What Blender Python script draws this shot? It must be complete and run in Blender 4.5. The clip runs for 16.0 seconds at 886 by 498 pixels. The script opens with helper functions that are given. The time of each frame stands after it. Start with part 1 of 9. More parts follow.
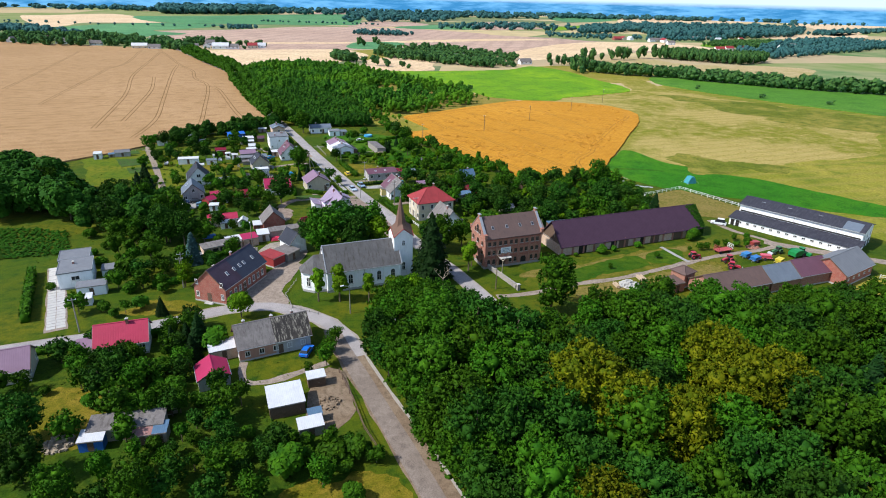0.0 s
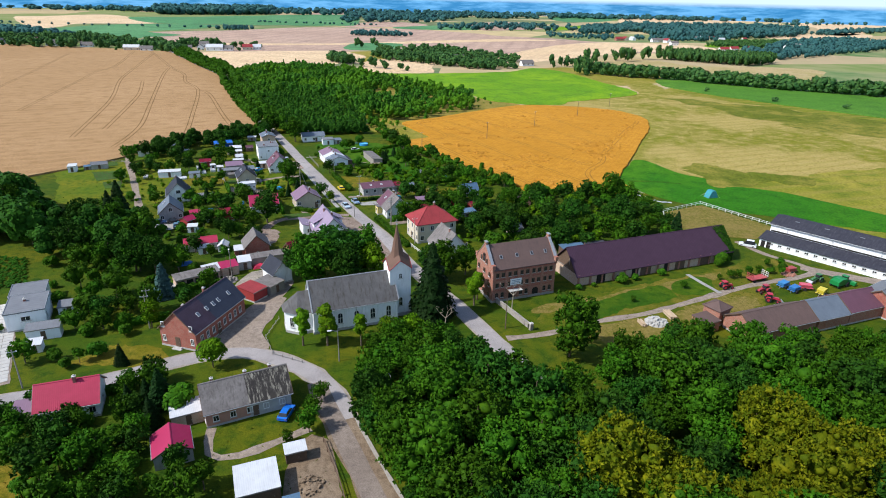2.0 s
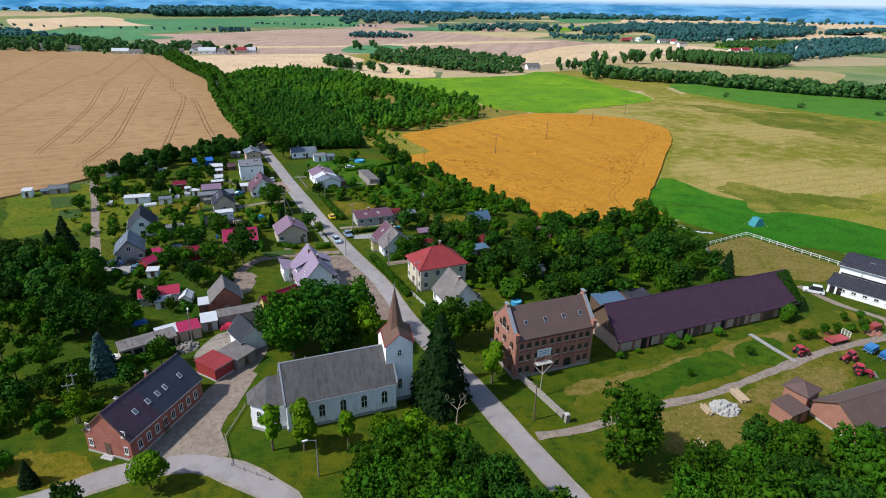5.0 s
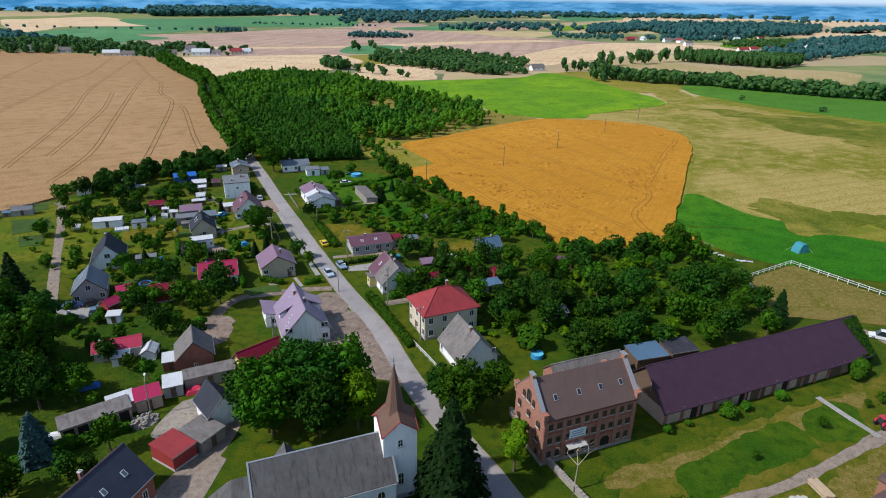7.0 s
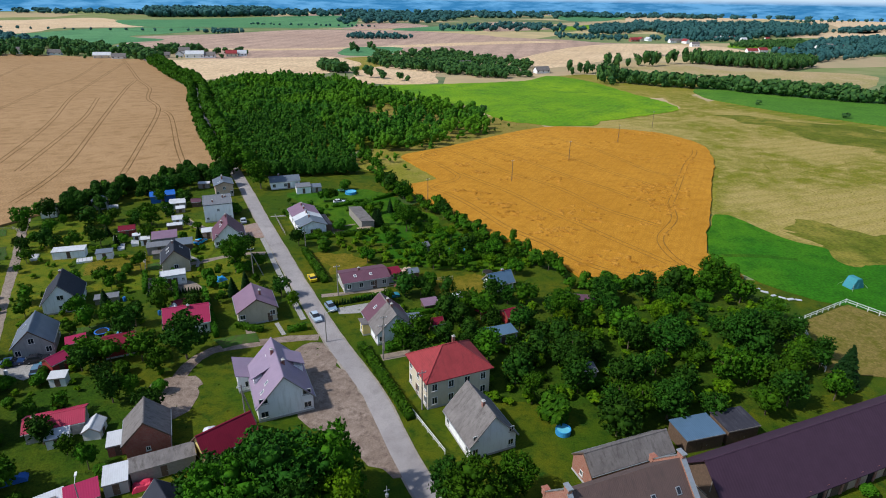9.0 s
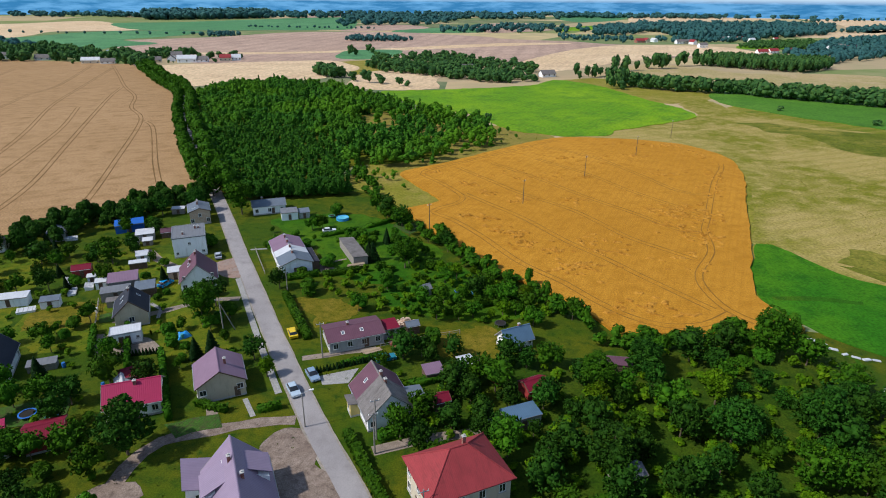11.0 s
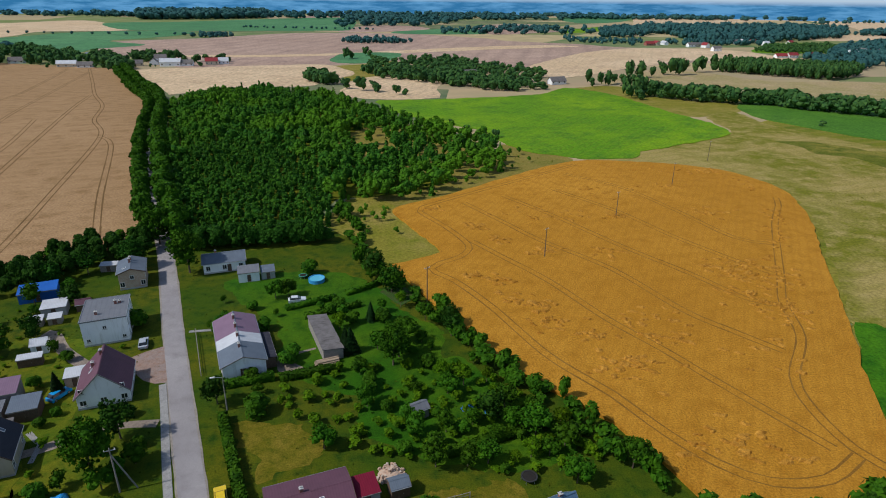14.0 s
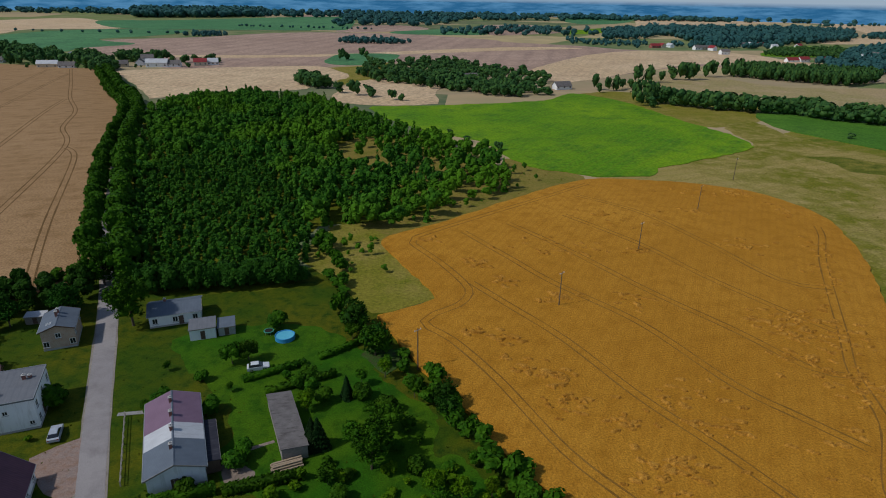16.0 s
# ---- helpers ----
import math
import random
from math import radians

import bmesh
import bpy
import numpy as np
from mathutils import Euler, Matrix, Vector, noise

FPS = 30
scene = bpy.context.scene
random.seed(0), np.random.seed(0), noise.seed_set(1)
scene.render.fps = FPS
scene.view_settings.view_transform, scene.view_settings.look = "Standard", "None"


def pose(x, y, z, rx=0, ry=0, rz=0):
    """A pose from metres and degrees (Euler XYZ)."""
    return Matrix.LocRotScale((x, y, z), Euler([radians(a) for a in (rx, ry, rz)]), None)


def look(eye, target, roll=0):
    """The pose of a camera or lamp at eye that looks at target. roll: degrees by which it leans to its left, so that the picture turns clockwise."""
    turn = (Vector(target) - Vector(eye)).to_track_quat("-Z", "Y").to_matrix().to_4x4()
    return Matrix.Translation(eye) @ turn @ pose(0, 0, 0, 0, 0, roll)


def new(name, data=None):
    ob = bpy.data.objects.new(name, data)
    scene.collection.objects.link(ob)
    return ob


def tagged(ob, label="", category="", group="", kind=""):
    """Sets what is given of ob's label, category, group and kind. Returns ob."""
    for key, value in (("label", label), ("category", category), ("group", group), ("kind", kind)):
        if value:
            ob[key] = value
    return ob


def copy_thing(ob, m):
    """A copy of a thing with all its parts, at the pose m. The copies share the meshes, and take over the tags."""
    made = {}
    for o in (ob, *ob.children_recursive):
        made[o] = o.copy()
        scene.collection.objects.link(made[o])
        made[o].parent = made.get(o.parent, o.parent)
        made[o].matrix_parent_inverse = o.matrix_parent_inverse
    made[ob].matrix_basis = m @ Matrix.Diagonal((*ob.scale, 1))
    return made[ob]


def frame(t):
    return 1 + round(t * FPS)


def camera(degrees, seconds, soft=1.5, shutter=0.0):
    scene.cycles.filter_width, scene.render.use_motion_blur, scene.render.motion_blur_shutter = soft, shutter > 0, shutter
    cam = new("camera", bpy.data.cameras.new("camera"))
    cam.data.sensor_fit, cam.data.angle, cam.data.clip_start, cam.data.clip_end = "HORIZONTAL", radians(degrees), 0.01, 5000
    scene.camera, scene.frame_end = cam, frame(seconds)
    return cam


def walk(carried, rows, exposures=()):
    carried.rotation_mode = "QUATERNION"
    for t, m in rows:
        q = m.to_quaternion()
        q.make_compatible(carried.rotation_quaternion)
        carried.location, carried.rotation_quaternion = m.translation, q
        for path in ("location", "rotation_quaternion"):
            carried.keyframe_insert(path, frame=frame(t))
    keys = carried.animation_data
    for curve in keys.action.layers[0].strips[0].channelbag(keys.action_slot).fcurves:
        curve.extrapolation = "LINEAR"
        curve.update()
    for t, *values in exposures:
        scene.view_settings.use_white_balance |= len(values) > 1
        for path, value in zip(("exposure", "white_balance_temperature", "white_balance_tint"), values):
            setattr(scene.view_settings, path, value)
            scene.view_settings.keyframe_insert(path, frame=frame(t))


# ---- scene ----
# ---------------------------------------------------------------- camera
cam = camera(73.0, 16.0, soft=1.0)
PATH = [
    (0, (1.044, -46.746, 67.697), (1.107, -44.904, 66.921), 1.3),
    (0.5, (1.086, -41.65, 67.736), (1.149, -39.808, 66.96), 1.3),
    (1, (1.074, -36.781, 67.729), (1.138, -34.939, 66.953), 1.3),
    (1.5, (1.035, -31.899, 67.69), (1.099, -30.057, 66.913), 1.3),
    (2, (0.904, -27.108, 67.652), (0.969, -25.266, 66.876), 1.2),
    (2.5, (0.712, -22.19, 67.664), (0.777, -20.348, 66.887), 1.2),
    (3, (0.604, -16.932, 67.63), (0.668, -15.089, 66.855), 1.1),
    (3.5, (0.526, -11.65, 67.548), (0.59, -9.808, 66.772), 1.1),
    (4, (0.4, -6.578, 67.4), (0.463, -4.735, 66.626), 1.1),
    (6.5, (-0.573, 21.725, 67.453), (-0.511, 23.568, 66.678), 0.8),
    (7, (-0.819, 27.4, 67.583), (-0.758, 29.242, 66.805), 0.8),
    (7.5, (-1.046, 32.609, 67.693), (-0.986, 34.451, 66.916), 0.9),
    (8, (-1.149, 38.246, 67.868), (-1.088, 40.088, 67.09), 0.9),
    (10.5, (-1.156, 70.018, 67.648), (-1.101, 71.86, 66.871), 0.4),
    (11, (-1.155, 77.104, 67.815), (-1.1, 78.946, 67.04), 0.4),
    (11.5, (-0.563, 84.468, 68.02), (-0.511, 86.311, 67.244), 0.3),
    (12, (-0.203, 92.139, 68.102), (-0.152, 93.982, 67.327), 0.2),
    (12.5, (-0.107, 100.417, 68.036), (-0.058, 102.26, 67.261), 0.2),
    (13, (-0.216, 108.305, 68.015), (-0.165, 110.147, 67.24), 0.2),
    (13.5, (-0.28, 116.044, 67.954), (-0.227, 117.886, 67.178), 0.4),
    (14, (-0.342, 123.391, 67.94), (-0.287, 125.234, 67.165), 0.6),
    (14.5, (-0.261, 130.559, 67.926), (-0.205, 132.402, 67.15), 0.8),
    (15, (-0.172, 137.808, 67.769), (-0.114, 139.651, 66.994), 0.9),
    (15.5, (0.385, 144.934, 67.811), (0.443, 146.777, 67.035), 1.0),
    (16, (1.162, 152.243, 67.844), (1.221, 154.086, 67.068), 1.0),
]
walk(cam, [(t, look(eye, target, roll)) for t, eye, target, roll in PATH],
     exposures=[(0, 0.50), (4, 0.26), (8, 0.02), (11, 0.0), (13.5, -0.37), (15.5, -0.56), (16, -0.92)])

# ---------------------------------------------------------------- sky and sun
SUN_TO = Vector((-0.85, -0.28, 0.95)).normalized()
world = bpy.data.worlds.new("summer_sky")
scene.world = world
world.use_nodes = True
wn = world.node_tree
sky = wn.nodes.new("ShaderNodeTexSky")
sky.sky_type = "NISHITA"
sky.sun_disc = False
sky.sun_elevation = math.asin(SUN_TO.z)
sky.sun_rotation = math.atan2(SUN_TO.x, SUN_TO.y)
sky.air_density, sky.dust_density = 1.0, 0.6
wn.links.new(sky.outputs[0], wn.nodes["Background"].inputs[0])
wn.nodes["Background"].inputs[1].default_value = 0.15
sun = new("sun", bpy.data.lights.new("sun", "SUN"))
sun.data.energy, sun.data.angle, sun.data.color = 4.0, radians(2.0), (1.0, 0.97, 0.925)
sun.matrix_world = look(SUN_TO * 100, (0, 0, 0))

# ---------------------------------------------------------------- materials
def nodes_of(name):
    m = bpy.data.materials.new(name)
    m.use_nodes = True
    return m, m.node_tree.nodes, m.node_tree.links, m.node_tree.nodes["Principled BSDF"]


def noise_node(n, l, vec, scale, detail=4, rough=0.55, distort=0.0):
    t = n.new("ShaderNodeTexNoise")
    t.inputs["Scale"].default_value, t.inputs["Detail"].default_value = scale, detail
    t.inputs["Roughness"].default_value, t.inputs["Distortion"].default_value = rough, distort
    l.new(vec, t.inputs["Vector"])
    return t.outputs["Fac"]


def ramp(n, l, fac, lo, hi):
    r = n.new("ShaderNodeMapRange")
    r.inputs[1].default_value, r.inputs[2].default_value = lo, hi
    l.new(fac, r.inputs[0])
    return r.outputs[0]


def mix(n, l, fac, a, b, kind="MIX"):
    x = n.new("ShaderNodeMix")
    x.data_type, x.blend_type = "RGBA", kind
    if isinstance(fac, float):
        x.inputs[0].default_value = fac
    else:
        l.new(fac, x.inputs[0])
    for slot, v in ((6, a), (7, b)):
        if isinstance(v, tuple):
            x.inputs[slot].default_value = (*v, 1)
        else:
            l.new(v, x.inputs[slot])
    return x.outputs[2]


def bump(n, l, bs, height, strength, dist):
    b = n.new("ShaderNodeBump")
    b.inputs["Strength"].default_value, b.inputs["Distance"].default_value = strength, dist
    l.new(height, b.inputs["Height"])
    l.new(b.outputs[0], bs.inputs["Normal"])


def place(n):
    return n.new("ShaderNodeNewGeometry").outputs["Position"]


def land(name, a, b, c, big=0.03, small=0.6, rough=0.95, fine=4.0, strength=0.5, dist=0.15, lo=0.4, hi=0.62, stripes=None):
    """Grass, crop or soil: two tones in large patches, a third in small ones, and a fine relief with its low spots
    darkened in colour.
    """
    m, n, l, bs = nodes_of(name)
    p = place(n)
    f1 = ramp(n, l, noise_node(n, l, p, big, 5, 0.6, 0.4), lo, hi)
    f2 = ramp(n, l, noise_node(n, l, p, small, 4, 0.65), 0.45, 0.7)
    f3 = noise_node(n, l, p, fine, 3, 0.7)
    col = mix(n, l, f1, a, b)
    col = mix(n, l, f2, col, c)
    if stripes:
        angle, width, tone, amount = stripes
        mp = n.new("ShaderNodeMapping")
        mp.inputs["Rotation"].default_value = (0, 0, radians(angle))
        l.new(p, mp.inputs["Vector"])
        w = n.new("ShaderNodeTexWave")
        w.inputs["Scale"].default_value = 1.0 / width
        w.inputs["Distortion"].default_value, w.inputs["Detail"].default_value = 1.5, 2
        l.new(mp.outputs[0], w.inputs["Vector"])
        mu = n.new("ShaderNodeMath")
        mu.operation = "MULTIPLY"
        mu.inputs[1].default_value = amount
        l.new(ramp(n, l, w.outputs["Fac"], 0.5, 1.0), mu.inputs[0])
        col = mix(n, l, mu.outputs[0], col, tone)
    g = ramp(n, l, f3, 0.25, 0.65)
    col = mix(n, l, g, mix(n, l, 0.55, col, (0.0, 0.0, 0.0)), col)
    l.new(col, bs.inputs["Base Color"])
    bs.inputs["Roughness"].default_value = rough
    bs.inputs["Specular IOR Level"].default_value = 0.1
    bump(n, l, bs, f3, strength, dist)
    return m


def leaf(name, a, b, c, stand=None):
    """Foliage whose tone varies from clump to clump and from tree to tree."""
    m, n, l, bs = nodes_of(name)
    g = n.new("ShaderNodeNewGeometry")
    o = n.new("ShaderNodeObjectInfo")
    f = noise_node(n, l, g.outputs["Position"], 0.55, 4, 0.65)
    col = mix(n, l, g.outputs["Random Per Island"], a, b)
    col = mix(n, l, ramp(n, l, f, 0.4, 0.7), col, c)
    if stand:
        # stands of another species in large patches
        big = ramp(n, l, noise_node(n, l, g.outputs["Position"], 0.022, 3, 0.5), 0.44, 0.60)
        mu = n.new("ShaderNodeMath")
        mu.operation = "MULTIPLY"
        mu.inputs[1].default_value = 0.65
        l.new(big, mu.inputs[0])
        col = mix(n, l, mu.outputs[0], col, stand)
    h = n.new("ShaderNodeHueSaturation")
    h.inputs["Saturation"].default_value = 1.0
    mr = n.new("ShaderNodeMapRange")
    mr.inputs[3].default_value, mr.inputs[4].default_value = 0.72, 1.25
    l.new(o.outputs["Random"], mr.inputs[0])
    l.new(mr.outputs[0], h.inputs["Value"])
    mh = n.new("ShaderNodeMapRange")
    mh.inputs[3].default_value, mh.inputs[4].default_value = 0.488, 0.507
    l.new(o.outputs["Random"], mh.inputs[0])
    l.new(mh.outputs[0], h.inputs["Hue"])
    l.new(col, h.inputs["Color"])
    l.new(h.outputs[0], bs.inputs["Base Color"])
    bs.inputs["Roughness"].default_value = 0.6
    bs.inputs["Specular IOR Level"].default_value = 0.03
    return m


def coat(name, a, b, rough=0.8, small=1.2, fine=14.0, strength=0.15, metal=0.0, spec=0.3, stain=None):
    """Plaster, paint, sheet metal, concrete: two tones in blotches, a stain and a fine grain."""
    m, n, l, bs = nodes_of(name)
    p = place(n)
    f1 = ramp(n, l, noise_node(n, l, p, small, 5, 0.65), 0.35, 0.7)
    f3 = noise_node(n, l, p, fine, 3, 0.6)
    col = mix(n, l, f1, a, b)
    if stain:
        mp = n.new("ShaderNodeMapping")
        mp.inputs["Scale"].default_value = (1.6, 1.6, 0.25)
        l.new(p, mp.inputs["Vector"])
        f2 = ramp(n, l, noise_node(n, l, mp.outputs[0], 1.0, 5, 0.7), 0.52, 0.75)
        col = mix(n, l, f2, col, stain)
    l.new(col, bs.inputs["Base Color"])
    bs.inputs["Roughness"].default_value, bs.inputs["Metallic"].default_value = rough, metal
    bs.inputs["Specular IOR Level"].default_value = spec
    bump(n, l, bs, f3, strength, 0.02)
    return m


def roofing(name, a, b, rough=0.6, pitch=0.33, stain=None, amount=0.6, depth=0.05, spec=0.3, courses=0.0):
    """Roof covering: ribs or tile rows across the slope in the roof's own axes, blotches and stains."""
    m, n, l, bs = nodes_of(name)
    tc = n.new("ShaderNodeTexCoord").outputs["Object"]
    p = place(n)
    f1 = ramp(n, l, noise_node(n, l, p, 0.5, 5, 0.7), 0.35, 0.7)
    col = mix(n, l, f1, a, b)
    if stain:
        mp = n.new("ShaderNodeMapping")
        mp.inputs["Scale"].default_value = (2.2, 0.5, 0.5)
        l.new(tc, mp.inputs["Vector"])
        f2 = ramp(n, l, noise_node(n, l, mp.outputs[0], 0.9, 6, 0.75), 0.5, 0.72)
        mu = n.new("ShaderNodeMath")
        mu.operation = "MULTIPLY"
        mu.inputs[1].default_value = amount
        l.new(f2, mu.inputs[0])
        col = mix(n, l, mu.outputs[0], col, stain)
    w = n.new("ShaderNodeTexWave")
    w.inputs["Scale"].default_value = 0.314 / pitch
    w.inputs["Distortion"].default_value = 0.3
    l.new(tc, w.inputs["Vector"])
    h = w.outputs["Fac"]
    if courses:
        w2 = n.new("ShaderNodeTexWave")
        w2.bands_direction, w2.wave_profile = "Y", "SAW"
        w2.inputs["Scale"].default_value = 0.314 / courses
        l.new(tc, w2.inputs["Vector"])
        ad = n.new("ShaderNodeMath")
        ad.operation = "ADD"
        l.new(h, ad.inputs[0])
        l.new(w2.outputs["Fac"], ad.inputs[1])
        h = ad.outputs[0]
    dark = mix(n, l, 0.07, col, (0.0, 0.0, 0.0))
    col = mix(n, l, ramp(n, l, w.outputs["Fac"], 0.0, 0.35), dark, col)
    l.new(col, bs.inputs["Base Color"])
    bs.inputs["Roughness"].default_value = rough
    bs.inputs["Specular IOR Level"].default_value = spec
    bump(n, l, bs, h, 0.22, depth)
    return m


def brickwork(name, a, b, mortar, stain=None):
    m, n, l, bs = nodes_of(name)
    tc = n.new("ShaderNodeTexCoord").outputs["Object"]
    # bricks laid round the walls: x and y run together along the wall
    sp = n.new("ShaderNodeSeparateXYZ")
    l.new(tc, sp.inputs[0])
    ad = n.new("ShaderNodeMath")
    l.new(sp.outputs[0], ad.inputs[0])
    l.new(sp.outputs[1], ad.inputs[1])
    cb = n.new("ShaderNodeCombineXYZ")
    l.new(ad.outputs[0], cb.inputs[0])
    l.new(sp.outputs[2], cb.inputs[1])
    t = n.new("ShaderNodeTexBrick")
    t.inputs["Scale"].default_value = 1.0
    t.inputs["Brick Width"].default_value, t.inputs["Row Height"].default_value = 0.26, 0.08
    t.inputs["Mortar Size"].default_value = 0.012
    t.inputs["Color1"].default_value, t.inputs["Color2"].default_value = (*a, 1), (*b, 1)
    t.inputs["Mortar"].default_value = (*mortar, 1)
    l.new(cb.outputs[0], t.inputs["Vector"])
    p = place(n)
    f = ramp(n, l, noise_node(n, l, p, 0.6, 5, 0.7), 0.45, 0.75)
    col = mix(n, l, f, t.outputs["Color"], stain or tuple(0.6 * v for v in a))
    l.new(col, bs.inputs["Base Color"])
    bs.inputs["Roughness"].default_value = 0.9
    bump(n, l, bs, t.outputs["Fac"], -0.4, 0.01)
    return m


M = {}
# land
M["lawn"] = land("garden_grass", (0.052, 0.098, 0.004), (0.112, 0.122, 0.006), (0.022, 0.064, 0.004), 0.05, 0.4)
M["orchard_grass"] = land("rank_orchard_grass", (0.036, 0.086, 0.004), (0.072, 0.106, 0.006), (0.018, 0.054, 0.003), 0.07, 0.5, fine=2.5, dist=0.3)
M["allotment"] = land("sunny_garden_grass", (0.105, 0.155, 0.007), (0.175, 0.175, 0.010), (0.050, 0.110, 0.005), 0.08, 0.5)
M["yard_lush"] = land("fresh_yard_grass", (0.034, 0.098, 0.004), (0.072, 0.128, 0.005), (0.022, 0.072, 0.003), 0.09, 0.5)
M["lush"] = land("lush_grass", (0.032, 0.128, 0.004), (0.075, 0.165, 0.005), (0.018, 0.080, 0.003), 0.04, 0.3)
M["hay_streak"] = land("trodden_dry_streak", (0.20, 0.158, 0.040), (0.13, 0.128, 0.014), (0.27, 0.20, 0.065), 0.16, 0.9)
M["mown"] = land("mown_dry_grass", (0.28, 0.225, 0.045), (0.19, 0.19, 0.025), (0.34, 0.25, 0.07), 0.12, 0.8)
M["meadow"] = land("dry_meadow", (0.40, 0.31, 0.095), (0.195, 0.195, 0.016), (0.45, 0.35, 0.12), 0.016, 0.14, fine=1.2, dist=0.4, lo=0.45, hi=0.56, stripes=(70, 22, (0.27, 0.24, 0.04), 0.35))
M["meadow_olive"] = land("greenish_dry_meadow", (0.26, 0.235, 0.032), (0.35, 0.28, 0.07), (0.19, 0.20, 0.016), 0.03, 0.16, fine=1.2, dist=0.4)
M["olive_dark"] = land("rough_dark_pasture", (0.115, 0.150, 0.008), (0.19, 0.185, 0.014), (0.065, 0.105, 0.006), 0.03, 0.16, fine=1.0, dist=0.4)
M["olive_mixed"] = land("patchy_rough_pasture", (0.13, 0.155, 0.012), (0.27, 0.235, 0.04), (0.08, 0.115, 0.007), 0.03, 0.12, fine=1.0, dist=0.4, lo=0.42, hi=0.58)
M["olive"] = land("olive_pasture", (0.20, 0.21, 0.018), (0.36, 0.30, 0.05), (0.12, 0.16, 0.012), 0.009, 0.07, fine=1.0, dist=0.3, lo=0.42, hi=0.60, stripes=(75, 30, (0.30, 0.25, 0.05), 0.55))
M["emerald"] = land("wet_green_meadow", (0.032, 0.165, 0.005), (0.072, 0.215, 0.006), (0.018, 0.112, 0.004), 0.02, 0.15, fine=1.5)
M["green_field"] = land("green_crop", (0.120, 0.29, 0.008), (0.23, 0.40, 0.010), (0.075, 0.21, 0.014), 0.008, 0.06, fine=0.8, stripes=(35, 14, (0.22, 0.31, 0.02), 0.25))
# crop green with extra blue, which paints in the haze of the distance
M["far_green"] = land("haze_tinted_green_crop", (0.085, 0.25, 0.10), (0.12, 0.30, 0.125), (0.07, 0.20, 0.09), 0.003, 0.02, fine=0.2)
M["green_strip"] = land("deep_green_crop", (0.080, 0.215, 0.022), (0.115, 0.255, 0.028), (0.060, 0.165, 0.020), 0.008, 0.06, fine=0.8)
M["wheat"] = land("ripe_wheat", (0.54, 0.245, 0.022), (0.70, 0.340, 0.040), (0.48, 0.210, 0.018), 0.008, 0.25, fine=2.6, strength=0.8, dist=0.35, lo=0.36, hi=0.66, stripes=(28, 7, (0.47, 0.20, 0.018), 0.3))
M["wheat_fallen"] = land("fallen_wheat", (0.50, 0.235, 0.03), (0.62, 0.31, 0.05), (0.34, 0.15, 0.02), 0.3, 1.5, fine=5)
M["meadow_brown"] = land("dry_brown_field", (0.46, 0.35, 0.17), (0.36, 0.31, 0.12), (0.52, 0.38, 0.22), 0.008, 0.05, fine=0.5)
M["wheat_pale"] = land("pale_ripe_wheat", (0.39, 0.235, 0.110), (0.46, 0.285, 0.142), (0.32, 0.188, 0.083), 0.008, 0.12, fine=1.6, dist=0.3, stripes=(65, 26, (0.48, 0.30, 0.15), 0.4))
M["stubble"] = land("harvested_stubble", (0.72, 0.52, 0.31), (0.80, 0.60, 0.38), (0.60, 0.42, 0.26), 0.004, 0.03, fine=0.3, stripes=(20, 40, (0.57, 0.41, 0.26), 0.3))
M["fallow"] = land("ploughed_brown_land", (0.48, 0.325, 0.245), (0.57, 0.40, 0.305), (0.38, 0.26, 0.205), 0.003, 0.025, fine=0.25, stripes=(12, 90, (0.34, 0.235, 0.19), 0.4))
M["rut"] = land("flattened_crop_track", (0.30, 0.145, 0.025), (0.36, 0.18, 0.035), (0.24, 0.115, 0.02), 0.05, 0.6)
M["rut_pale"] = land("pressed_pale_track", (0.20, 0.115, 0.045), (0.25, 0.145, 0.06), (0.16, 0.09, 0.035), 0.05, 0.6)
M["veg"] = land("vegetable_rows", (0.03, 0.11, 0.014), (0.05, 0.16, 0.016), (0.07, 0.07, 0.03), 0.1, 0.9, stripes=(20, 1.6, (0.10, 0.075, 0.04), 0.7))
M["dirt"] = land("bare_earth", (0.23, 0.165, 0.11), (0.29, 0.22, 0.155), (0.16, 0.115, 0.075), 0.15, 0.9, fine=6)
M["sand"] = land("sandy_yard", (0.33, 0.265, 0.215), (0.38, 0.31, 0.255), (0.23, 0.185, 0.15), 0.2, 1.0, fine=8)
M["lay_by"] = land("rutted_bare_earth", (0.27, 0.205, 0.165), (0.36, 0.285, 0.235), (0.17, 0.125, 0.10), 0.25, 0.7, fine=5)
M["soil_red"] = land("reddish_gravel", (0.40, 0.275, 0.22), (0.36, 0.29, 0.26), (0.33, 0.20, 0.14), 0.2, 0.8, fine=8)
M["asphalt"] = land("worn_asphalt", (0.35, 0.325, 0.325), (0.41, 0.38, 0.375), (0.30, 0.275, 0.275), 0.05, 0.25, fine=14, strength=0.12, dist=0.02)
M["cobble"] = land("old_cobbled_road", (0.24, 0.195, 0.165), (0.29, 0.24, 0.205), (0.185, 0.15, 0.125), 0.15, 0.6, fine=7, strength=0.5, dist=0.04)
M["verge"] = land("gravel_shoulder", (0.36, 0.315, 0.265), (0.42, 0.37, 0.31), (0.28, 0.245, 0.20), 0.2, 1.0, fine=9)
M["paving"] = land("concrete_pavers", (0.36, 0.35, 0.34), (0.42, 0.41, 0.39), (0.31, 0.30, 0.29), 0.2, 1.5, fine=6, strength=0.4, dist=0.03)
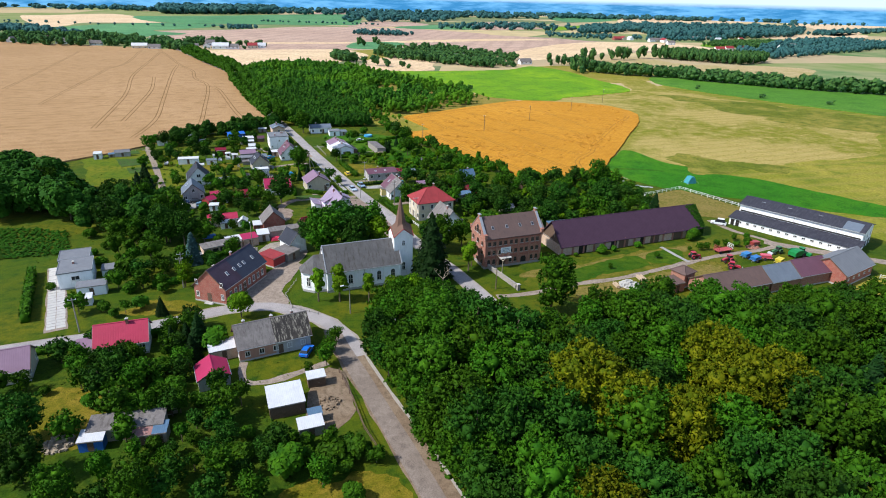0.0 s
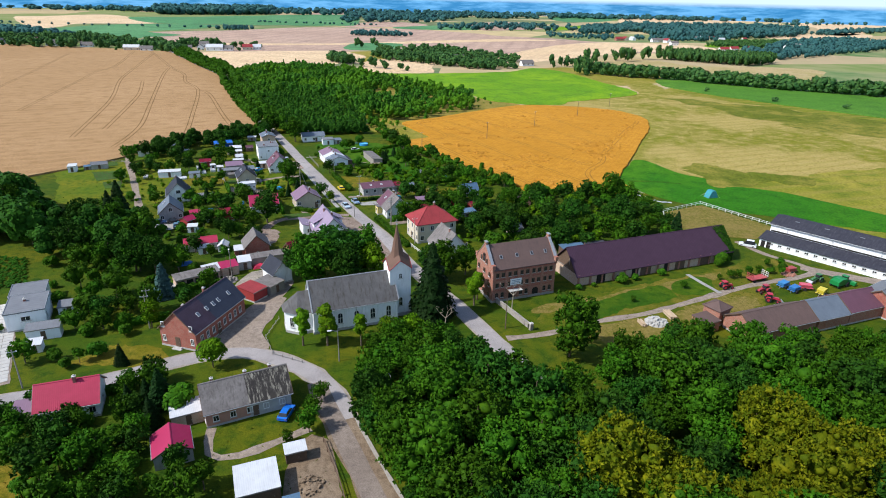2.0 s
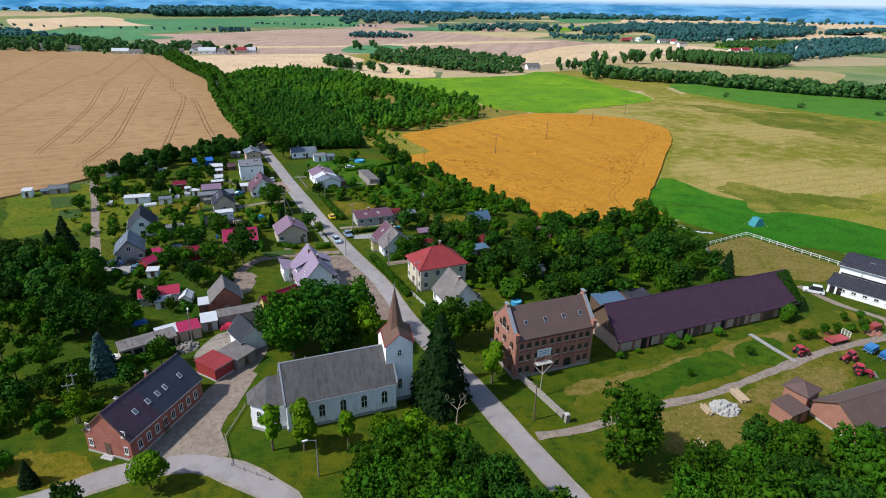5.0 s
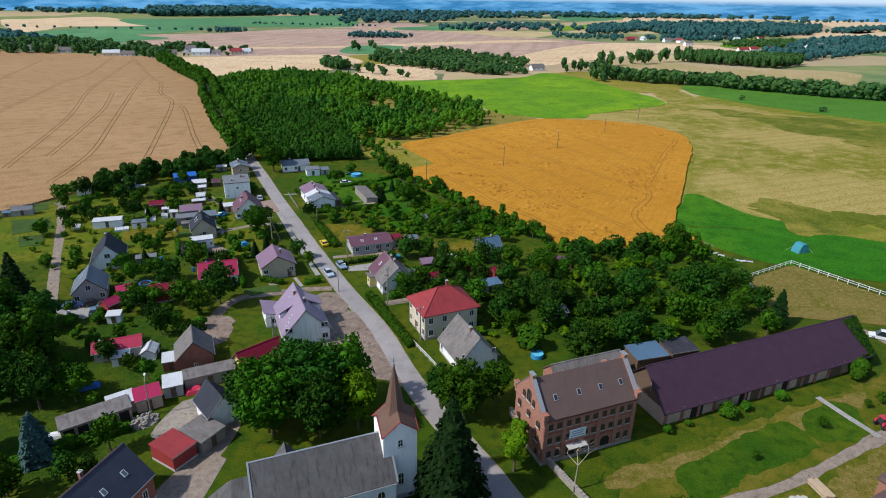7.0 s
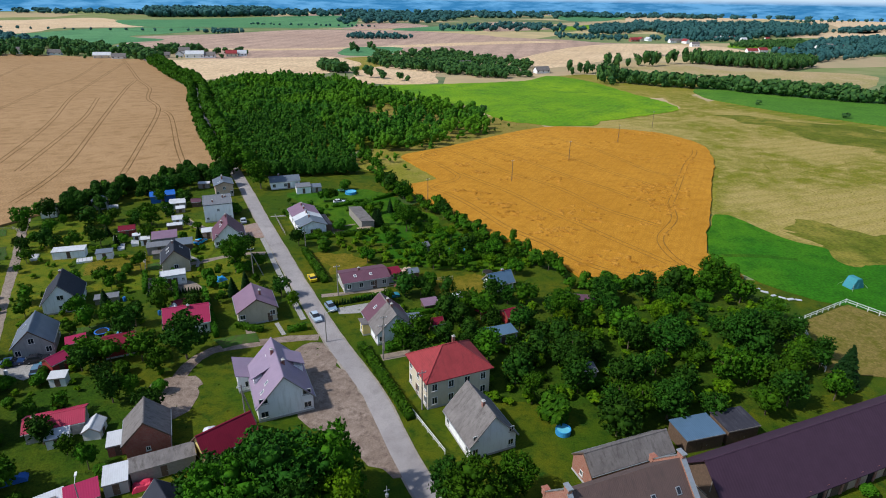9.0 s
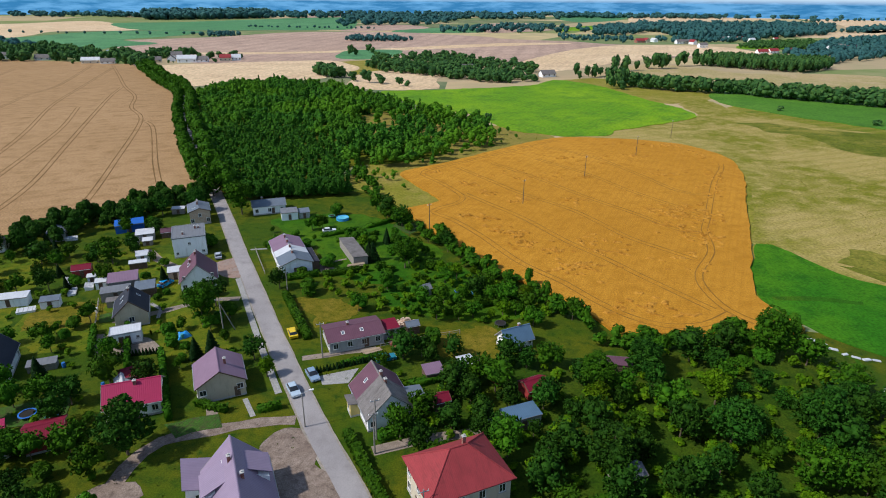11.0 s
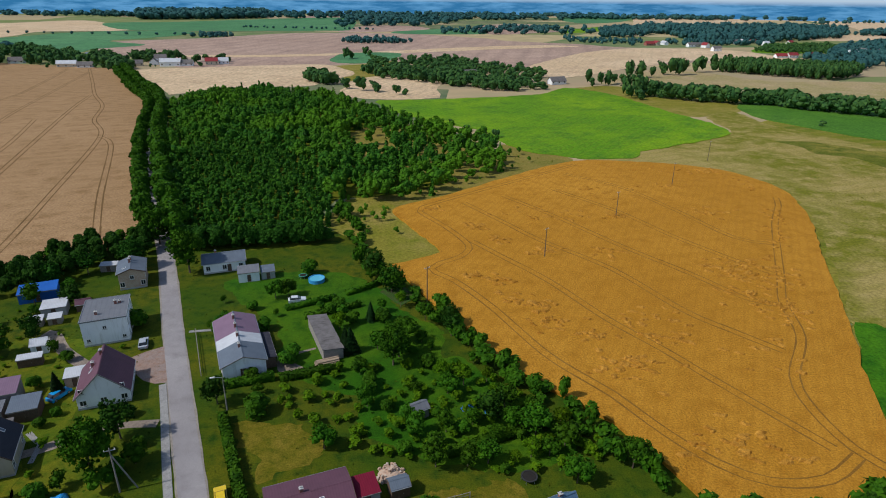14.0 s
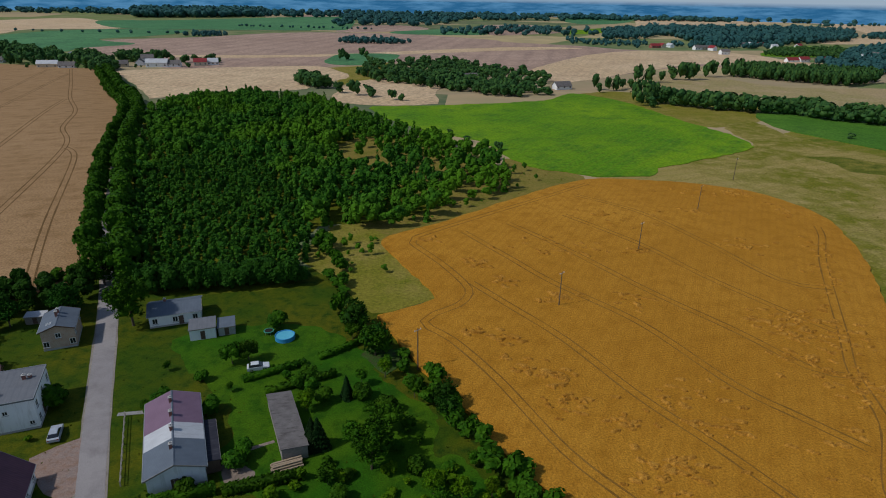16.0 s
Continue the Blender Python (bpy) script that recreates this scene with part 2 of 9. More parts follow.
# foliage
M["leaf"] = leaf("maple_leaves", (0.026, 0.086, 0.004), (0.050, 0.132, 0.006), (0.014, 0.056, 0.004))
M["leaf_dark"] = leaf("dark_leaves", (0.016, 0.060, 0.006), (0.032, 0.094, 0.008), (0.010, 0.042, 0.005))
M["leaf_light"] = leaf("fresh_leaves", (0.048, 0.120, 0.003), (0.105, 0.195, 0.005), (0.032, 0.088, 0.003))
M["crop_leaf"] = leaf("potato_leaves", (0.020, 0.105, 0.008), (0.040, 0.150, 0.010), (0.013, 0.072, 0.006))
M["weeds"] = leaf("rank_weed_leaves", (0.045, 0.120, 0.003), (0.105, 0.190, 0.005), (0.024, 0.078, 0.003))
M["leaf_yellow"] = leaf("flowering_lime_leaves", (0.060, 0.090, 0.003), (0.170, 0.175, 0.006), (0.034, 0.064, 0.003))
M["needles"] = leaf("spruce_needles", (0.004, 0.016, 0.004), (0.013, 0.036, 0.007), (0.006, 0.024, 0.005))
M["needles_blue"] = leaf("blue_spruce_needles", (0.035, 0.080, 0.075), (0.060, 0.115, 0.105), (0.045, 0.095, 0.085))
M["wood_leaf"] = leaf("young_forest_leaves", (0.020, 0.080, 0.008), (0.060, 0.155, 0.010), (0.013, 0.056, 0.007), (0.078, 0.178, 0.008))
M["plantation_leaf"] = leaf("plantation_leaves", (0.018, 0.082, 0.008), (0.064, 0.168, 0.011), (0.013, 0.060, 0.008))
M["yard_grass"] = land("trodden_yard_grass", (0.095, 0.118, 0.006), (0.19, 0.155, 0.022), (0.055, 0.095, 0.005), 0.11, 0.5)
M["dry_lawn"] = land("sun_dried_lawn", (0.15, 0.135, 0.008), (0.23, 0.175, 0.020), (0.085, 0.10, 0.005), 0.15, 0.7)
# paler and slightly bluer than near leaves, a light haze mixed into the colour
M["far_leaf"] = leaf("haze_tinted_woodland_leaves", (0.030, 0.098, 0.026), (0.080, 0.180, 0.038), (0.028, 0.092, 0.034))
# leaf green shifted to blue: the haze of distance is in this colour
M["hazy_leaf"] = leaf("blue_haze_woodland_leaves", (0.022, 0.078, 0.082), (0.045, 0.115, 0.100), (0.030, 0.095, 0.098))
M["bark"] = coat("bark", (0.10, 0.075, 0.05), (0.16, 0.125, 0.09), 0.95, 3, 20, 0.5)
M["dead_bark"] = coat("dead_bark", (0.30, 0.25, 0.19), (0.38, 0.32, 0.25), 0.95, 3, 20, 0.5)
# walls
M["white"] = coat("white_limewash", (0.86, 0.87, 0.88), (0.80, 0.81, 0.83), 0.9, 0.5, 10, 0.2, stain=(0.64, 0.64, 0.63))
M["cream"] = coat("cream_render", (0.62, 0.55, 0.42), (0.55, 0.48, 0.37), 0.9, 0.6, 10, 0.2, stain=(0.42, 0.37, 0.29))
M["beige"] = coat("beige_render", (0.52, 0.45, 0.33), (0.46, 0.39, 0.29), 0.9, 0.6, 10, 0.2, stain=(0.36, 0.31, 0.23))
M["yellow"] = coat("yellow_render", (0.66, 0.52, 0.20), (0.60, 0.46, 0.17), 0.9, 0.6, 10, 0.2)
M["grey_wall"] = coat("grey_render", (0.42, 0.41, 0.40), (0.35, 0.345, 0.34), 0.9, 0.6, 10, 0.2, stain=(0.27, 0.265, 0.26))
M["brick"] = brickwork("red_brick", (0.36, 0.085, 0.055), (0.29, 0.068, 0.045), (0.30, 0.19, 0.15), (0.24, 0.065, 0.045))
M["brick_old"] = brickwork("weathered_brick", (0.33, 0.112, 0.072), (0.27, 0.088, 0.06), (0.32, 0.22, 0.17), (0.36, 0.18, 0.125))
M["brick_pale"] = brickwork("pale_patched_brick", (0.50, 0.33, 0.23), (0.44, 0.27, 0.19), (0.50, 0.42, 0.34), (0.56, 0.45, 0.35))
M["pink_wall"] = coat("salmon_render", (0.46, 0.245, 0.18), (0.40, 0.21, 0.155), 0.9, 0.7, 10, 0.2, stain=(0.33, 0.20, 0.15))
M["red_wall"] = coat("red_painted_boards", (0.34, 0.045, 0.045), (0.27, 0.035, 0.035), 0.7, 1.0, 10, 0.2)
M["plank"] = coat("dark_planks", (0.10, 0.065, 0.045), (0.145, 0.095, 0.065), 0.9, 2.5, 16, 0.4)
M["plank_grey"] = coat("weathered_boards", (0.30, 0.275, 0.245), (0.22, 0.20, 0.18), 0.9, 2.5, 16, 0.4)
M["stone"] = coat("field_stone", (0.34, 0.31, 0.28), (0.25, 0.23, 0.205), 0.95, 1.8, 6, 0.8)
M["concrete"] = coat("concrete", (0.46, 0.45, 0.43), (0.38, 0.37, 0.355), 0.9, 1.0, 10, 0.3)
# roofs
M["r_mauve"] = roofing("mauve_sheet_roof", (0.215, 0.135, 0.195), (0.185, 0.115, 0.168), 0.55, 0.35, spec=0.2)
M["r_lilac"] = roofing("pale_lilac_sheet_roof", (0.27, 0.205, 0.29), (0.235, 0.18, 0.255), 0.5, 0.35, spec=0.25)
M["r_rust"] = roofing("faded_rusty_sheet_roof", (0.30, 0.15, 0.135), (0.22, 0.125, 0.115), 0.8, 0.2, stain=(0.30, 0.28, 0.27), amount=0.7, spec=0.1)
M["r_purple"] = roofing("purple_brown_sheet_roof", (0.135, 0.062, 0.088), (0.11, 0.052, 0.073), 0.6, 0.4, spec=0.15)
M["r_barn"] = roofing("long_dark_violet_roof", (0.062, 0.034, 0.056), (0.051, 0.028, 0.046), 0.75, 0.5, spec=0.1)
M["r_maroon"] = roofing("maroon_roof", (0.19, 0.012, 0.032), (0.15, 0.010, 0.027), 0.7, 0.33, spec=0.12)
M["r_crimson"] = roofing("crimson_tile_roof", (0.38, 0.022, 0.066), (0.32, 0.018, 0.055), 0.6, 0.3, courses=0.35)
M["r_red"] = roofing("red_tile_roof", (0.30, 0.044, 0.050), (0.24, 0.036, 0.040), 0.7, 0.25, stain=(0.14, 0.03, 0.03), courses=0.33, spec=0.15)
M["r_pink"] = roofing("faded_pink_roof", (0.34, 0.020, 0.078), (0.29, 0.018, 0.068), 0.6, 0.33, spec=0.2)
M["r_grey"] = roofing("old_fibre_cement_roof", (0.20, 0.185, 0.18), (0.13, 0.118, 0.116), 0.9, 0.18, stain=(0.065, 0.058, 0.05), amount=0.85, spec=0.1)
M["r_church"] = roofing("stained_slate_roof", (0.125, 0.122, 0.124), (0.088, 0.086, 0.087), 0.9, 0.25, stain=(0.048, 0.037, 0.029), amount=0.9, courses=0.3, spec=0.08)
M["r_slate"] = roofing("blue_grey_roof", (0.135, 0.165, 0.205), (0.11, 0.135, 0.17), 0.65, 0.3, spec=0.15)
M["r_dark"] = roofing("anthracite_roof", (0.040, 0.044, 0.058), (0.032, 0.036, 0.048), 0.75, 0.3, courses=0.33, spec=0.08)
M["r_school"] = roofing("dark_plum_tile_roof", (0.085, 0.058, 0.082), (0.070, 0.045, 0.060), 0.7, 0.3, courses=0.35, spec=0.12)
M["r_bluedark"] = roofing("dark_slate_blue_tile_roof", (0.060, 0.066, 0.092), (0.048, 0.053, 0.075), 0.65, 0.3, courses=0.35, spec=0.12)
M["r_mill"] = roofing("brown_clay_tile_roof", (0.125, 0.080, 0.071), (0.102, 0.067, 0.061), 0.8, 0.25, stain=(0.072, 0.052, 0.048), courses=0.3)
M["r_blue"] = roofing("bright_blue_roof", (0.020, 0.13, 0.48), (0.018, 0.11, 0.42), 0.5, 0.3)
M["r_steel"] = roofing("blue_sheet_roof", (0.085, 0.155, 0.24), (0.07, 0.13, 0.205), 0.45, 0.35)
M["r_white"] = roofing("white_sheet_roof", (0.55, 0.57, 0.60), (0.47, 0.49, 0.52), 0.6, 0.3, stain=(0.36, 0.36, 0.37), amount=0.6)
M["r_moss"] = roofing("mossy_black_roof", (0.035, 0.032, 0.032), (0.055, 0.05, 0.046), 0.95, 0.2, stain=(0.46, 0.43, 0.36), amount=0.95, spec=0.05)
M["r_felt"] = roofing("grey_felt_roof", (0.165, 0.175, 0.195), (0.135, 0.145, 0.165), 0.85, 1.0, stain=(0.11, 0.11, 0.12))
M["r_tarfelt"] = roofing("dark_felt_roof", (0.045, 0.046, 0.060), (0.034, 0.035, 0.047), 0.95, 1.0, stain=(0.10, 0.10, 0.115), amount=0.5, spec=0.05)
M["spire"] = roofing("brown_shingle_spire", (0.15, 0.085, 0.062), (0.12, 0.070, 0.052), 0.8, 0.25, courses=0.3)
# details
M["glass"] = coat("window_glass", (0.018, 0.022, 0.028), (0.026, 0.03, 0.036), 0.08, 1, 2, 0.02, spec=0.6)
M["frame"] = coat("white_window_frame", (0.76, 0.76, 0.74), (0.70, 0.70, 0.68), 0.5, 3, 10, 0.05)
M["hollow"] = coat("dark_opening", (0.018, 0.016, 0.014), (0.026, 0.022, 0.019), 0.95)
M["pole"] = coat("grey_concrete_pole", (0.25, 0.235, 0.215), (0.20, 0.19, 0.175), 0.9, 2, 12, 0.3)
M["steel"] = coat("galvanised_steel", (0.45, 0.46, 0.47), (0.38, 0.39, 0.40), 0.45, 3, 12, 0.1, metal=0.6)
M["tyre"] = coat("tyre_rubber", (0.025, 0.025, 0.025), (0.035, 0.035, 0.035), 0.9)
M["logs"] = coat("stacked_logs", (0.36, 0.27, 0.18), (0.44, 0.34, 0.24), 0.95, 2, 14, 0.5)
M["chim"] = brickwork("chimney_brick", (0.30, 0.085, 0.06), (0.25, 0.07, 0.05), (0.30, 0.24, 0.20))


def paint(name, rgb, rough=0.35):
    if name not in M:
        M[name] = coat(name, rgb, tuple(0.86 * v for v in rgb), rough, 2, 10, 0.03, spec=0.5)
    return M[name]


# ---------------------------------------------------------------- mesh helpers
class Geo:
    """Vertices and faces of one mesh, gathered shape by shape."""

    def __init__(self):
        self.v, self.f = [], []

    def add(self, verts, faces):
        k = len(self.v)
        self.v += [tuple(q) for q in verts]
        self.f += [tuple(i + k for i in f) for f in faces]
        return self

    def box(self, x, y, z, sx, sy, sz, rz=0.0, top=1.0):
        """A box on the height z, round (x, y); top: how far its upper face tapers."""
        c, s = math.cos(radians(rz)), math.sin(radians(rz))
        vs = []
        for zz, k in ((z, 1.0), (z + sz, top)):
            for a, b in ((-1, -1), (1, -1), (1, 1), (-1, 1)):
                px, py = a * sx / 2 * k, b * sy / 2 * k
                vs.append((x + c * px - s * py, y + s * px + c * py, zz))
        return self.add(vs, [(3, 2, 1, 0), (4, 5, 6, 7), (0, 1, 5, 4), (1, 2, 6, 5), (2, 3, 7, 6), (3, 0, 4, 7)])

    def along_x(self, profile, x0, x1):
        """A closed (y, z) outline drawn along x."""
        k = len(profile)
        vs = [(x0, y, z) for y, z in profile] + [(x1, y, z) for y, z in profile]
        fs = [tuple(range(k))[::-1], tuple(range(k, 2 * k))]
        fs += [(i, (i + 1) % k, k + (i + 1) % k, k + i) for i in range(k)]
        return self.add(vs, fs)

    def along_y(self, profile, y0, y1):
        k = len(profile)
        vs = [(x, y0, z) for x, z in profile] + [(x, y1, z) for x, z in profile]
        fs = [tuple(range(k)), tuple(range(k, 2 * k))[::-1]]
        fs += [((i + 1) % k, i, k + i, k + (i + 1) % k) for i in range(k)]
        return self.add(vs, fs)

    def prism(self, outline, z0, z1):
        k = len(outline)
        vs = [(x, y, z0) for x, y in outline] + [(x, y, z1) for x, y in outline]
        fs = [tuple(range(k))[::-1], tuple(range(k, 2 * k))]
        fs += [(i, (i + 1) % k, k + (i + 1) % k, k + i) for i in range(k)]
        return self.add(vs, fs)

    def cyl(self, x, y, z0, z1, r0, r1=None, n=10):
        r1 = r0 if r1 is None else r1
        ring = [(math.cos(2 * math.pi * i / n), math.sin(2 * math.pi * i / n)) for i in range(n)]
        vs = [(x + r0 * a, y + r0 * b, z0) for a, b in ring] + [(x + r1 * a, y + r1 * b, z1) for a, b in ring]
        fs = [tuple(range(n))[::-1], tuple(range(n, 2 * n))]
        fs += [(i, (i + 1) % n, n + (i + 1) % n, n + i) for i in range(n)]
        return self.add(vs, fs)

    def rod(self, p, q, r0, r1=None, n=6):
        """A tapered rod from p to q."""
        r1 = r0 if r1 is None else r1
        p, q = Vector(p), Vector(q)
        d = (q - p).normalized()
        a = d.orthogonal().normalized()
        b = d.cross(a)
        vs = []
        for c, r in ((p, r0), (q, r1)):
            for i in range(n):
                w = 2 * math.pi * i / n
                vs.append(c + r * (a * math.cos(w) + b * math.sin(w)))
        fs = [tuple(range(n))[::-1], tuple(range(n, 2 * n))]
        fs += [(i, (i + 1) % n, n + (i + 1) % n, n + i) for i in range(n)]
        return self.add(vs, fs)

    def wheel(self, x, y, z, r, w, n=14):
        """A disc whose axle runs along y."""
        return self.rod((x, y - w / 2, z), (x, y + w / 2, z), r, r, n)

    def mesh(self, name, material, smooth=False):
        me = bpy.data.meshes.new(name)
        me.from_pydata(self.v, [], self.f)
        me.materials.append(material)
        if smooth:
            me.polygons.foreach_set("use_smooth", [True] * len(me.polygons))
        me.update()
        return me


def part(name, geo, material, parent, label="", smooth=False, m=None):
    """Links a Geo, or a mesh that is already made, as one object under a thing or a part."""
    ob = new(name, geo.mesh(name, material, smooth) if isinstance(geo, Geo) else geo)
    ob.parent = parent
    if m is not None:
        ob.matrix_basis = m
    if label:
        ob["label"] = label
    return ob


def thing(name, label, category, x, y, z=0.0, rz=0.0, group="", kind=""):
    ob = new(name)
    ob.empty_display_size = 0.5
    ob.matrix_basis = pose(x, y, z, 0, 0, rz)
    return tagged(ob, label, category, group, kind)


def solo(name, geo, material, label, category, m=None, group="", kind="", smooth=False):
    ob = new(name, geo.mesh(name, material, smooth) if isinstance(geo, Geo) else geo)
    if m is not None:
        ob.matrix_basis = m
    return tagged(ob, label, category, group, kind)

# ---------------------------------------------------------------- ground, fields and roads
def rounded(points, step, closed=False):
    """A smooth line through the points, at even steps."""
    q = [Vector(p) for p in points]
    n, out = len(q), []
    for i in range(n if closed else n - 1):
        p1, p2 = q[i], q[(i + 1) % n]
        p0 = q[i - 1] if closed or i else p1
        p3 = q[(i + 2) % n] if closed or i + 2 < n else p2
        k = max(1, int((p2 - p1).length / step))
        for j in range(k):
            t = j / k
            out.append(0.5 * (2 * p1 + (p2 - p0) * t + (2 * p0 - 5 * p1 + 4 * p2 - p3) * t * t + (3 * p1 - p0 - 3 * p2 + p3) * t ** 3))
    if not closed:
        out.append(q[-1])
    return out


def field(name, label, points, z, material, ragged=0.5, step=4.0, smooth=True, category="field"):
    """A sheet of land, its edge ragged as plants make it, its rim going down to the ground."""
    edge = rounded(points, step, True) if smooth else [p for i in range(len(points)) for p in
            [Vector(points[i]).lerp(Vector(points[(i + 1) % len(points)]), j / max(1, int((Vector(points[i]) - Vector(points[(i + 1) % len(points)])).length / step)))
             for j in range(max(1, int((Vector(points[i]) - Vector(points[(i + 1) % len(points)])).length / step)))]]
    edge = [p + Vector((noise.noise((p.x * w, p.y * w, 1.3)), noise.noise((p.x * w, p.y * w, 7.7)))) * ragged
            + Vector((noise.noise((p.x * 1.3, p.y * 1.3, 3.1)), noise.noise((p.x * 1.3, p.y * 1.3, 5.9)))) * min(ragged, 1.6) * 0.7 for p in edge for w in (0.21 if ragged < 8 else 0.06,)]
    bm = bmesh.new()
    top = [bm.verts.new((p.x, p.y, z)) for p in edge]
    low = [bm.verts.new((p.x, p.y, -0.1)) for p in edge]
    face = bm.faces.new(top)
    if face.calc_area() and face.normal.z < 0:
        face.normal_flip()
    for i in range(len(top)):
        j = (i + 1) % len(top)
        bm.faces.new((low[i], low[j], top[j], top[i]))
    bm.normal_update()
    bmesh.ops.triangulate(bm, faces=[f for f in bm.faces if len(f.verts) > 4])
    bmesh.ops.recalc_face_normals(bm, faces=bm.faces)
    me = bpy.data.meshes.new(name)
    bm.to_mesh(me)
    bm.free()
    me.materials.append(material)
    return tagged(new(name, me), label, category, kind="structure")


def ribbon(geo, line, width, z, wobble=0.0):
    left, right = [], []
    for i, p in enumerate(line):
        d = (line[min(i + 1, len(line) - 1)] - line[max(i - 1, 0)]).normalized()
        n = Vector((-d.y, d.x))
        w = width / 2 + wobble * noise.noise((p.x * 0.3, p.y * 0.3, width))
        left.append(p + n * w)
        right.append(p - n * w)
    k = len(line)
    vs = [(p.x, p.y, z) for p in left] + [(p.x, p.y, z) for p in right] + [(p.x, p.y, -0.1) for p in left] + [(p.x, p.y, -0.1) for p in right]
    fs = []
    for i in range(k - 1):
        fs += [(k + i, k + i + 1, i + 1, i), (i, i + 1, 2 * k + i + 1, 2 * k + i), (3 * k + i, 3 * k + i + 1, k + i + 1, k + i)]
    return geo.add(vs, fs)


def strip(name, label, points, width, z, material, wobble=0.15, category="road", step=2.5):
    g = Geo()
    ribbon(g, rounded(points, step), width, z, wobble)
    return solo(name, g, material, label, category, kind="structure")


# patchwork of far farmland under everything
def farmland():
    m, n, l, bs = nodes_of("far_farmland")
    p = place(n)
    mp = n.new("ShaderNodeMapping")
    mp.inputs["Rotation"].default_value = (0, 0, 0.3)
    mp.inputs["Scale"].default_value = (0.0022, 0.0042, 1)
    l.new(p, mp.inputs["Vector"])
    v = n.new("ShaderNodeTexVoronoi")
    v.inputs["Scale"].default_value = 1.0
    l.new(mp.outputs[0], v.inputs["Vector"])
    r = n.new("ShaderNodeValToRGB")
    r.color_ramp.interpolation = "CONSTANT"
    tones = [(0.0, (0.40, 0.30, 0.19)), (0.25, (0.08, 0.17, 0.06)), (0.42, (0.52, 0.40, 0.22)), (0.6, (0.13, 0.20, 0.06)), (0.75, (0.46, 0.34, 0.20)), (0.9, (0.06, 0.12, 0.06))]
    for k, (at, c) in enumerate(tones):
        e = r.color_ramp.elements[k] if k < 2 else r.color_ramp.elements.new(at)
        e.position, e.color = at, (*c, 1)
    sx = n.new("ShaderNodeSeparateColor")
    l.new(v.outputs["Color"], sx.inputs[0])
    l.new(sx.outputs[0], r.inputs[0])
    f = noise_node(n, l, p, 0.02, 5, 0.6)
    col = mix(n, l, ramp(n, l, f, 0.3, 0.8), r.outputs[0], (0.30, 0.27, 0.15))
    l.new(col, bs.inputs["Base Color"])
    bs.inputs["Roughness"].default_value = 1.0
    bs.inputs["Specular IOR Level"].default_value = 0.0
    return m


g = Geo()
g.add([(-6000, -2500, 0), (6000, -2500, 0), (6000, 6000, 0), (-6000, 6000, 0)], [(0, 1, 2, 3)])
solo("ground", g, farmland(), "open farmland patchwork reaching the horizon", "ground", kind="structure")

field("ground_village", "garden grass with dry patches between the houses", [(-190, -60), (150, -60), (160, 90), (125, 170), (86, 190), (60, 192), (34, 205), (10, 238), (-5, 275), (-30, 300), (-70, 305), (-100, 288), (-150, 240), (-190, 180)], 0.02, M["lawn"], 2, category="grass")
# land right of the village
field("pasture", "olive green rough pasture", [(160, -60), (420, -60), (520, 300), (380, 520), (230, 500), (150, 420), (132, 330), (92, 232), (82, 196), (122, 165), (150, 100)], 0.04, M["olive"], 3, category="field")
field("meadow_dry", "pale dry unmown meadow", [(72, 392), (92, 386), (108, 383), (127, 373), (136, 357), (138, 340), (128, 306), (104, 255), (97, 241), (103, 231), (108, 218), (125, 210), (152, 214), (185, 225), (225, 240), (262, 290), (300, 330), (264, 376), (246, 400), (228, 420), (203, 478), (203, 518), (176, 500), (171, 456), (155, 439), (128, 422), (102, 408), (97, 398)], 0.07, M["meadow"], 2)
field("meadow_green", "bright wet green meadow strip", [(83.5, 214), (98, 241), (105.4, 234.7), (109.4, 219.3), (121.6, 207), (119.6, 202.4), (127.2, 198.1), (138, 194), (150, 182), (176, 150), (160, 146), (126, 161), (104, 173), (89, 184), (82, 200)], 0.104, M["emerald"], 1.2)
field("meadow_green_dark", "darker sedge line in the wet meadow", [(84, 206.5), (92, 206.8), (98, 205.6), (105, 203.6), (104, 202), (98, 203.5), (91.5, 204.6), (84, 204.6)], 0.13, M["lush"], 0.6)
field("meadow_rough", "dark rough grass beside the wet meadow", [(120.6, 235), (131, 233.5), (137, 223), (150.5, 220), (164, 214), (156, 202), (141.4, 206), (119, 199), (116.7, 209.3), (114.5, 222)], 0.110, M["olive_mixed"], 5, 1.5)
field("pasture_rough", "dark olive rough pasture strip", [(186, 430), (213, 417), (246, 400), (264, 376), (330, 310), (290, 280), (224, 320), (218, 341), (206, 361), (197, 392)], 0.099, M["olive_mixed"], 9, 2.0)
field("pasture_light", "yellowish grazed pasture", [(150, 130), (180, 125), (240, 110), (300, 140), (250, 135), (190, 150)], 0.115, M["meadow"], 3)
for nm, pts in (("track_meadow", [(152.7, 270.4), (165, 273), (176, 277), (190, 284), (205, 291), (230, 300)]), ("track_meadow_two", [(159.4, 294.8), (170, 300), (181.4, 305.4), (196, 314), (212, 323), (235, 338)])):
    strip(nm, "faint grassy rut across the meadow", pts, 0.9, 0.13, M["meadow_olive"], 0.7, "track")
field("paddock", "grazed dry paddock inside a white fence", [(78, 148), (84, 167), (101, 176), (118, 150), (104, 143)], 0.12, M["hay_streak"], 0.4, smooth=False, category="paddock")
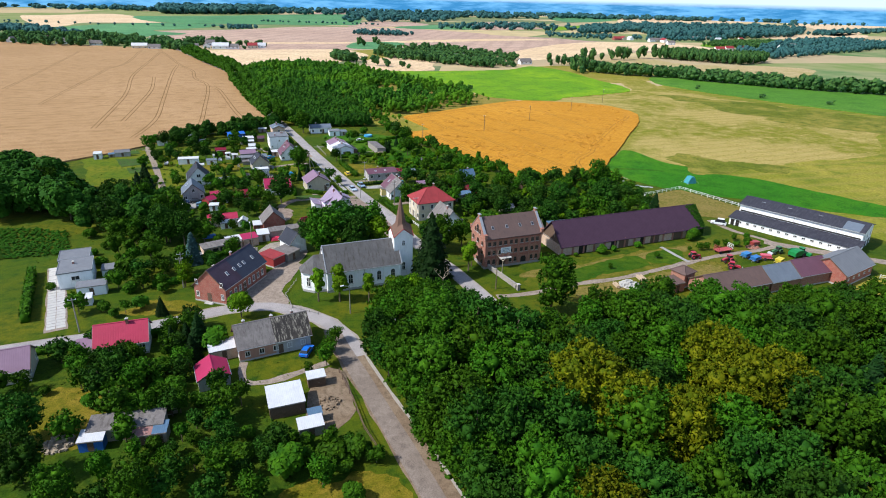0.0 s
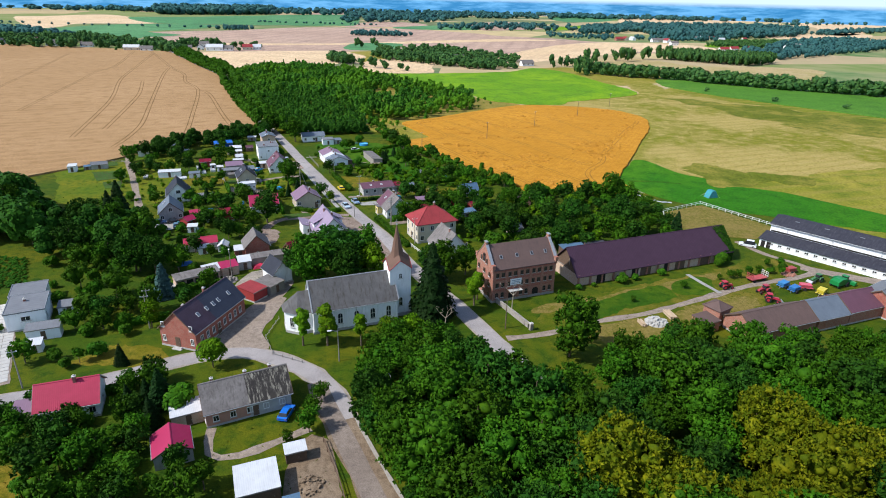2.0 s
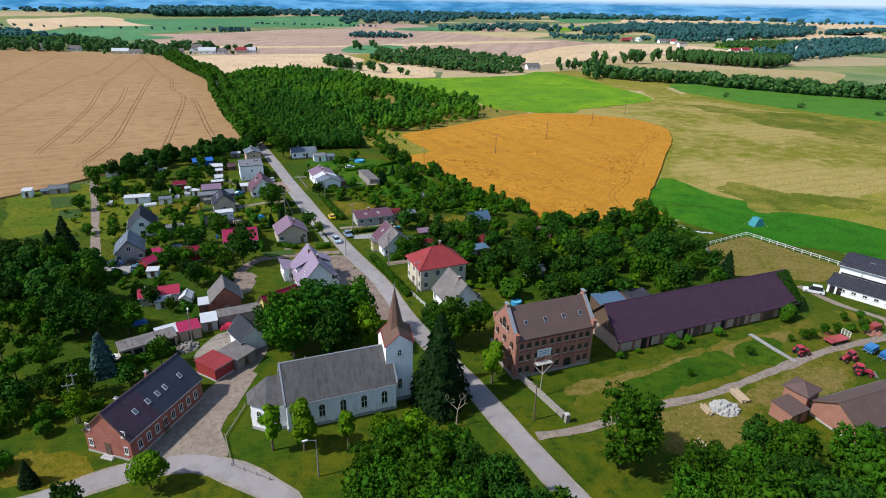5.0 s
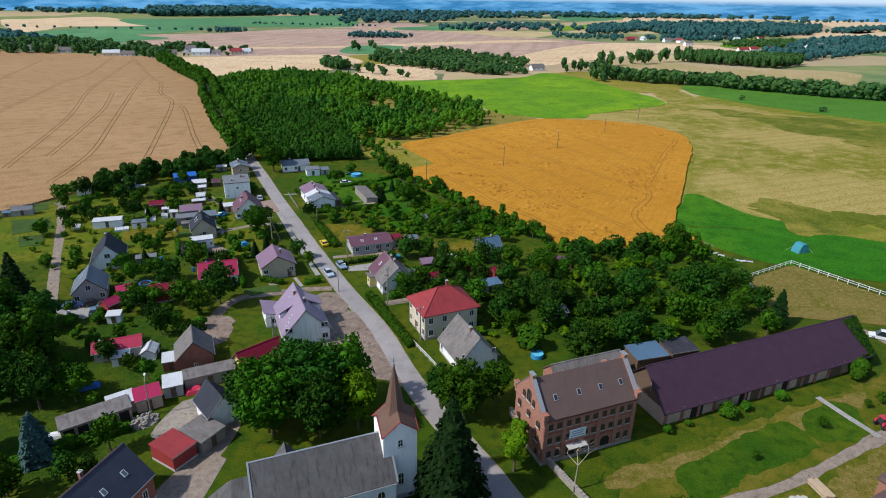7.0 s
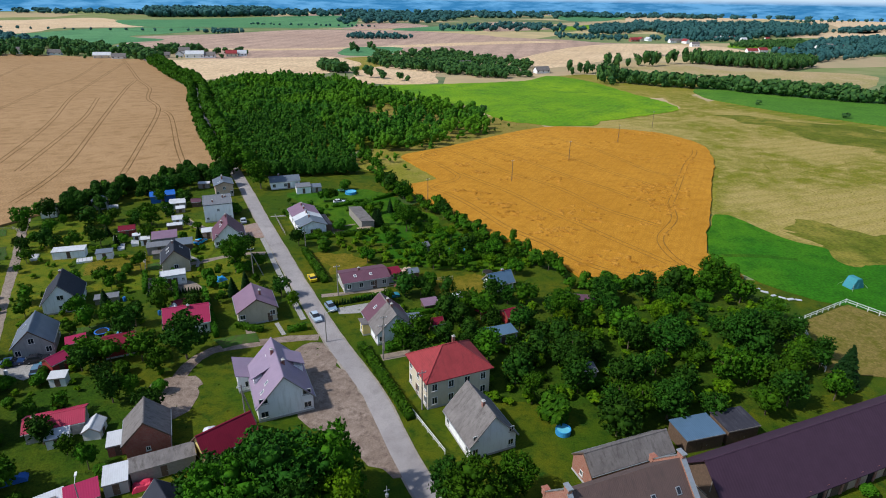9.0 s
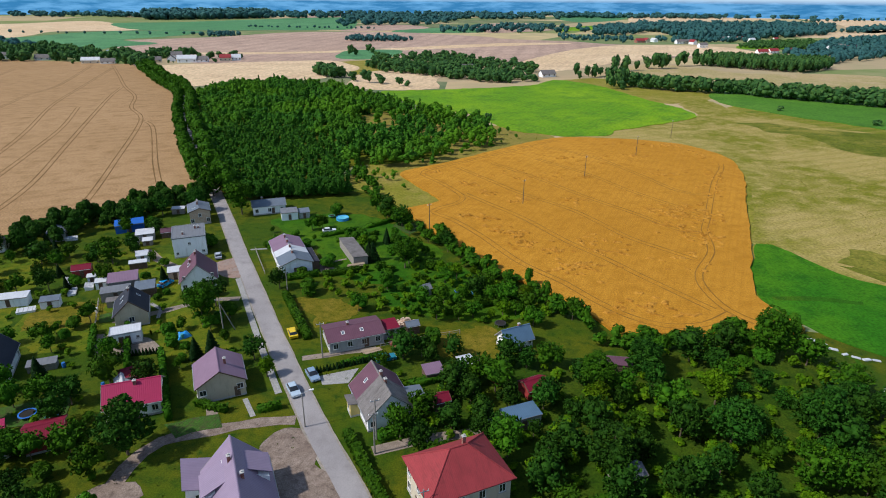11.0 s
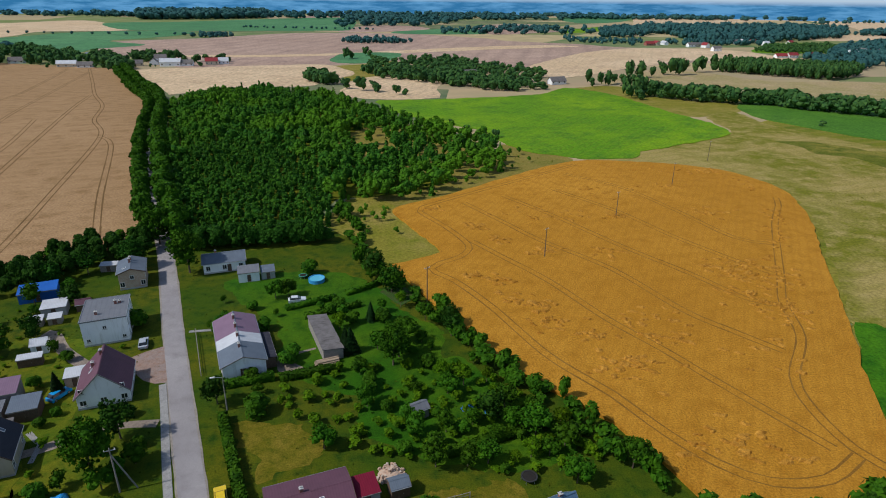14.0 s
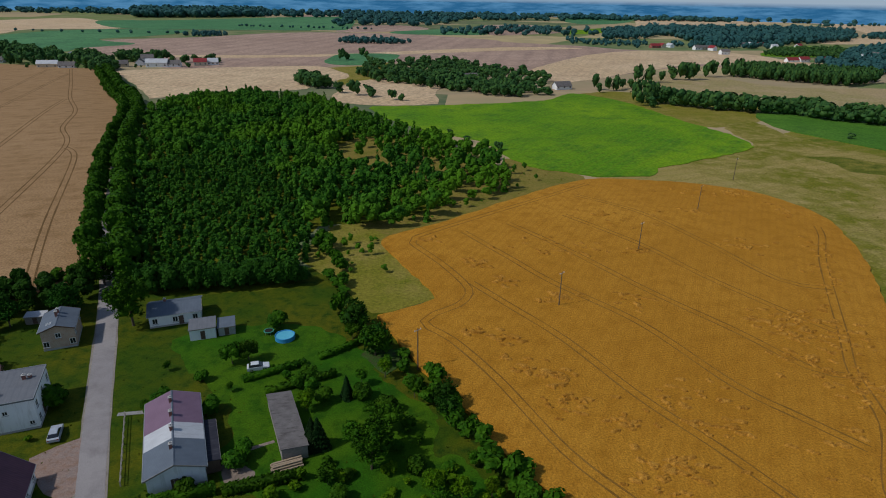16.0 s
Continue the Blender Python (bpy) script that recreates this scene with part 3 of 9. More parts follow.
# ripe wheat right of the wood
WHEAT_TOP = 0.75
GLADE_RING = [(-46, 420), (-34, 468), (-22, 458), (0, 456), (14, 444), (24, 426), (35, 402), (33, 373), (22, 360), (6, 352), (-16, 388), (-30, 386)]
field("wheat_field", "ripe orange wheat field with lodged patches", [(-12, 317), (-11.5, 319), (-10, 322), (3, 331.5), (22, 348.5), (46, 371), (69, 386), (91, 384.5), (108, 381), (126, 371), (135, 355), (137, 340), (134.5, 328), (127, 306), (115, 282), (103, 255.5), (92, 232.5), (82, 211), (80, 204), (80.5, 197), (83, 190), (70, 188), (54, 189), (42, 188), (38, 195), (32, 206), (20, 219), (14.6, 227), (7.6, 240), (2, 248.5), (-5, 263), (-9.6, 272.4), (-9, 273.4), (-3, 276.5), (3.4, 280.6), (3.8, 282.6), (3, 285.6), (-4, 299)], WHEAT_TOP, M["wheat"], 0.7, 3.0)
field("wood_floor", "shaded grassy floor of the young wood", [(-64, 284), (-40, 286), (-31, 290), (-34, 302), (-38, 314), (-30, 333), (-12, 327), (3, 338), (24, 362), (33, 373), (36, 400), (14, 447), (-15, 474), (-45, 526), (-72, 570), (-124, 592), (-157, 570), (-166, 515), (-152, 480), (-137, 440), (-122, 400), (-106, 362), (-92, 325), (-80, 296)], 0.03, M["olive_dark"], 2.0, category="grass")
field("pasture_top", "greenish grass between the crops", [(116, 610), (143, 530), (159, 508), (168, 500), (203, 514), (228, 552), (236, 572), (192, 618), (150, 640)], 0.06, M["meadow_olive"], 3, category="grass")
field("glade", "dry grass glade in the young wood", GLADE_RING, 0.07, M["mown"], 2.0, category="grass")
field("grass_corner", "dry grass corner beside the wheat", [(-36, 309), (-31, 318), (-27, 332), (-19, 331), (-11, 324), (-11.5, 317), (-4, 299), (3.4, 285), (3.6, 282), (-11, 275), (-18, 286), (-27, 297)], 0.07, M["meadow_olive"], 0.8, category="grass")
field("wood_edge_grass", "dry grass along the edge of the wood", [(-30, 330), (-12, 320), (-9, 321), (3, 331), (22, 348), (46, 371), (66, 386), (64, 396), (50, 404), (38, 420), (30, 380), (-4, 342)], 0.05, M["mown"], 1.0, category="grass")
# pale wheat left of the wood
field("wheat_field_pale", "broad pale ripe wheat field with tractor lines", [(-87, 291), (-93, 310), (-110, 348), (-132, 398), (-152, 449), (-180, 521), (-220, 588), (-265, 666), (-306, 735), (-333, 749), (-404, 771), (-475, 787), (-620, 800), (-640, 560), (-420, 260), (-240, 150), (-168, 186), (-150, 205), (-131, 232), (-118, 262), (-103, 274)], 0.7, M["wheat_pale"], 0.6, 5.0)
# farther fields
field("green_crop", "fresh green crop field behind the wood", [(-36, 552), (-16, 504), (9, 474), (29, 454), (39, 424), (49, 404), (62, 397), (77, 391), (98, 394), (102, 404), (128, 420), (155, 437), (170, 456), (168, 484), (159, 517), (143, 588), (115, 626), (85, 590), (19, 566), (-19, 558)], 0.3, M["green_field"], 2)
field("green_crop_far", "long green crop strip", [(208, 504), (224, 460), (245, 428), (274, 390), (330, 330), (420, 270), (560, 320), (404, 494), (300, 553), (228, 556)], 0.36, M["green_strip"], 2, 8)
field("stubble_one", "harvested stubble field behind the wood", [(-282, 734), (-230, 759), (-171, 782), (-112, 795), (-83, 753), (-68, 714), (-89, 660), (-93, 633), (-134, 609), (-179, 586), (-187, 575), (-226, 640), (-251, 679)], 0.2, M["stubble"], 3, 14)
field("stubble_two", "small harvested field beside the copse", [(-64, 662), (-51, 696), (-26, 691), (12, 666), (7, 612), (9, 571), (-23, 560), (-42, 563), (-64, 575), (-66, 623)], 0.2, M["stubble"], 3, 14)
field("grass_strip", "rough green balk between the harvested fields", [(-100, 775), (-66, 806), (-39, 839), (-40, 701), (-55, 688), (-70, 655), (-75, 698), (-70, 727)], 0.14, M["meadow_olive"], 3, 14)
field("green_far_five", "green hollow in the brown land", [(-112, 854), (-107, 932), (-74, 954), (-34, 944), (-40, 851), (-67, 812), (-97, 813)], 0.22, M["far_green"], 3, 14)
field("fallow", "broad brown ploughed land", [(-426, 951), (-482, 1107), (-378, 1214), (-254, 1385), (-59, 1400), (106, 1270), (138, 1206), (246, 1140), (292, 1083), (367, 1056), (443, 1040), (439, 956), (372, 840), (312, 850), (237, 801), (124, 695), (85, 783), (-33, 840), (-110, 784), (-195, 768), (-246, 757), (-318, 849), (-378, 895)], 0.1, M["fallow"], 3, 14)
field("fallow_light", "pale harvested part of the brown land", [(231, 996), (330, 1069), (443, 1040), (466, 937), (462, 882), (362, 833), (323, 876), (219, 784), (129, 696), (97, 751), (147, 865)], 0.16, M["stubble"], 3, 14)
field("fallow_band", "harvested strip along the brown land", [(-299, 893), (-134, 928), (124, 1094), (235, 1093), (116, 1031), (-129, 898), (-289, 867)], 0.17, M["stubble"], 3, 14)
field("stubble_right", "dry brown field with scattered trees", [(151, 655), (197, 718), (252, 778), (285, 736), (318, 677), (402, 678), (439, 642), (342, 528), (311, 552), (276, 576), (280, 612), (225, 636), (172, 641)], 0.15, M["meadow_brown"], 3, 14)
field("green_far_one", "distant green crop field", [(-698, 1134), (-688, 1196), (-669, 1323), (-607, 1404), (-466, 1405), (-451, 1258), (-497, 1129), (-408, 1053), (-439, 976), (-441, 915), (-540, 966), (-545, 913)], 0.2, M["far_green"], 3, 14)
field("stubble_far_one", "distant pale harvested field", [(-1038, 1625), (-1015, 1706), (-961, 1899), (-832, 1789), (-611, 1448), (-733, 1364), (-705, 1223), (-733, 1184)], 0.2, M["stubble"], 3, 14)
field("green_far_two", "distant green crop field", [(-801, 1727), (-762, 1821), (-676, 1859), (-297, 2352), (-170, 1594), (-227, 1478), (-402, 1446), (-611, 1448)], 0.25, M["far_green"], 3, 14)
field("fallow_far", "distant pinkish ploughed field", [(-435, 2476), (-332, 2781), (-224, 2391), (-241, 2056), (-373, 2142)], 0.2, M["fallow"], 3, 14)
field("fallow_far_two", "distant pinkish ploughed field", [(-179, 1565), (-146, 1748), (-48, 1751), (8, 1599), (-75, 1479), (-174, 1429)], 0.2, M["fallow"], 3, 14)
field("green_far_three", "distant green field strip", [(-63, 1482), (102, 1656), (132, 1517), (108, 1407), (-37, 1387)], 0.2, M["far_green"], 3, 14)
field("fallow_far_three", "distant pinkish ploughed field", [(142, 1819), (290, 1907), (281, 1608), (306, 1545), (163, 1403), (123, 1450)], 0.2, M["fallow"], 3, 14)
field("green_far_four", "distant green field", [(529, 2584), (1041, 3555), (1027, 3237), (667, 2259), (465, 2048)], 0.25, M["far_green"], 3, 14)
field("green_far_six", "distant sunlit green field", [(317, 1594), (474, 1806), (395, 1570), (304, 1480)], 0.25, M["green_field"], 3, 14)
field("stubble_far_two", "distant pale harvested slope", [(607, 1986), (1056, 3162), (1916, 4105), (1421, 3021), (1971, 3468), (3572, 5920), (7239, 10134), (6508, 8374), (1417, 1919), (1263, 2032), (1406, 2508), (1006, 2211), (718, 1954), (552, 1772)], 0.2, M["stubble"], 3, 14)
field("stubble_far_three", "pale sliver of stubble before the far village", [(784, 1395), (1046, 1569), (1124, 1547), (988, 1375), (769, 1284), (729, 1304)], 0.2, M["stubble"], 3, 14)
field("green_far_seven", "young green plantation near the far village", [(478, 1037), (616, 1201), (700, 1180), (653, 1076), (570, 1008), (483, 994)], 0.3, M["green_field"], 3, 14)

# tractor lines through the crops
def tractor_line(name, points, z, material, gauge=1.9, width=0.34):
    g = Geo()
    line = rounded(points, 3.0)
    for side in (-1, 1):
        off = []
        for i, p in enumerate(line):
            d = (line[min(i + 1, len(line) - 1)] - line[max(i - 1, 0)]).normalized()
            off.append(p + Vector((-d.y, d.x)) * side * gauge / 2)
        ribbon(g, off, width, z, 0.12)
    return solo(name, g, material, "pressed pair of tractor ruts through ripe wheat", "track", kind="structure")


for pts in ([(31, 218), (24, 228), (15, 248), (7, 262), (2.2, 267), (1, 269.8), (3.5, 273.4), (9, 277.5), (12, 283.4), (11, 289.7), (5.4, 302), (-2.6, 316), (-1.9, 320.7), (21.5, 341.6), (44, 360.6), (65, 379)],
            [(31, 218), (34, 214), (40, 203.3), (45.6, 196), (52, 192), (61, 192.4), (69, 197.3)],
            [(66, 199), (55, 218), (49, 229), (40.6, 242.5), (31, 262.3), (21, 277.6), (13, 289.7)],
            [(74, 228), (67.5, 236), (60, 246), (49.5, 269.6), (34, 290), (24.6, 306), (13, 325.7)],
            [(84, 248.7), (78, 251.6), (70, 266), (57.5, 285), (42, 312.5), (28, 333.6)],
            [(93, 265), (87, 273.7), (75.5, 293.6), (65, 317), (48, 342)],
            [(105, 287), (94.5, 292), (86, 317.5), (74.5, 345.6), (57, 364)],
            [(129, 332), (125, 323), (114, 305), (101.7, 281), (92.4, 262.4), (86, 250), (81, 234), (71, 219), (68.6, 209), (69.4, 199), (73, 193)]):
    tractor_line("track_wheat", pts, WHEAT_TOP + 0.012, M["rut"])
for pts in ([(-121, 272), (-121, 281), (-136, 333), (-167, 432), (-192, 476), (-211, 524), (-241, 574), (-276, 640), (-327, 735)],
            [(-95, 284), (-98, 290), (-118, 333), (-152, 412), (-167, 432)],
            [(-143, 250), (-146, 273), (-154, 307), (-176, 371), (-224, 511), (-241, 568)],
            [(-172, 270), (-198, 356), (-215, 404), (-248, 487), (-277, 584), (-314, 709)],
            [(-166, 290), (-173, 316), (-185, 359), (-201, 412), (-226, 476)],
            [(-240, 340), (-275, 475), (-289, 529), (-297, 583), (-347, 735)],
            [(-300, 400), (-340, 520), (-400, 690)],
            [(-350, 330), (-390, 450), (-460, 640)]):
    tractor_line("track_wheat_pale", pts, 0.715, M["rut_pale"], 2.1, 0.5)

# lodged patches in the wheat: short curved rows of fallen stalks
rng = random.Random(11)
g = Geo()


def fallen(x, y, a, L, w):
    """A crooked low ridge of stalks from (x, y) along the angle a."""
    k = max(3, int(L / 0.45))
    for i in range(k):
        a += rng.uniform(-0.35, 0.35)
        x, y = x + 0.45 * math.cos(a), y + 0.45 * math.sin(a)
        n = rng.randint(5, 7)
        ring = [(x + w * rng.uniform(0.5, 1.2) * math.cos(6.283 * q / n + a) * 1.6, y + w * rng.uniform(0.5, 1.1) * math.sin(6.283 * q / n + a)) for q in range(n)]
        if inside_wheat(x, y):
            up = rng.uniform(0.18, 0.46)
            g.add([(u, v, WHEAT_TOP - 0.05) for u, v in ring] + [(x + (u - x) * 0.45 + 0.06, y + (v - y) * 0.45, WHEAT_TOP + up) for u, v in ring],
                  [tuple(range(n, 2 * n))] + [(q, (q + 1) % n, n + (q + 1) % n, n + q) for q in range(n)])


def inside_wheat(x, y):
    return -4 < x < 128 and y > 196 + (0 if x > 40 else (40 - x) * 1.75) and y < 376 - max(0, 60 - x) * 0.9 and x < 88 + (y - 240) * 0.45


for cx, cy, n, sx, sy in ((12.6, 264.6, 5, 2, 1.5), (18, 262, 7, 3, 1.5), (21, 252, 6, 2, 2), (26, 248, 9, 2, 2), (27, 241, 6, 3, 2), (33.5, 236, 7, 3, 2), (50, 241, 9, 4, 4), (41, 225, 8, 4, 2), (86, 272, 12, 4, 3), (87, 262, 14, 4, 3), (79, 254, 8, 4, 2), (81, 244, 9, 4, 3), (16, 302, 7, 3, 2), (32.3, 280.5, 8, 1.6, 1.4), (21, 290, 6, 2, 2), (50, 312, 8, 5, 3), (98, 317, 9, 4, 4), (119, 309, 14, 3, 6), (109, 290, 12, 3, 6), (97, 263, 12, 3, 5), (87, 247, 9, 2.5, 4), (2.4, 318.5, 4, 2, 1), (114, 368, 18, 9, 3), (128, 350, 10, 3, 5), (49, 281, 8, 4, 3), (48, 201, 12, 5, 2.5), (57, 195, 9, 5, 1.5), (40, 221, 7, 3, 3), (52, 236, 8, 4, 3), (81, 268, 10, 4, 3), (63, 310, 5, 1.6, 1.4), (96, 347, 6, 3, 2), (60, 340, 8, 10, 5), (70, 225, 6, 5, 5), (30, 320, 6, 8, 6)):
    for _ in range(2 * n):
        fallen(cx + rng.gauss(0, sx), cy + rng.gauss(0, sy), rng.choice((2.6, -0.6, 2.2, -0.2)) + rng.uniform(-0.4, 0.4), rng.uniform(0.6, 2.0), rng.uniform(0.3, 0.7))
solo("lodged_wheat", g, M["wheat_fallen"], "ridges of fallen stalks in lodged wheat", "wheat", kind="stuff")

# roads
MAIN = [(-330, 782), (-297, 727), (-261, 666), (-216, 588), (-176, 522), (-148, 450), (-128, 400), (-100, 335), (-83, 300), (-70.6, 273), (-55.5, 238), (-42, 207.5), (-29.6, 180), (-19.4, 158.5), (-11, 142.5), (-4, 124.5), (3, 109.8), (9, 98.5), (15.2, 85), (23.5, 68), (32, 54), (44, 38), (62, 20), (90, 0)]
strip("road_main_shoulder", "gravel shoulders of the village road", MAIN, 4.6, 0.05, M["verge"], 0.18)
strip("road_main", "worn grey asphalt village road", MAIN, 3.9, 0.08, M["asphalt"], 0.12)
WEST = [(-12.2, 57.2), (-15.5, 64.5), (-20, 70.5), (-26, 74.8), (-35, 78.2), (-44.7, 76.4), (-55.3, 70.6), (-65.1, 65.6), (-75, 62), (-85, 58.5), (-130, 44)]
strip("road_west_shoulder", "sandy shoulders of the side road", WEST, 4.6, 0.05, M["verge"], 0.4)
strip("road_west", "grey asphalt side road", WEST, 3.8, 0.075, M["asphalt"], 0.1)
LOWER = [(-19, 68), (-16.4, 61.6), (-13, 54.6), (-8.4, 44.7), (-2.3, 31.4), (2.6, 20.5), (12, 0), (28, -32)]
strip("road_lower_shoulder", "sandy shoulders of the cobbled lane", LOWER, 4.2, 0.045, M["dirt"], 0.5)
strip("road_lower", "old cobbled lane beside the park", LOWER, 3.4, 0.08, M["cobble"], 0.15)
strip("road_lower_dirt", "brown dirt strip along the cobbled lane", [(-13.6, 61.5), (-11.4, 57), (-6, 45.6), (0.7, 31.4), (5.2, 21.3), (14.8, 0)], 2.3, 0.06, M["dirt"], 0.3)
strip("road_lower_kerb", "row of pale edge stones along the park", [(-11.6, 59.5), (-10.6, 57.4), (-4.9, 45.3), (1.9, 31.8), (6.4, 21.7), (16, 0.4)], 0.5, 0.2, M["stone"], 0.2, "kerb")
strip("lane_church", "gravel lane beside the church", [(-36, 78), (-40, 84), (-40, 90), (-37.6, 97), (-34.8, 104.5), (-34, 112)], 4.2, 0.065, M["sand"], 0.5)
field("yard_school", "asphalt and gravel yard between school house and church", [(-46, 79.5), (-42.8, 84), (-39.5, 96), (-35, 104), (-32, 102), (-33, 94), (-34, 86), (-31, 79.5), (-38, 78)], 0.06, M["sand"], 0.5, 2, category="yard")
field("yard_sheds", "bare gravel yard among sheds", [(-46, 108), (-44, 117), (-39, 117), (-37, 108), (-41, 106)], 0.06, M["verge"], 0.5, 2, category="yard")
field("yard_dirt", "bare rutted earth lay-by beside the road", [(-26.5, 160), (-28.5, 155), (-27, 148), (-25.5, 140), (-20, 133), (-12, 126), (-6, 121), (-4.5, 124), (-10, 136), (-16, 147), (-21.5, 158)], 0.055, M["lay_by"], 1.3, 1.5, category="yard")
field("yard_red", "pinkish gravel forecourt", [(-60.8, 227.7), (-58, 230.5), (-55, 232.6), (-50.8, 223.9), (-50, 219.5), (-54.4, 220.4)], 0.06, M["soil_red"], 0.4, 2, category="yard")
strip("street_side", "narrow worn side street", [(-24, 162), (-30, 161.5), (-37, 159.7), (-45, 157), (-48, 151), (-48, 144), (-47, 136)], 2.4, 0.06, M["lay_by"], 0.7)
field("yard_gravel", "worn gravel patch in the grass", [(-52, 146), (-46, 148), (-43, 140), (-46, 134), (-52, 137)], 0.05, M["lay_by"], 1.4, 1.0, category="yard")
strip("lane_field", "two-rut farm track past the gardens", [(-84, 146), (-97, 171), (-112, 201), (-121, 218), (-127, 230), (-134, 246)], 2.4, 0.05, M["sand"], 0.3)
strip("lane_garden", "narrow gravel garden lane", [(-46.5, 207.8), (-54.3, 206.8), (-63.7, 201), (-72, 197)], 2.0, 0.05, M["sand"], 0.3)
strip("lane_yard", "sandy drive behind the house", [(-66.5, 225.2), (-69, 226.3), (-75.5, 231.4), (-80.5, 237.4), (-83, 238)], 2.4, 0.05, M["sand"], 0.4)
strip("sidewalk", "narrow grey pavement beside the road", [(-50.2, 219), (-46.6, 210.8), (-41.2, 198), (-34.2, 182), (-28.6, 169.6)], 1.3, 0.11, M["paving"], 0.05, "pavement")
strip("drive_brick", "sandy drive through the garden", [(-26.5, 181.3), (-22, 182.3), (-18.1, 183.3), (-11.7, 184.7)], 1.6, 0.05, M["sand"], 0.5)
field("forecourt", "pale concrete forecourt beside the house", [(-22, 175.1), (-14.6, 177.6), (-16.1, 172.7), (-21, 172.2)], 0.06, M["paving"], 0.1, 2, False, category="yard")
strip("path_house", "pale concrete garden path", [(-34.4, 168.2), (-31.6, 163.1)], 0.9, 0.06, M["paving"], 0.03, "path")
strip("path_house_two", "pale drive before the garage door", [(-40.6, 167.8), (-38.4, 162.6)], 1.8, 0.06, M["sand"], 0.2, "path")
strip("path_front", "narrow path to the house door", [(-52.2, 238.4), (-47.4, 239.1)], 0.9, 0.06, M["paving"], 0.05, "path")
strip("path_shed", "trodden path to the shed", [(-30.6, 227.6), (-27, 229.6), (-23.5, 231.4)], 0.8, 0.06, M["sand"], 0.2, "path")
strip("path_garden", "gravel garden path round the house", [(-67, 205.6), (-63.4, 202.7), (-62.4, 198.4)], 0.9, 0.06, M["paving"], 0.1, "path")
field("yard_sand", "bare sandy patch beside the hedge", [(-30.4, 227.3), (-27.7, 226.7), (-24.5, 223.4), (-28.3, 221.6), (-29.6, 224)], 0.055, M["sand"], 0.5, 1.5, category="yard")
strip("drive_red_house", "twin concrete strips of a drive", [(-10, 154), (-2, 156.5), (8, 158.5), (13, 160)], 2.2, 0.055, M["sand"], 0.25)
strip("lane_west", "sandy lane under concrete slabs", [(-95.4, 99), (-77.6, 66.6)], 4.2, 0.05, M["sand"], 0.5)
field("yard_blue_house", "paved yard with cars", [(-86, 150), (-78, 157), (-71, 154), (-77, 147)], 0.06, M["paving"], 0.2, 2, False, category="yard")
field("yard_white_house", "paved yard beside the white hut", [(-73.1, 191.4), (-68, 191), (-60.8, 189.6), (-56.4, 184.6), (-62, 182.8), (-68.4, 181.8), (-71, 186)], 0.05, M["sand"], 0.3, 2, category="yard")
field("yard_dug", "dug bare earth with rubble in the yard", [(-19.5, 51), (-15, 52.5), (-11, 40), (-15, 34.5), (-19, 36)], 0.05, M["dirt"], 0.7, 2, category="yard")
strip("path_yard", "gravel yard path", [(-34.5, 55), (-33, 49), (-28, 48.5), (-18, 55)], 1.6, 0.05, M["sand"], 0.4)
field("yard_farm", "sun-dried grass of the farmyard", [(27, 93), (36, 101.5), (60, 111.5), (82, 120), (97, 128), (104, 124), (92, 111), (88, 104), (76, 93), (62, 90), (52, 84), (40, 80), (32, 86)], 0.03, M["yard_grass"], 1.5, 1.0, category="grass")
strip("farm_road", "pale gravel farm road", [(97, 141), (101, 131), (107, 124), (108, 119), (100, 115), (86, 110.5), (71, 103.5), (54, 95.5), (41, 91.5), (28, 86), (19, 84)], 1.9, 0.056, M["sand"], 0.5)
strip("farm_road_branch", "pale gravel farm road", [(106, 122), (116, 116), (128, 110), (140, 104)], 4.0, 0.05, M["sand"], 0.6)
strip("path_barn", "flagged path from the barn door", [(72, 117), (74, 111), (76, 106)], 1.2, 0.06, M["paving"], 0.1, "path")
field("hay_strip", "sun-dried grass strip before the barn", [(27, 98), (36, 100.5), (44, 103.5), (60, 110), (80, 118), (79, 114.5), (62, 107), (44, 100), (33, 96.5), (27, 95)], 0.05, M["hay_streak"], 1.0, 1.0, category="grass")
field("lawn_barn", "lush green lawn plots before the barn", [(40, 92.6), (45.9, 95.6), (50.6, 98), (64, 103.9), (61.7, 110.5), (53.8, 106.6), (46, 103), (38, 98)], 0.055, M["yard_lush"], 1.0, 1.0, category="grass")
field("lawn_barn_two", "lush green lawn plot before the barn", [(65.7, 111.4), (75.6, 115.4), (75.3, 107.6), (65.8, 104.8)], 0.055, M["yard_lush"], 0.9, 1.0, category="grass")
field("hay_yard", "mown hay beside the farm road", [(58, 95), (70, 100.5), (78, 103.6), (84.2, 105.1), (83.3, 100.2), (77.4, 96.6), (72, 94), (60, 91)], 0.05, M["hay_streak"], 2.0, 0.8, category="grass")
field("yard_rubble", "bare yellowish yard with rubble", [(40, 88), (52, 93), (56, 88), (48, 79), (40, 80)], 0.045, M["hay_streak"], 1.4, 0.8, category="yard")
field("meadow_corner", "grazed grass behind the farm sheds", [(108, 60), (112, 88), (126, 98), (160, 95), (160, 55)], 0.05, M["olive"], 1.0, category="grass")
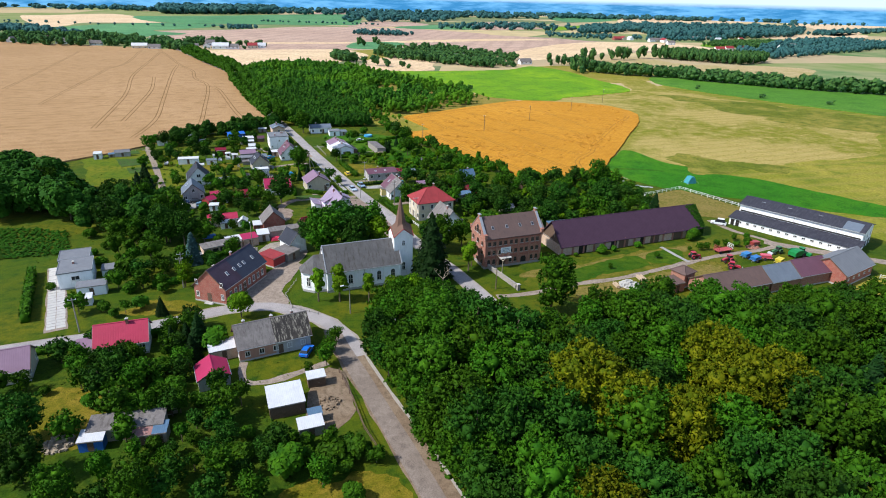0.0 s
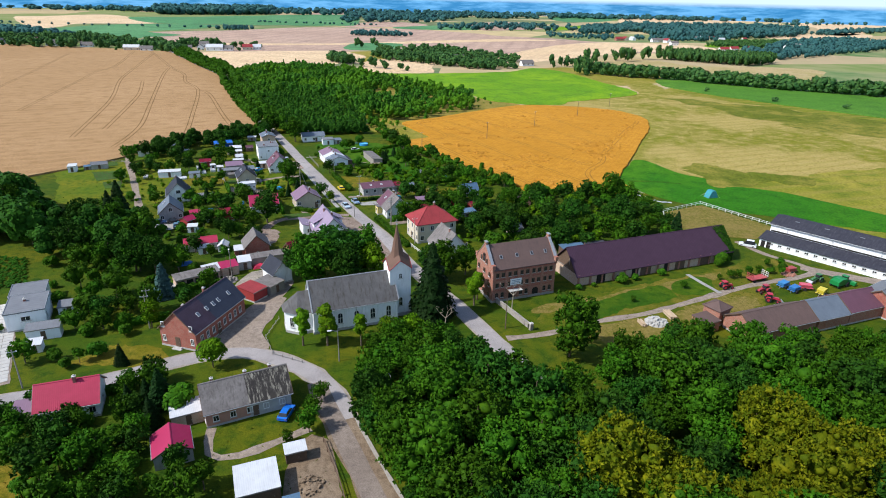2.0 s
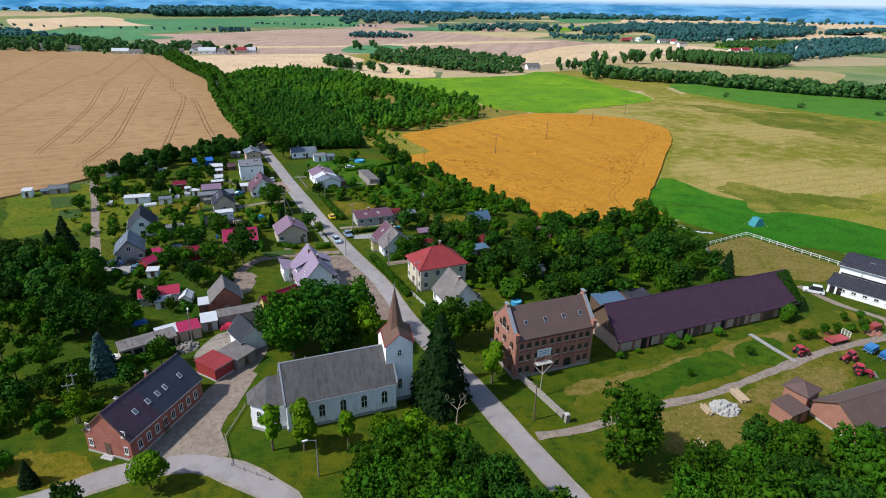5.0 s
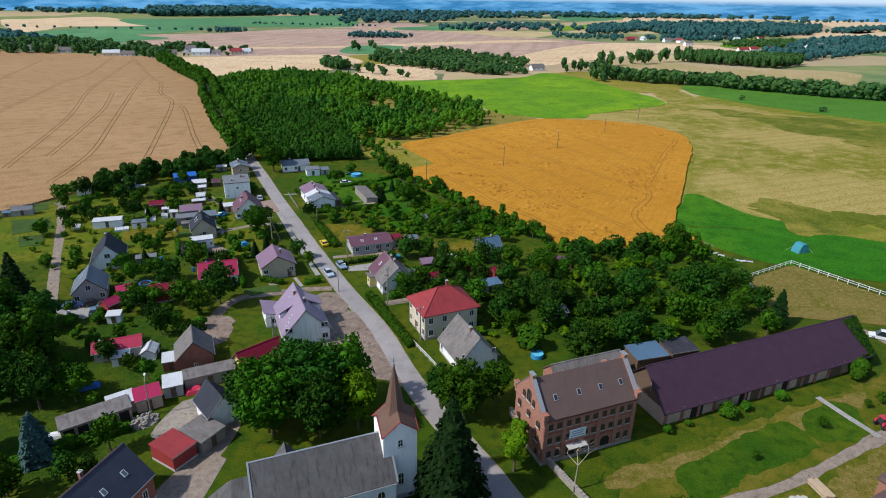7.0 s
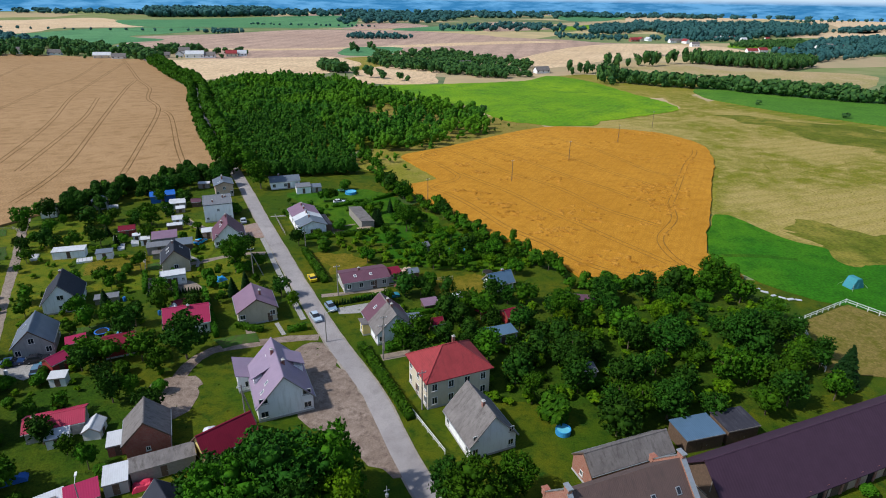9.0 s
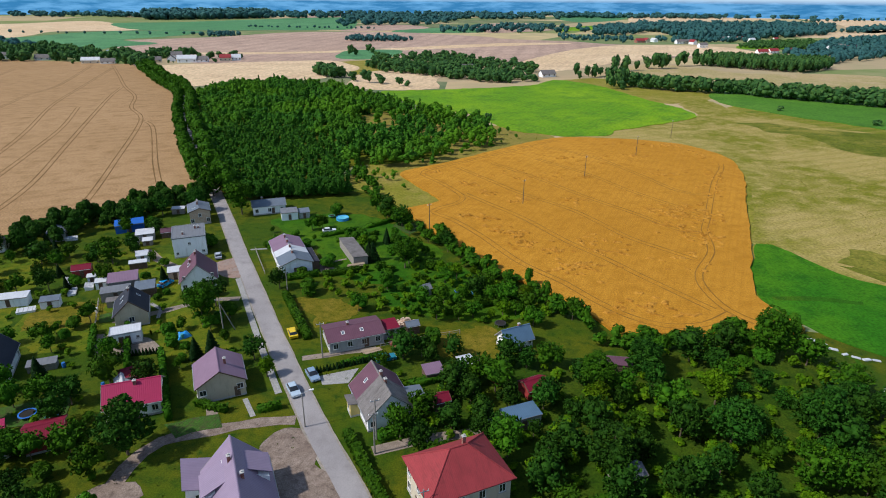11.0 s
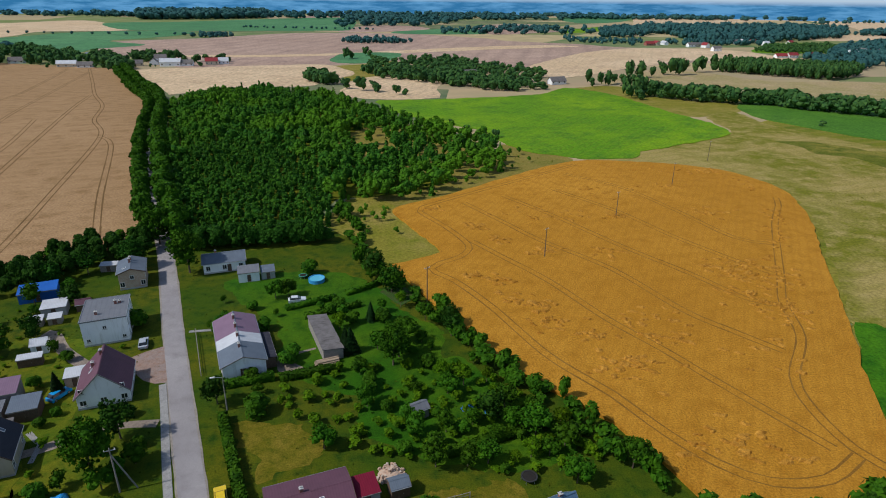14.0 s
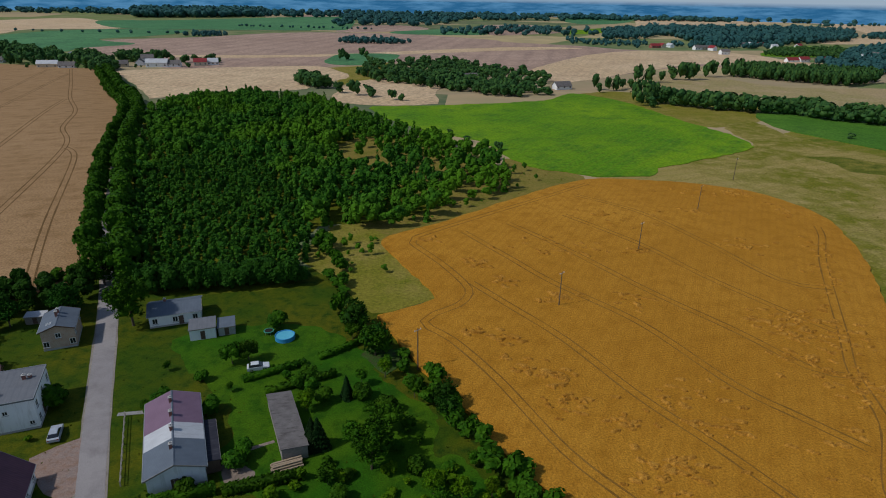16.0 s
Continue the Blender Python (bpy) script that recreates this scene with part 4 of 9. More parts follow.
for nm, pts in (("veg_plot_two", [(-78, 166), (-66, 170), (-64, 163), (-75, 160)]), ("veg_plot_three", [(-46, 161), (-38, 164), (-36, 160.5), (-43, 158)]), ("veg_plot_four", [(-132.4, 210.4), (-121.6, 212.5), (-115.5, 203.6), (-124.4, 197.9)]), ("veg_plot_seven", [(-140.7, 224.7), (-130, 226), (-126.6, 220.8), (-136.5, 217.5)]), ("veg_plot_eight", [(-121.5, 196.3), (-115.1, 198), (-110.7, 190.2), (-116.5, 188.4)]), ("veg_plot_five", [(-76, 200), (-70, 203), (-69, 198), (-74, 196)]), ("veg_plot_six", [(-8, 262), (-2, 256), (-6, 250), (-12, 257)])):
    field(nm, "rows of vegetables in a garden bed", pts, 0.12, M["veg"], 0.5, 2, False, "vegetable bed")
for nm, pts in (("lawn_dry", [(-32.4, 206.7), (-22.7, 207.6), (-16.4, 201.3), (-24.1, 194), (-27.5, 195.8)]), ("lawn_dry_two", [(-58, 82), (-49, 74), (-58, 72), (-68, 76)]), ("lawn_dry_three", [(-66, 44), (-56, 44), (-53, 31), (-64, 30)]), ("lawn_dry_four", [(-18, 22), (-4, 24), (0, 12), (-16, 10)]), ("lawn_dry_five", [(-2, 189), (12, 194), (14, 184), (2, 181)]), ("lawn_dry_six", [(-92, 202), (-80, 206), (-74, 197), (-88, 194)])):
    field(nm, "sun-dried pale garden lawn", pts, 0.04, M["dry_lawn"], 2.6, 0.8, category="grass")
for nm, pts in (("lawn_sunny", [(-127, 230), (-111, 198), (-101, 175), (-92, 172), (-95, 196), (-108, 232)]), ("lawn_sunny_two", [(-92, 206), (-68, 202), (-60, 188), (-76, 184), (-90, 190)]), ("lawn_sunny_three", [(-58, 216), (-50, 196), (-42, 184), (-54, 182), (-62, 198)]), ("lawn_sunny_four", [(-86, 236), (-70, 232), (-62, 206), (-72, 206), (-82, 218)])):
    field(nm, "sunny yellow green garden lawn", pts, 0.032, M["allotment"], 2.2, 1.0, category="grass")
field("lawn_allotment", "sunny yellow green grass of the allotments", [(-152, 222), (-125, 227), (-112, 198), (-104, 184), (-112, 178), (-124, 172), (-137, 194)], 0.03, M["allotment"], 1.5, 2, category="grass")
for nm, pts in (("orchard_grass", [(-12, 176), (-4, 152), (10, 141), (26, 136), (40, 131), (60, 136), (78, 142), (82, 160), (84, 184), (60, 184), (44, 186), (24, 180), (0, 184)]), ("orchard_grass_two", [(-80, 44), (-72, 8), (-20, 2), (2, 8), (-6, 24), (-20, 30), (-30, 42), (-44, 50), (-54, 57), (-68, 58)]), ("orchard_grass_three", [(-96, 146), (-74, 108), (-54, 96), (-48, 116), (-52, 140), (-60, 150), (-74, 148), (-84, 158)])):
    field(nm, "rank dark green orchard grass", pts, 0.028, M["orchard_grass"], 2.5, 1.5, category="grass")
for nm, pts in (("lawn_lush_gardens", [(-52, 262), (-30, 270), (-14, 262), (-4, 245), (4, 235), (-8, 215), (-28, 222), (-34, 240)]), ("lawn_lush_scrub", [(-12, 210), (2, 228), (14, 218), (26, 202), (14, 196), (-4, 200)]), ("lawn_lush_meadow", [(40, 172), (66, 186), (84, 184), (84, 172), (66, 166)])):
    field(nm, "patch of lush green grass", pts, {"lawn_lush_gardens": 0.035}.get(nm, 0.026), M["lush"], 1.5, 1.2, category="grass")

# ---------------------------------------------------------------- buildings
FOOT = []
CACHE = {}


def window_meshes(w, h, arch=False, bars=1, look_of="frame"):
    key = (w, h, arch, bars, look_of)
    if key not in CACHE:
        fr, pn, sl = Geo(), Geo(), Geo()
        t = 0.09
        if arch:
            r = w / 2
            arc = [(r * math.cos(a), h - r + r * math.sin(a)) for a in [math.pi * i / 8 for i in range(9)]]
            outer = [(-r, 0.0)] + [(r, 0.0)] + arc[0:]
            inner = [(x * (1 - t / r), t + (z - 0) * (h - 2 * t) / h) for x, z in outer]
            k = len(outer)
            vs = [(x, -0.05, z) for x, z in outer] + [(x, -0.05, z) for x, z in inner] + [(x, 0.02, z) for x, z in outer] + [(x, -0.01, z) for x, z in inner]
            fs = []
            for i in range(k):
                j = (i + 1) % k
                fs += [(i, j, k + j, k + i), (i, 2 * k + i, 2 * k + j, j), (k + i, k + j, 3 * k + j, 3 * k + i)]
            fr.add(vs, fs)
            pn.along_y(inner, -0.02, 0.02)
            fr.box(0, -0.03, t, 0.06, 0.03, h - 2 * t).box(0, -0.03, h * 0.5, w - 2 * t, 0.03, 0.06)
        else:
            fr.box(-w / 2 + t / 2, -0.02, 0, t, 0.08, h).box(w / 2 - t / 2, -0.02, 0, t, 0.08, h)
            fr.box(0, -0.02, 0, w - 2 * t, 0.08, t).box(0, -0.02, h - t, w - 2 * t, 0.08, t)
            for i in range(bars):
                fr.box(-w / 2 + w * (i + 1) / (bars + 1), -0.03, t, 0.06, 0.04, h - 2 * t)
            pn.box(0, -0.005, t, w - 2 * t, 0.02, h - 2 * t)
        sl.box(0, -0.08, -0.07, w + 0.16, 0.2, 0.07)
        CACHE[key] = (fr.mesh("window", M[look_of]), pn.mesh("pane", M["glass"]), sl.mesh("sill", M["concrete"]))
    return CACHE[key]


def window(parent, x, y, z, face, w=1.1, h=1.3, arch=False, bars=1, sill=True, look_of="frame"):
    """A window whose outside looks along the angle face (in degrees) of the house's own plan."""
    fr, pn, sl = window_meshes(w, h, arch, bars, look_of)
    f = part("window", fr, None, parent, m=pose(x, y, z, 0, 0, face + 90))
    part("pane", pn, None, f)
    if sill:
        part("sill", sl, None, f)
    return f


def row_windows(parent, side, L, W, n, z, w=1.1, h=1.3, span=0.78, **more):
    """n windows along one side of a house: S, N (the long sides) or E, W (the ends)."""
    for i in range(n):
        k = 0.0 if n == 1 else (i / (n - 1) - 0.5) * span
        if side in "SN":
            s = -1 if side == "S" else 1
            window(parent, k * L, s * W / 2, z, 90 * s, w, h, **more)
        else:
            s = -1 if side == "W" else 1
            window(parent, s * L / 2, k * W, z, 90 - 90 * s, w, h, **more)


def door(parent, x, y, face, w=1.0, h=2.05, material=None, name="door"):
    g = Geo().box(0, -0.02, 0.0, w, 0.08, h)
    d = part(name, g, material or M["plank"], parent, m=pose(x, y, 0.15, 0, 0, face + 90))
    part("door_handle", Geo().box(w * 0.38, -0.09, h * 0.48, 0.12, 0.06, 0.04), M["steel"], d)
    return d


def chimney(parent, x, y, z0, z1, s=0.5, material=None):
    c = part("chimney", Geo().box(x, y, z0, s, s * 0.9, z1 - z0), material or M["chim"], parent)
    part("chimney_cap", Geo().box(x, y, z1, s + 0.14, s * 0.9 + 0.14, 0.1).cyl(x, y, z1 + 0.1, z1 + 0.35, s * 0.22, None, 8), M["concrete"], c)
    return c


def gable_outline(W, h, rise, over, thick):
    s = rise / (W / 2)
    e = W / 2 + over
    return [(-e, h - over * s), (0, h + rise), (e, h - over * s), (e, h - over * s + thick), (0, h + rise + thick * 1.25), (-e, h - over * s + thick)]


def house(name, label, x, y, rot, L, W, h, rise=0.0, wall="white", roof="r_grey", kind="gable", over=0.35, wins=(), chims=(), doors=(), lights=(), plinth=True, spans=None, category="house"):
    """A building: walls, roof, plinth, gutters, chimneys, windows. wins: (side, count, z[, w, h]); spans: roof pieces as (from, to, material) along its length."""
    FOOT.append((x, y, rot, L, W))
    root = thing(name, label, category, x, y, 0, rot)
    g = Geo()
    if kind == "gable":
        g.along_x([(-W / 2, 0), (W / 2, 0), (W / 2, h), (0, h + rise), (-W / 2, h)], -L / 2, L / 2)
    elif kind == "mono":
        g.along_x([(-W / 2, 0), (W / 2, 0), (W / 2, h + rise), (-W / 2, h)], -L / 2, L / 2)
    else:
        g.box(0, 0, 0, L, W, h)
    part("wall", g, M[wall], root)
    if plinth:
        part("plinth", Geo().box(0, 0, -0.05, L + 0.08, W + 0.08, 0.45), M["concrete"], root)
    if kind == "gable":
        for a, b, mat in spans or ((0.0, 1.0, roof),):
            xa, xb = -L / 2 - over + a * (L + 2 * over), -L / 2 - over + b * (L + 2 * over)
            part("roof", Geo().along_x(gable_outline(W, h + 0.02, rise, over, 0.16), xa, xb), M[mat], root)
        part("ridge_cap", Geo().along_x([(-0.18, h + rise + 0.12), (0, h + rise + 0.18), (0.18, h + rise + 0.12), (0.16, h + rise + 0.2), (0, h + rise + 0.28), (-0.16, h + rise + 0.2)], -L / 2 - over - 0.02, L / 2 + over + 0.02), M[(spans[0][2] if spans else roof)], root)
        for s in (-1, 1):
            ez = h - over * rise / (W / 2)
            part("gutter", Geo().rod((-L / 2 - over, s * (W / 2 + over + 0.06), ez + 0.06), (L / 2 + over, s * (W / 2 + over + 0.06), ez + 0.06), 0.07, None, 6), M["steel"], root)
            for e in (-1, 1):
                bx = e * (L / 2 + over + 0.03)
                sl = rise / (W / 2)
                part("bargeboard", Geo().along_x([(s * (W / 2 + over), ez - 0.06), (s * (W / 2 + over), ez + 0.19), (0, h + rise + 0.22), (0, h + rise - 0.04)][::s], bx - 0.03, bx + 0.03), M["plank"] if wall != "white" else M["plank_grey"], root)
    elif kind == "hip":
        e, k = over, (L - W) / 2 * 0.9
        lo, hi = h - 0.05, h + rise
        vs = [(-L / 2 - e, -W / 2 - e, lo), (L / 2 + e, -W / 2 - e, lo), (L / 2 + e, W / 2 + e, lo), (-L / 2 - e, W / 2 + e, lo), (-k, 0, hi), (k, 0, hi)]
        vs += [(a, b, c - 0.16) for a, b, c in vs[:4]]
        part("roof", Geo().add(vs, [(0, 1, 5, 4), (1, 2, 5), (2, 3, 4, 5), (3, 0, 4), (6, 7, 1, 0), (7, 8, 2, 1), (8, 9, 3, 2), (9, 6, 0, 3), (9, 8, 7, 6)]), M[roof], root)
        hips = Geo().rod((-k - 0.1, 0, hi), (k + 0.1, 0, hi), 0.13)
        for i, j in ((0, 4), (1, 5), (2, 5), (3, 4)):
            hips.rod(vs[i], vs[j], 0.11)
        part("ridge_cap", hips, M[roof], root)
    elif kind == "mono":
        sl = rise / W
        o = over
        part("roof", Geo().along_x([(-W / 2 - o, h - o * sl), (W / 2 + o, h + rise + o * sl), (W / 2 + o, h + rise + o * sl + 0.13), (-W / 2 - o, h - o * sl + 0.13)], -L / 2 - o, L / 2 + o), M[roof], root)
        part("fascia", Geo().box(0, -W / 2 - o - 0.02, h - o * sl - 0.1, L + 2 * o, 0.04, 0.22), M["plank_grey"], root)
    else:
        part("roof", Geo().box(0, 0, h, L + 0.3, W + 0.3, 0.22), M[roof], root)
        rim = Geo()
        for s in (-1, 1):
            rim.box(0, s * (W / 2 + 0.11), h + 0.22, L + 0.3, 0.08, 0.1).box(s * (L / 2 + 0.11), 0, h + 0.22, 0.08, W + 0.14, 0.1)
        part("roof_edge", rim, M["steel"], root)
    for spec in wins:
        side, n, z, *size = spec
        row_windows(root, side, L, W, n, z, *size)
    for cx, cy, up in chims:
        base = h + (rise * (1 - abs(cy) / (W / 2)) if kind == "gable" else (rise * 0.5 if kind == "hip" else 0.1)) - 0.3
        chimney(root, cx, cy, base, base + up + 0.3)
    for side, at, *size in doors:
        s = -1 if side in "SW" else 1
        if side in "SN":
            door(root, at, s * W / 2, 90 * s, *size)
        else:
            door(root, s * L / 2, at, 90 - 90 * s, *size)
    for lx, f, s in lights:  # roof windows
        ly = s * W / 2 * f
        lz = h + rise * (1 - f) + 0.2
        tilt = math.degrees(math.atan2(rise, W / 2)) * -s
        r = part("roof_window", Geo().box(0, 0, 0, 0.7, 1.0, 0.07), M["frame"], root, m=pose(lx, ly, lz, tilt, 0, 0))
        part("pane", Geo().box(0, 0, 0.07, 0.52, 0.82, 0.015), M["r_slate"], r)
    return root


def shed(label, x, y, rot, L, W, h, wall="plank_grey", roof="r_felt", rise=0.3, kind="mono", name="shed", over=0.15, doors=None, **more):
    return house(name, label, x, y, rot, L, W, h, rise, wall, roof, kind, over, doors=(("S", 0.0, 0.9, min(1.9, h - 0.3)),) if doors is None else doors, plinth=False, category="shed", **more)

# houses along the main road
hs = house("house", "white two-storey house under a steep pale lilac sheet roof", -27.6, 141.9, 112, 13, 9.4, 3.2, 5.0, "white", "r_lilac",
      wins=(("W", 2, 0.9, 1.3, 1.2), ("W", 2, 3.6, 1.5, 1.1), ("S", 3, 1.0), ("N", 3, 1.0), ("E", 2, 1.0)), chims=((2.2, 0.6, 1.1), (-1.6, -0.8, 1.1)), doors=(("N", 2.0),), lights=((-3.5, 0.55, 1), (3.6, 0.4, 1), (-4.5, 0.75, 1)))
for s in (-1, 1):
    d = part("dormer", Geo().along_x([(s * 1.3, 5.9), (s * 4.4, 4.7), (s * 4.4, 3.5), (s * 1.9, 6.0)][::s], -0.5 * s, 4.2 - 0.5 * s), M["white"], hs)
    part("dormer_roof", Geo().along_x([(s * 0.9, 7.0), (s * 4.9, 5.0), (s * 4.9, 5.13), (s * 0.9, 7.13)][::s], -0.7 * s, 4.4 - 0.5 * s), M["r_lilac"], d)
house("house_annex", "low white annex under a pale lilac sheet roof", -34.9, 146.0, 112, 6.2, 3.4, 2.8, 1.0, "white", "r_lilac", "mono", wins=(("W", 1, 1.0), ("N", 2, 1.0)))
house("house", "beige house under a mauve gable roof", -39.8, 171.9, 112, 8.2, 8.2, 3.5, 2.5, "beige", "r_mauve", wins=(("W", 2, 1.6, 1.2, 1.2), ("S", 2, 1.4), ("N", 2, 1.4)), chims=((-0.8, -1.2, 1.3),), doors=(("W", -2.6),))
house("house", "tall cream house under a red hipped tile roof", 3.2, 143.8, 22, 12.2, 9.2, 6.0, 3.7, "cream", "r_red", "hip", 0.55,
      wins=(("S", 4, 0.9, 1.1, 1.5), ("S", 4, 3.7, 1.1, 1.5), ("W", 3, 0.9, 1.1, 1.5), ("W", 3, 3.7, 1.1, 1.5), ("E", 3, 3.7)), chims=((1.2, 0.8, 2.6),), doors=(("W", 0.6),))
house("house", "white house under a weathered grey roof", 7.9, 130.4, 112, 9.6, 8.2, 3.0, 4.5, "white", "r_grey", wins=(("W", 2, 0.9, 1.0, 1.2), ("W", 2, 3.6, 0.9, 1.0), ("N", 2, 0.9), ("S", 2, 0.9)), chims=((-1.5, 0.3, 1.0),))
house("house", "white gabled house, roof half mauve and half grey", -9.2, 164.9, 112, 10.4, 8.3, 2.9, 3.7, "white", "r_grey", spans=((0, 0.55, "r_grey"), (0.55, 1.0, "r_purple")),
      wins=(("W", 2, 0.9, 1.0, 1.2), ("W", 1, 3.6, 1.2, 1.1), ("S", 2, 0.9), ("N", 2, 0.9)), chims=((0.6, -0.2, 1.1), (-1.6, -0.3, 1.0)), lights=((2.5, 0.5, 1),))
house("house_annex", "yellow rendered porch of the gabled house", -13.9, 164.0, 112, 2.4, 2.2, 2.5, 0.4, "yellow", "r_grey", "mono", wins=(("N", 1, 0.9),))
shed("dark timber porch with a slate blue roof", -3.4, 166.4, 112, 3.2, 2.8, 2.4, "plank", "r_slate")
house("bungalow", "long low bungalow under a purple brown roof", -16.9, 188.2, 20, 11.4, 7.4, 2.7, 0.9, "grey_wall", "r_purple", wins=(("S", 4, 0.9), ("W", 2, 0.9)), chims=((-1, 0.3, 0.9),), doors=(("S", 2.0),), lights=((-2.5, 0.5, -1), (1.5, 0.5, -1)))
shed("red brown roofed store beside the bungalow", -9.4, 190.6, 20, 3.6, 3.8, 2.3, "grey_wall", "r_maroon")
house("summer_house", "small white summer house under a blue sheet roof", 17.3, 185.5, 24, 6.2, 4.2, 2.3, 2.0, "white", "r_steel", wins=(("W", 1, 0.9, 1.6, 1.2), ("S", 2, 0.9, 0.8, 1.0)), chims=((1.0, 0.2, 0.8),), doors=(("S", 0.5),))
shed("pale blue grey garden shed", 6.8, 176.8, 118, 3.6, 3.0, 2.0, "plank_grey", "r_white")
shed("maroon roofed garden shed", 12.4, 173.3, 122, 3.2, 2.8, 1.9, "red_wall", "r_maroon", 0.8, "gable")
shed("long garage under a blue sheet roof", 14.8, 160.1, 20, 6.3, 3.2, 2.5, "grey_wall", "r_steel")
shed("flat mauve grey shed", 0.0, 174.0, 18, 3.6, 3.0, 2.1, "plank", "r_mauve")
shed("dark red garden shed", 1.2, 165.2, 20, 2.8, 2.8, 2.0, "plank", "r_maroon", 0.8, "gable")
shed("maroon roofed garden hut", 18.6, 169.1, 25, 4.4, 3.6, 2.0, "red_wall", "r_maroon", 0.9, "gable")
shed("low hut with a brown red roof", 36.8, 175.9, 170, 4.8, 3.4, 2.0, "plank", "r_purple")
shed("dark shed beside the garden", -4.5, 191.5, 20, 2.8, 2.4, 2.0, "plank", "r_slate", 0.6, "gable")
shed("small grey hut with a patched roof", -1.8, 209.3, 30, 3.0, 2.4, 1.9, "plank_grey", "r_felt", 0.7, "gable")
shed("grey hut among trees", 29.0, 146.5, 20, 4.4, 3.4, 2.2, "plank_grey", "r_felt", 0.8, "gable")
house("house", "long semi-detached house, roof purple, white and slate", -38.6, 229.6, 112, 18.5, 8.0, 3.3, 1.5, "white", "r_slate", spans=((0, 0.33, "r_slate"), (0.33, 0.54, "r_white"), (0.54, 1.0, "r_mauve")),
      wins=(("W", 1, 1.2, 0.8, 1.0), ("N", 4, 1.3), ("S", 4, 1.3)), chims=((-5.5, 0.3, 1.0), (-1.2, 0.2, 1.0), (2.6, 0.2, 1.1), (6.4, 0.2, 1.1)), doors=(("W", 0.3),))
shed("lean-to veranda of the long house", -33.0, 229.0, 112, 10.0, 2.4, 2.3, "plank", "r_tarfelt")
shed("long grey garden shed with a felt roof", -21.9, 233.9, 112, 15.0, 4.0, 2.4, "plank_grey", "r_grey", 0.4)
house("house", "low white house under a slate roof", -54.9, 272.6, 18, 10.5, 7.0, 2.9, 1.2, "white", "r_slate", wins=(("S", 3, 0.9),), chims=((-2, 0.5, 0.9),), doors=(("S", 1.2),))
shed("white garage with a grey roof", -46.4, 265.2, 17, 5.2, 4.2, 2.6, "white", "r_felt")
shed("low grey lean-to beside the garage", -41.9, 266.8, 17, 3.4, 3.8, 2.0, "grey_wall", "r_slate")
house("house", "white two-storey house with a flat felt roof", -69.1, 238.5, 20, 8.6, 10.4, 5.7, 0, "white", "r_felt", "flat", wins=(("S", 2, 1.0, 0.8, 0.8), ("S", 1, 3.6, 0.8, 0.8), ("E", 3, 1.0), ("E", 3, 3.6), ("W", 3, 3.6)), chims=((-1.5, -2.5, 0.8), (1.8, 1.5, 0.9), (2.6, 1.8, 0.6)), doors=(("E", -1.2),))
house("house", "white gabled house under a mauve roof", -59.4, 217.3, 110, 9.6, 8.4, 2.7, 4.1, "white", "r_purple", wins=(("W", 3, 0.8, 1.1, 1.1), ("W", 2, 3.3, 0.8, 0.9), ("S", 3, 0.9), ("N", 3, 0.9)), chims=((2.0, 0.2, 1.1), (0.5, 1.6, 1.0)), lights=((1.2, 0.45, 1), (-0.6, 0.45, 1)))
shed("small outbuilding with a white roof", -66.4, 219.9, 20, 3.4, 3.0, 2.2, "brick_pale", "r_white")
house("house", "pinkish brick house under a low slate roof", -75.0, 263.4, 112, 8.2, 6.0, 4.4, 1.0, "brick_pale", "r_slate", wins=(("W", 1, 2.6, 1.0, 1.1), ("W", 2, 0.8), ("S", 2, 2.6)), chims=((0, 0.3, 1.3), (1.4, 0.2, 1.2)), lights=((-2.2, 0.5, 1),))
shed("shed under a bright blue sheet", -93.8, 255.0, 24, 8.0, 5.0, 2.5, "r_blue", "r_blue")
shed("white roofed garden shed", -85.8, 247.5, 20, 5.0, 4.2, 2.1, "grey_wall", "r_white")
shed("low white cold frame hut", -86.6, 241.6, 20, 2.6, 2.2, 1.5, "plank_grey", "r_white")
shed("low white cold frame hut", -83.2, 242.8, 20, 2.6, 2.2, 1.5, "plank_grey", "r_white")
house("house", "beige house under an anthracite gable roof", -67.7, 198.4, 112, 8.0, 6.6, 3.3, 3.0, "beige", "r_dark", wins=(("W", 1, 1.2), ("S", 2, 1.0), ("N", 2, 1.0)), lights=((1.5, 0.5, 1), (-1.0, 0.5, 1), (1.5, 0.5, -1)), chims=((1.8, 0.2, 0.8),))
house("hut", "white flat-roofed hut with dark windows", -64.7, 188.6, 22, 5.8, 3.6, 2.7, 0, "white", "r_white", "flat", wins=(("S", 2, 1.3, 0.7, 0.7),), doors=(("S", 0.4), ("S", -0.9)))
shed("wide shed with a faded mauve roof", -76.6, 213.6, 20, 6.6, 4.4, 3.0, "plank_grey", "r_mauve", 0.7)
shed("low shed with a pale grey roof", -76.2, 208.6, 20, 6.4, 3.0, 2.3, "plank_grey", "r_felt")
shed("slate roofed garden lean-to", -70.0, 210.5, 20, 4.4, 4.4, 2.4, "plank", "r_slate")
house("house", "grey house under a blue slate gable roof", -80.9, 158.6, 112, 8.4, 6.8, 3.0, 3.1, "grey_wall", "r_slate", wins=(("W", 2, 0.9), ("W", 1, 3.2), ("S", 2, 0.9), ("N", 2, 0.9)), lights=((1.0, 0.5, 1),))
house("house", "white house under an anthracite gable roof", -85.6, 177.6, 112, 9.4, 7.6, 2.9, 4.0, "white", "r_dark", wins=(("W", 1, 0.9, 1.4, 1.1), ("W", 1, 3.3, 1.4, 1.2), ("S", 2, 0.9), ("N", 2, 0.9)), chims=((2.6, 0.2, 0.9),))
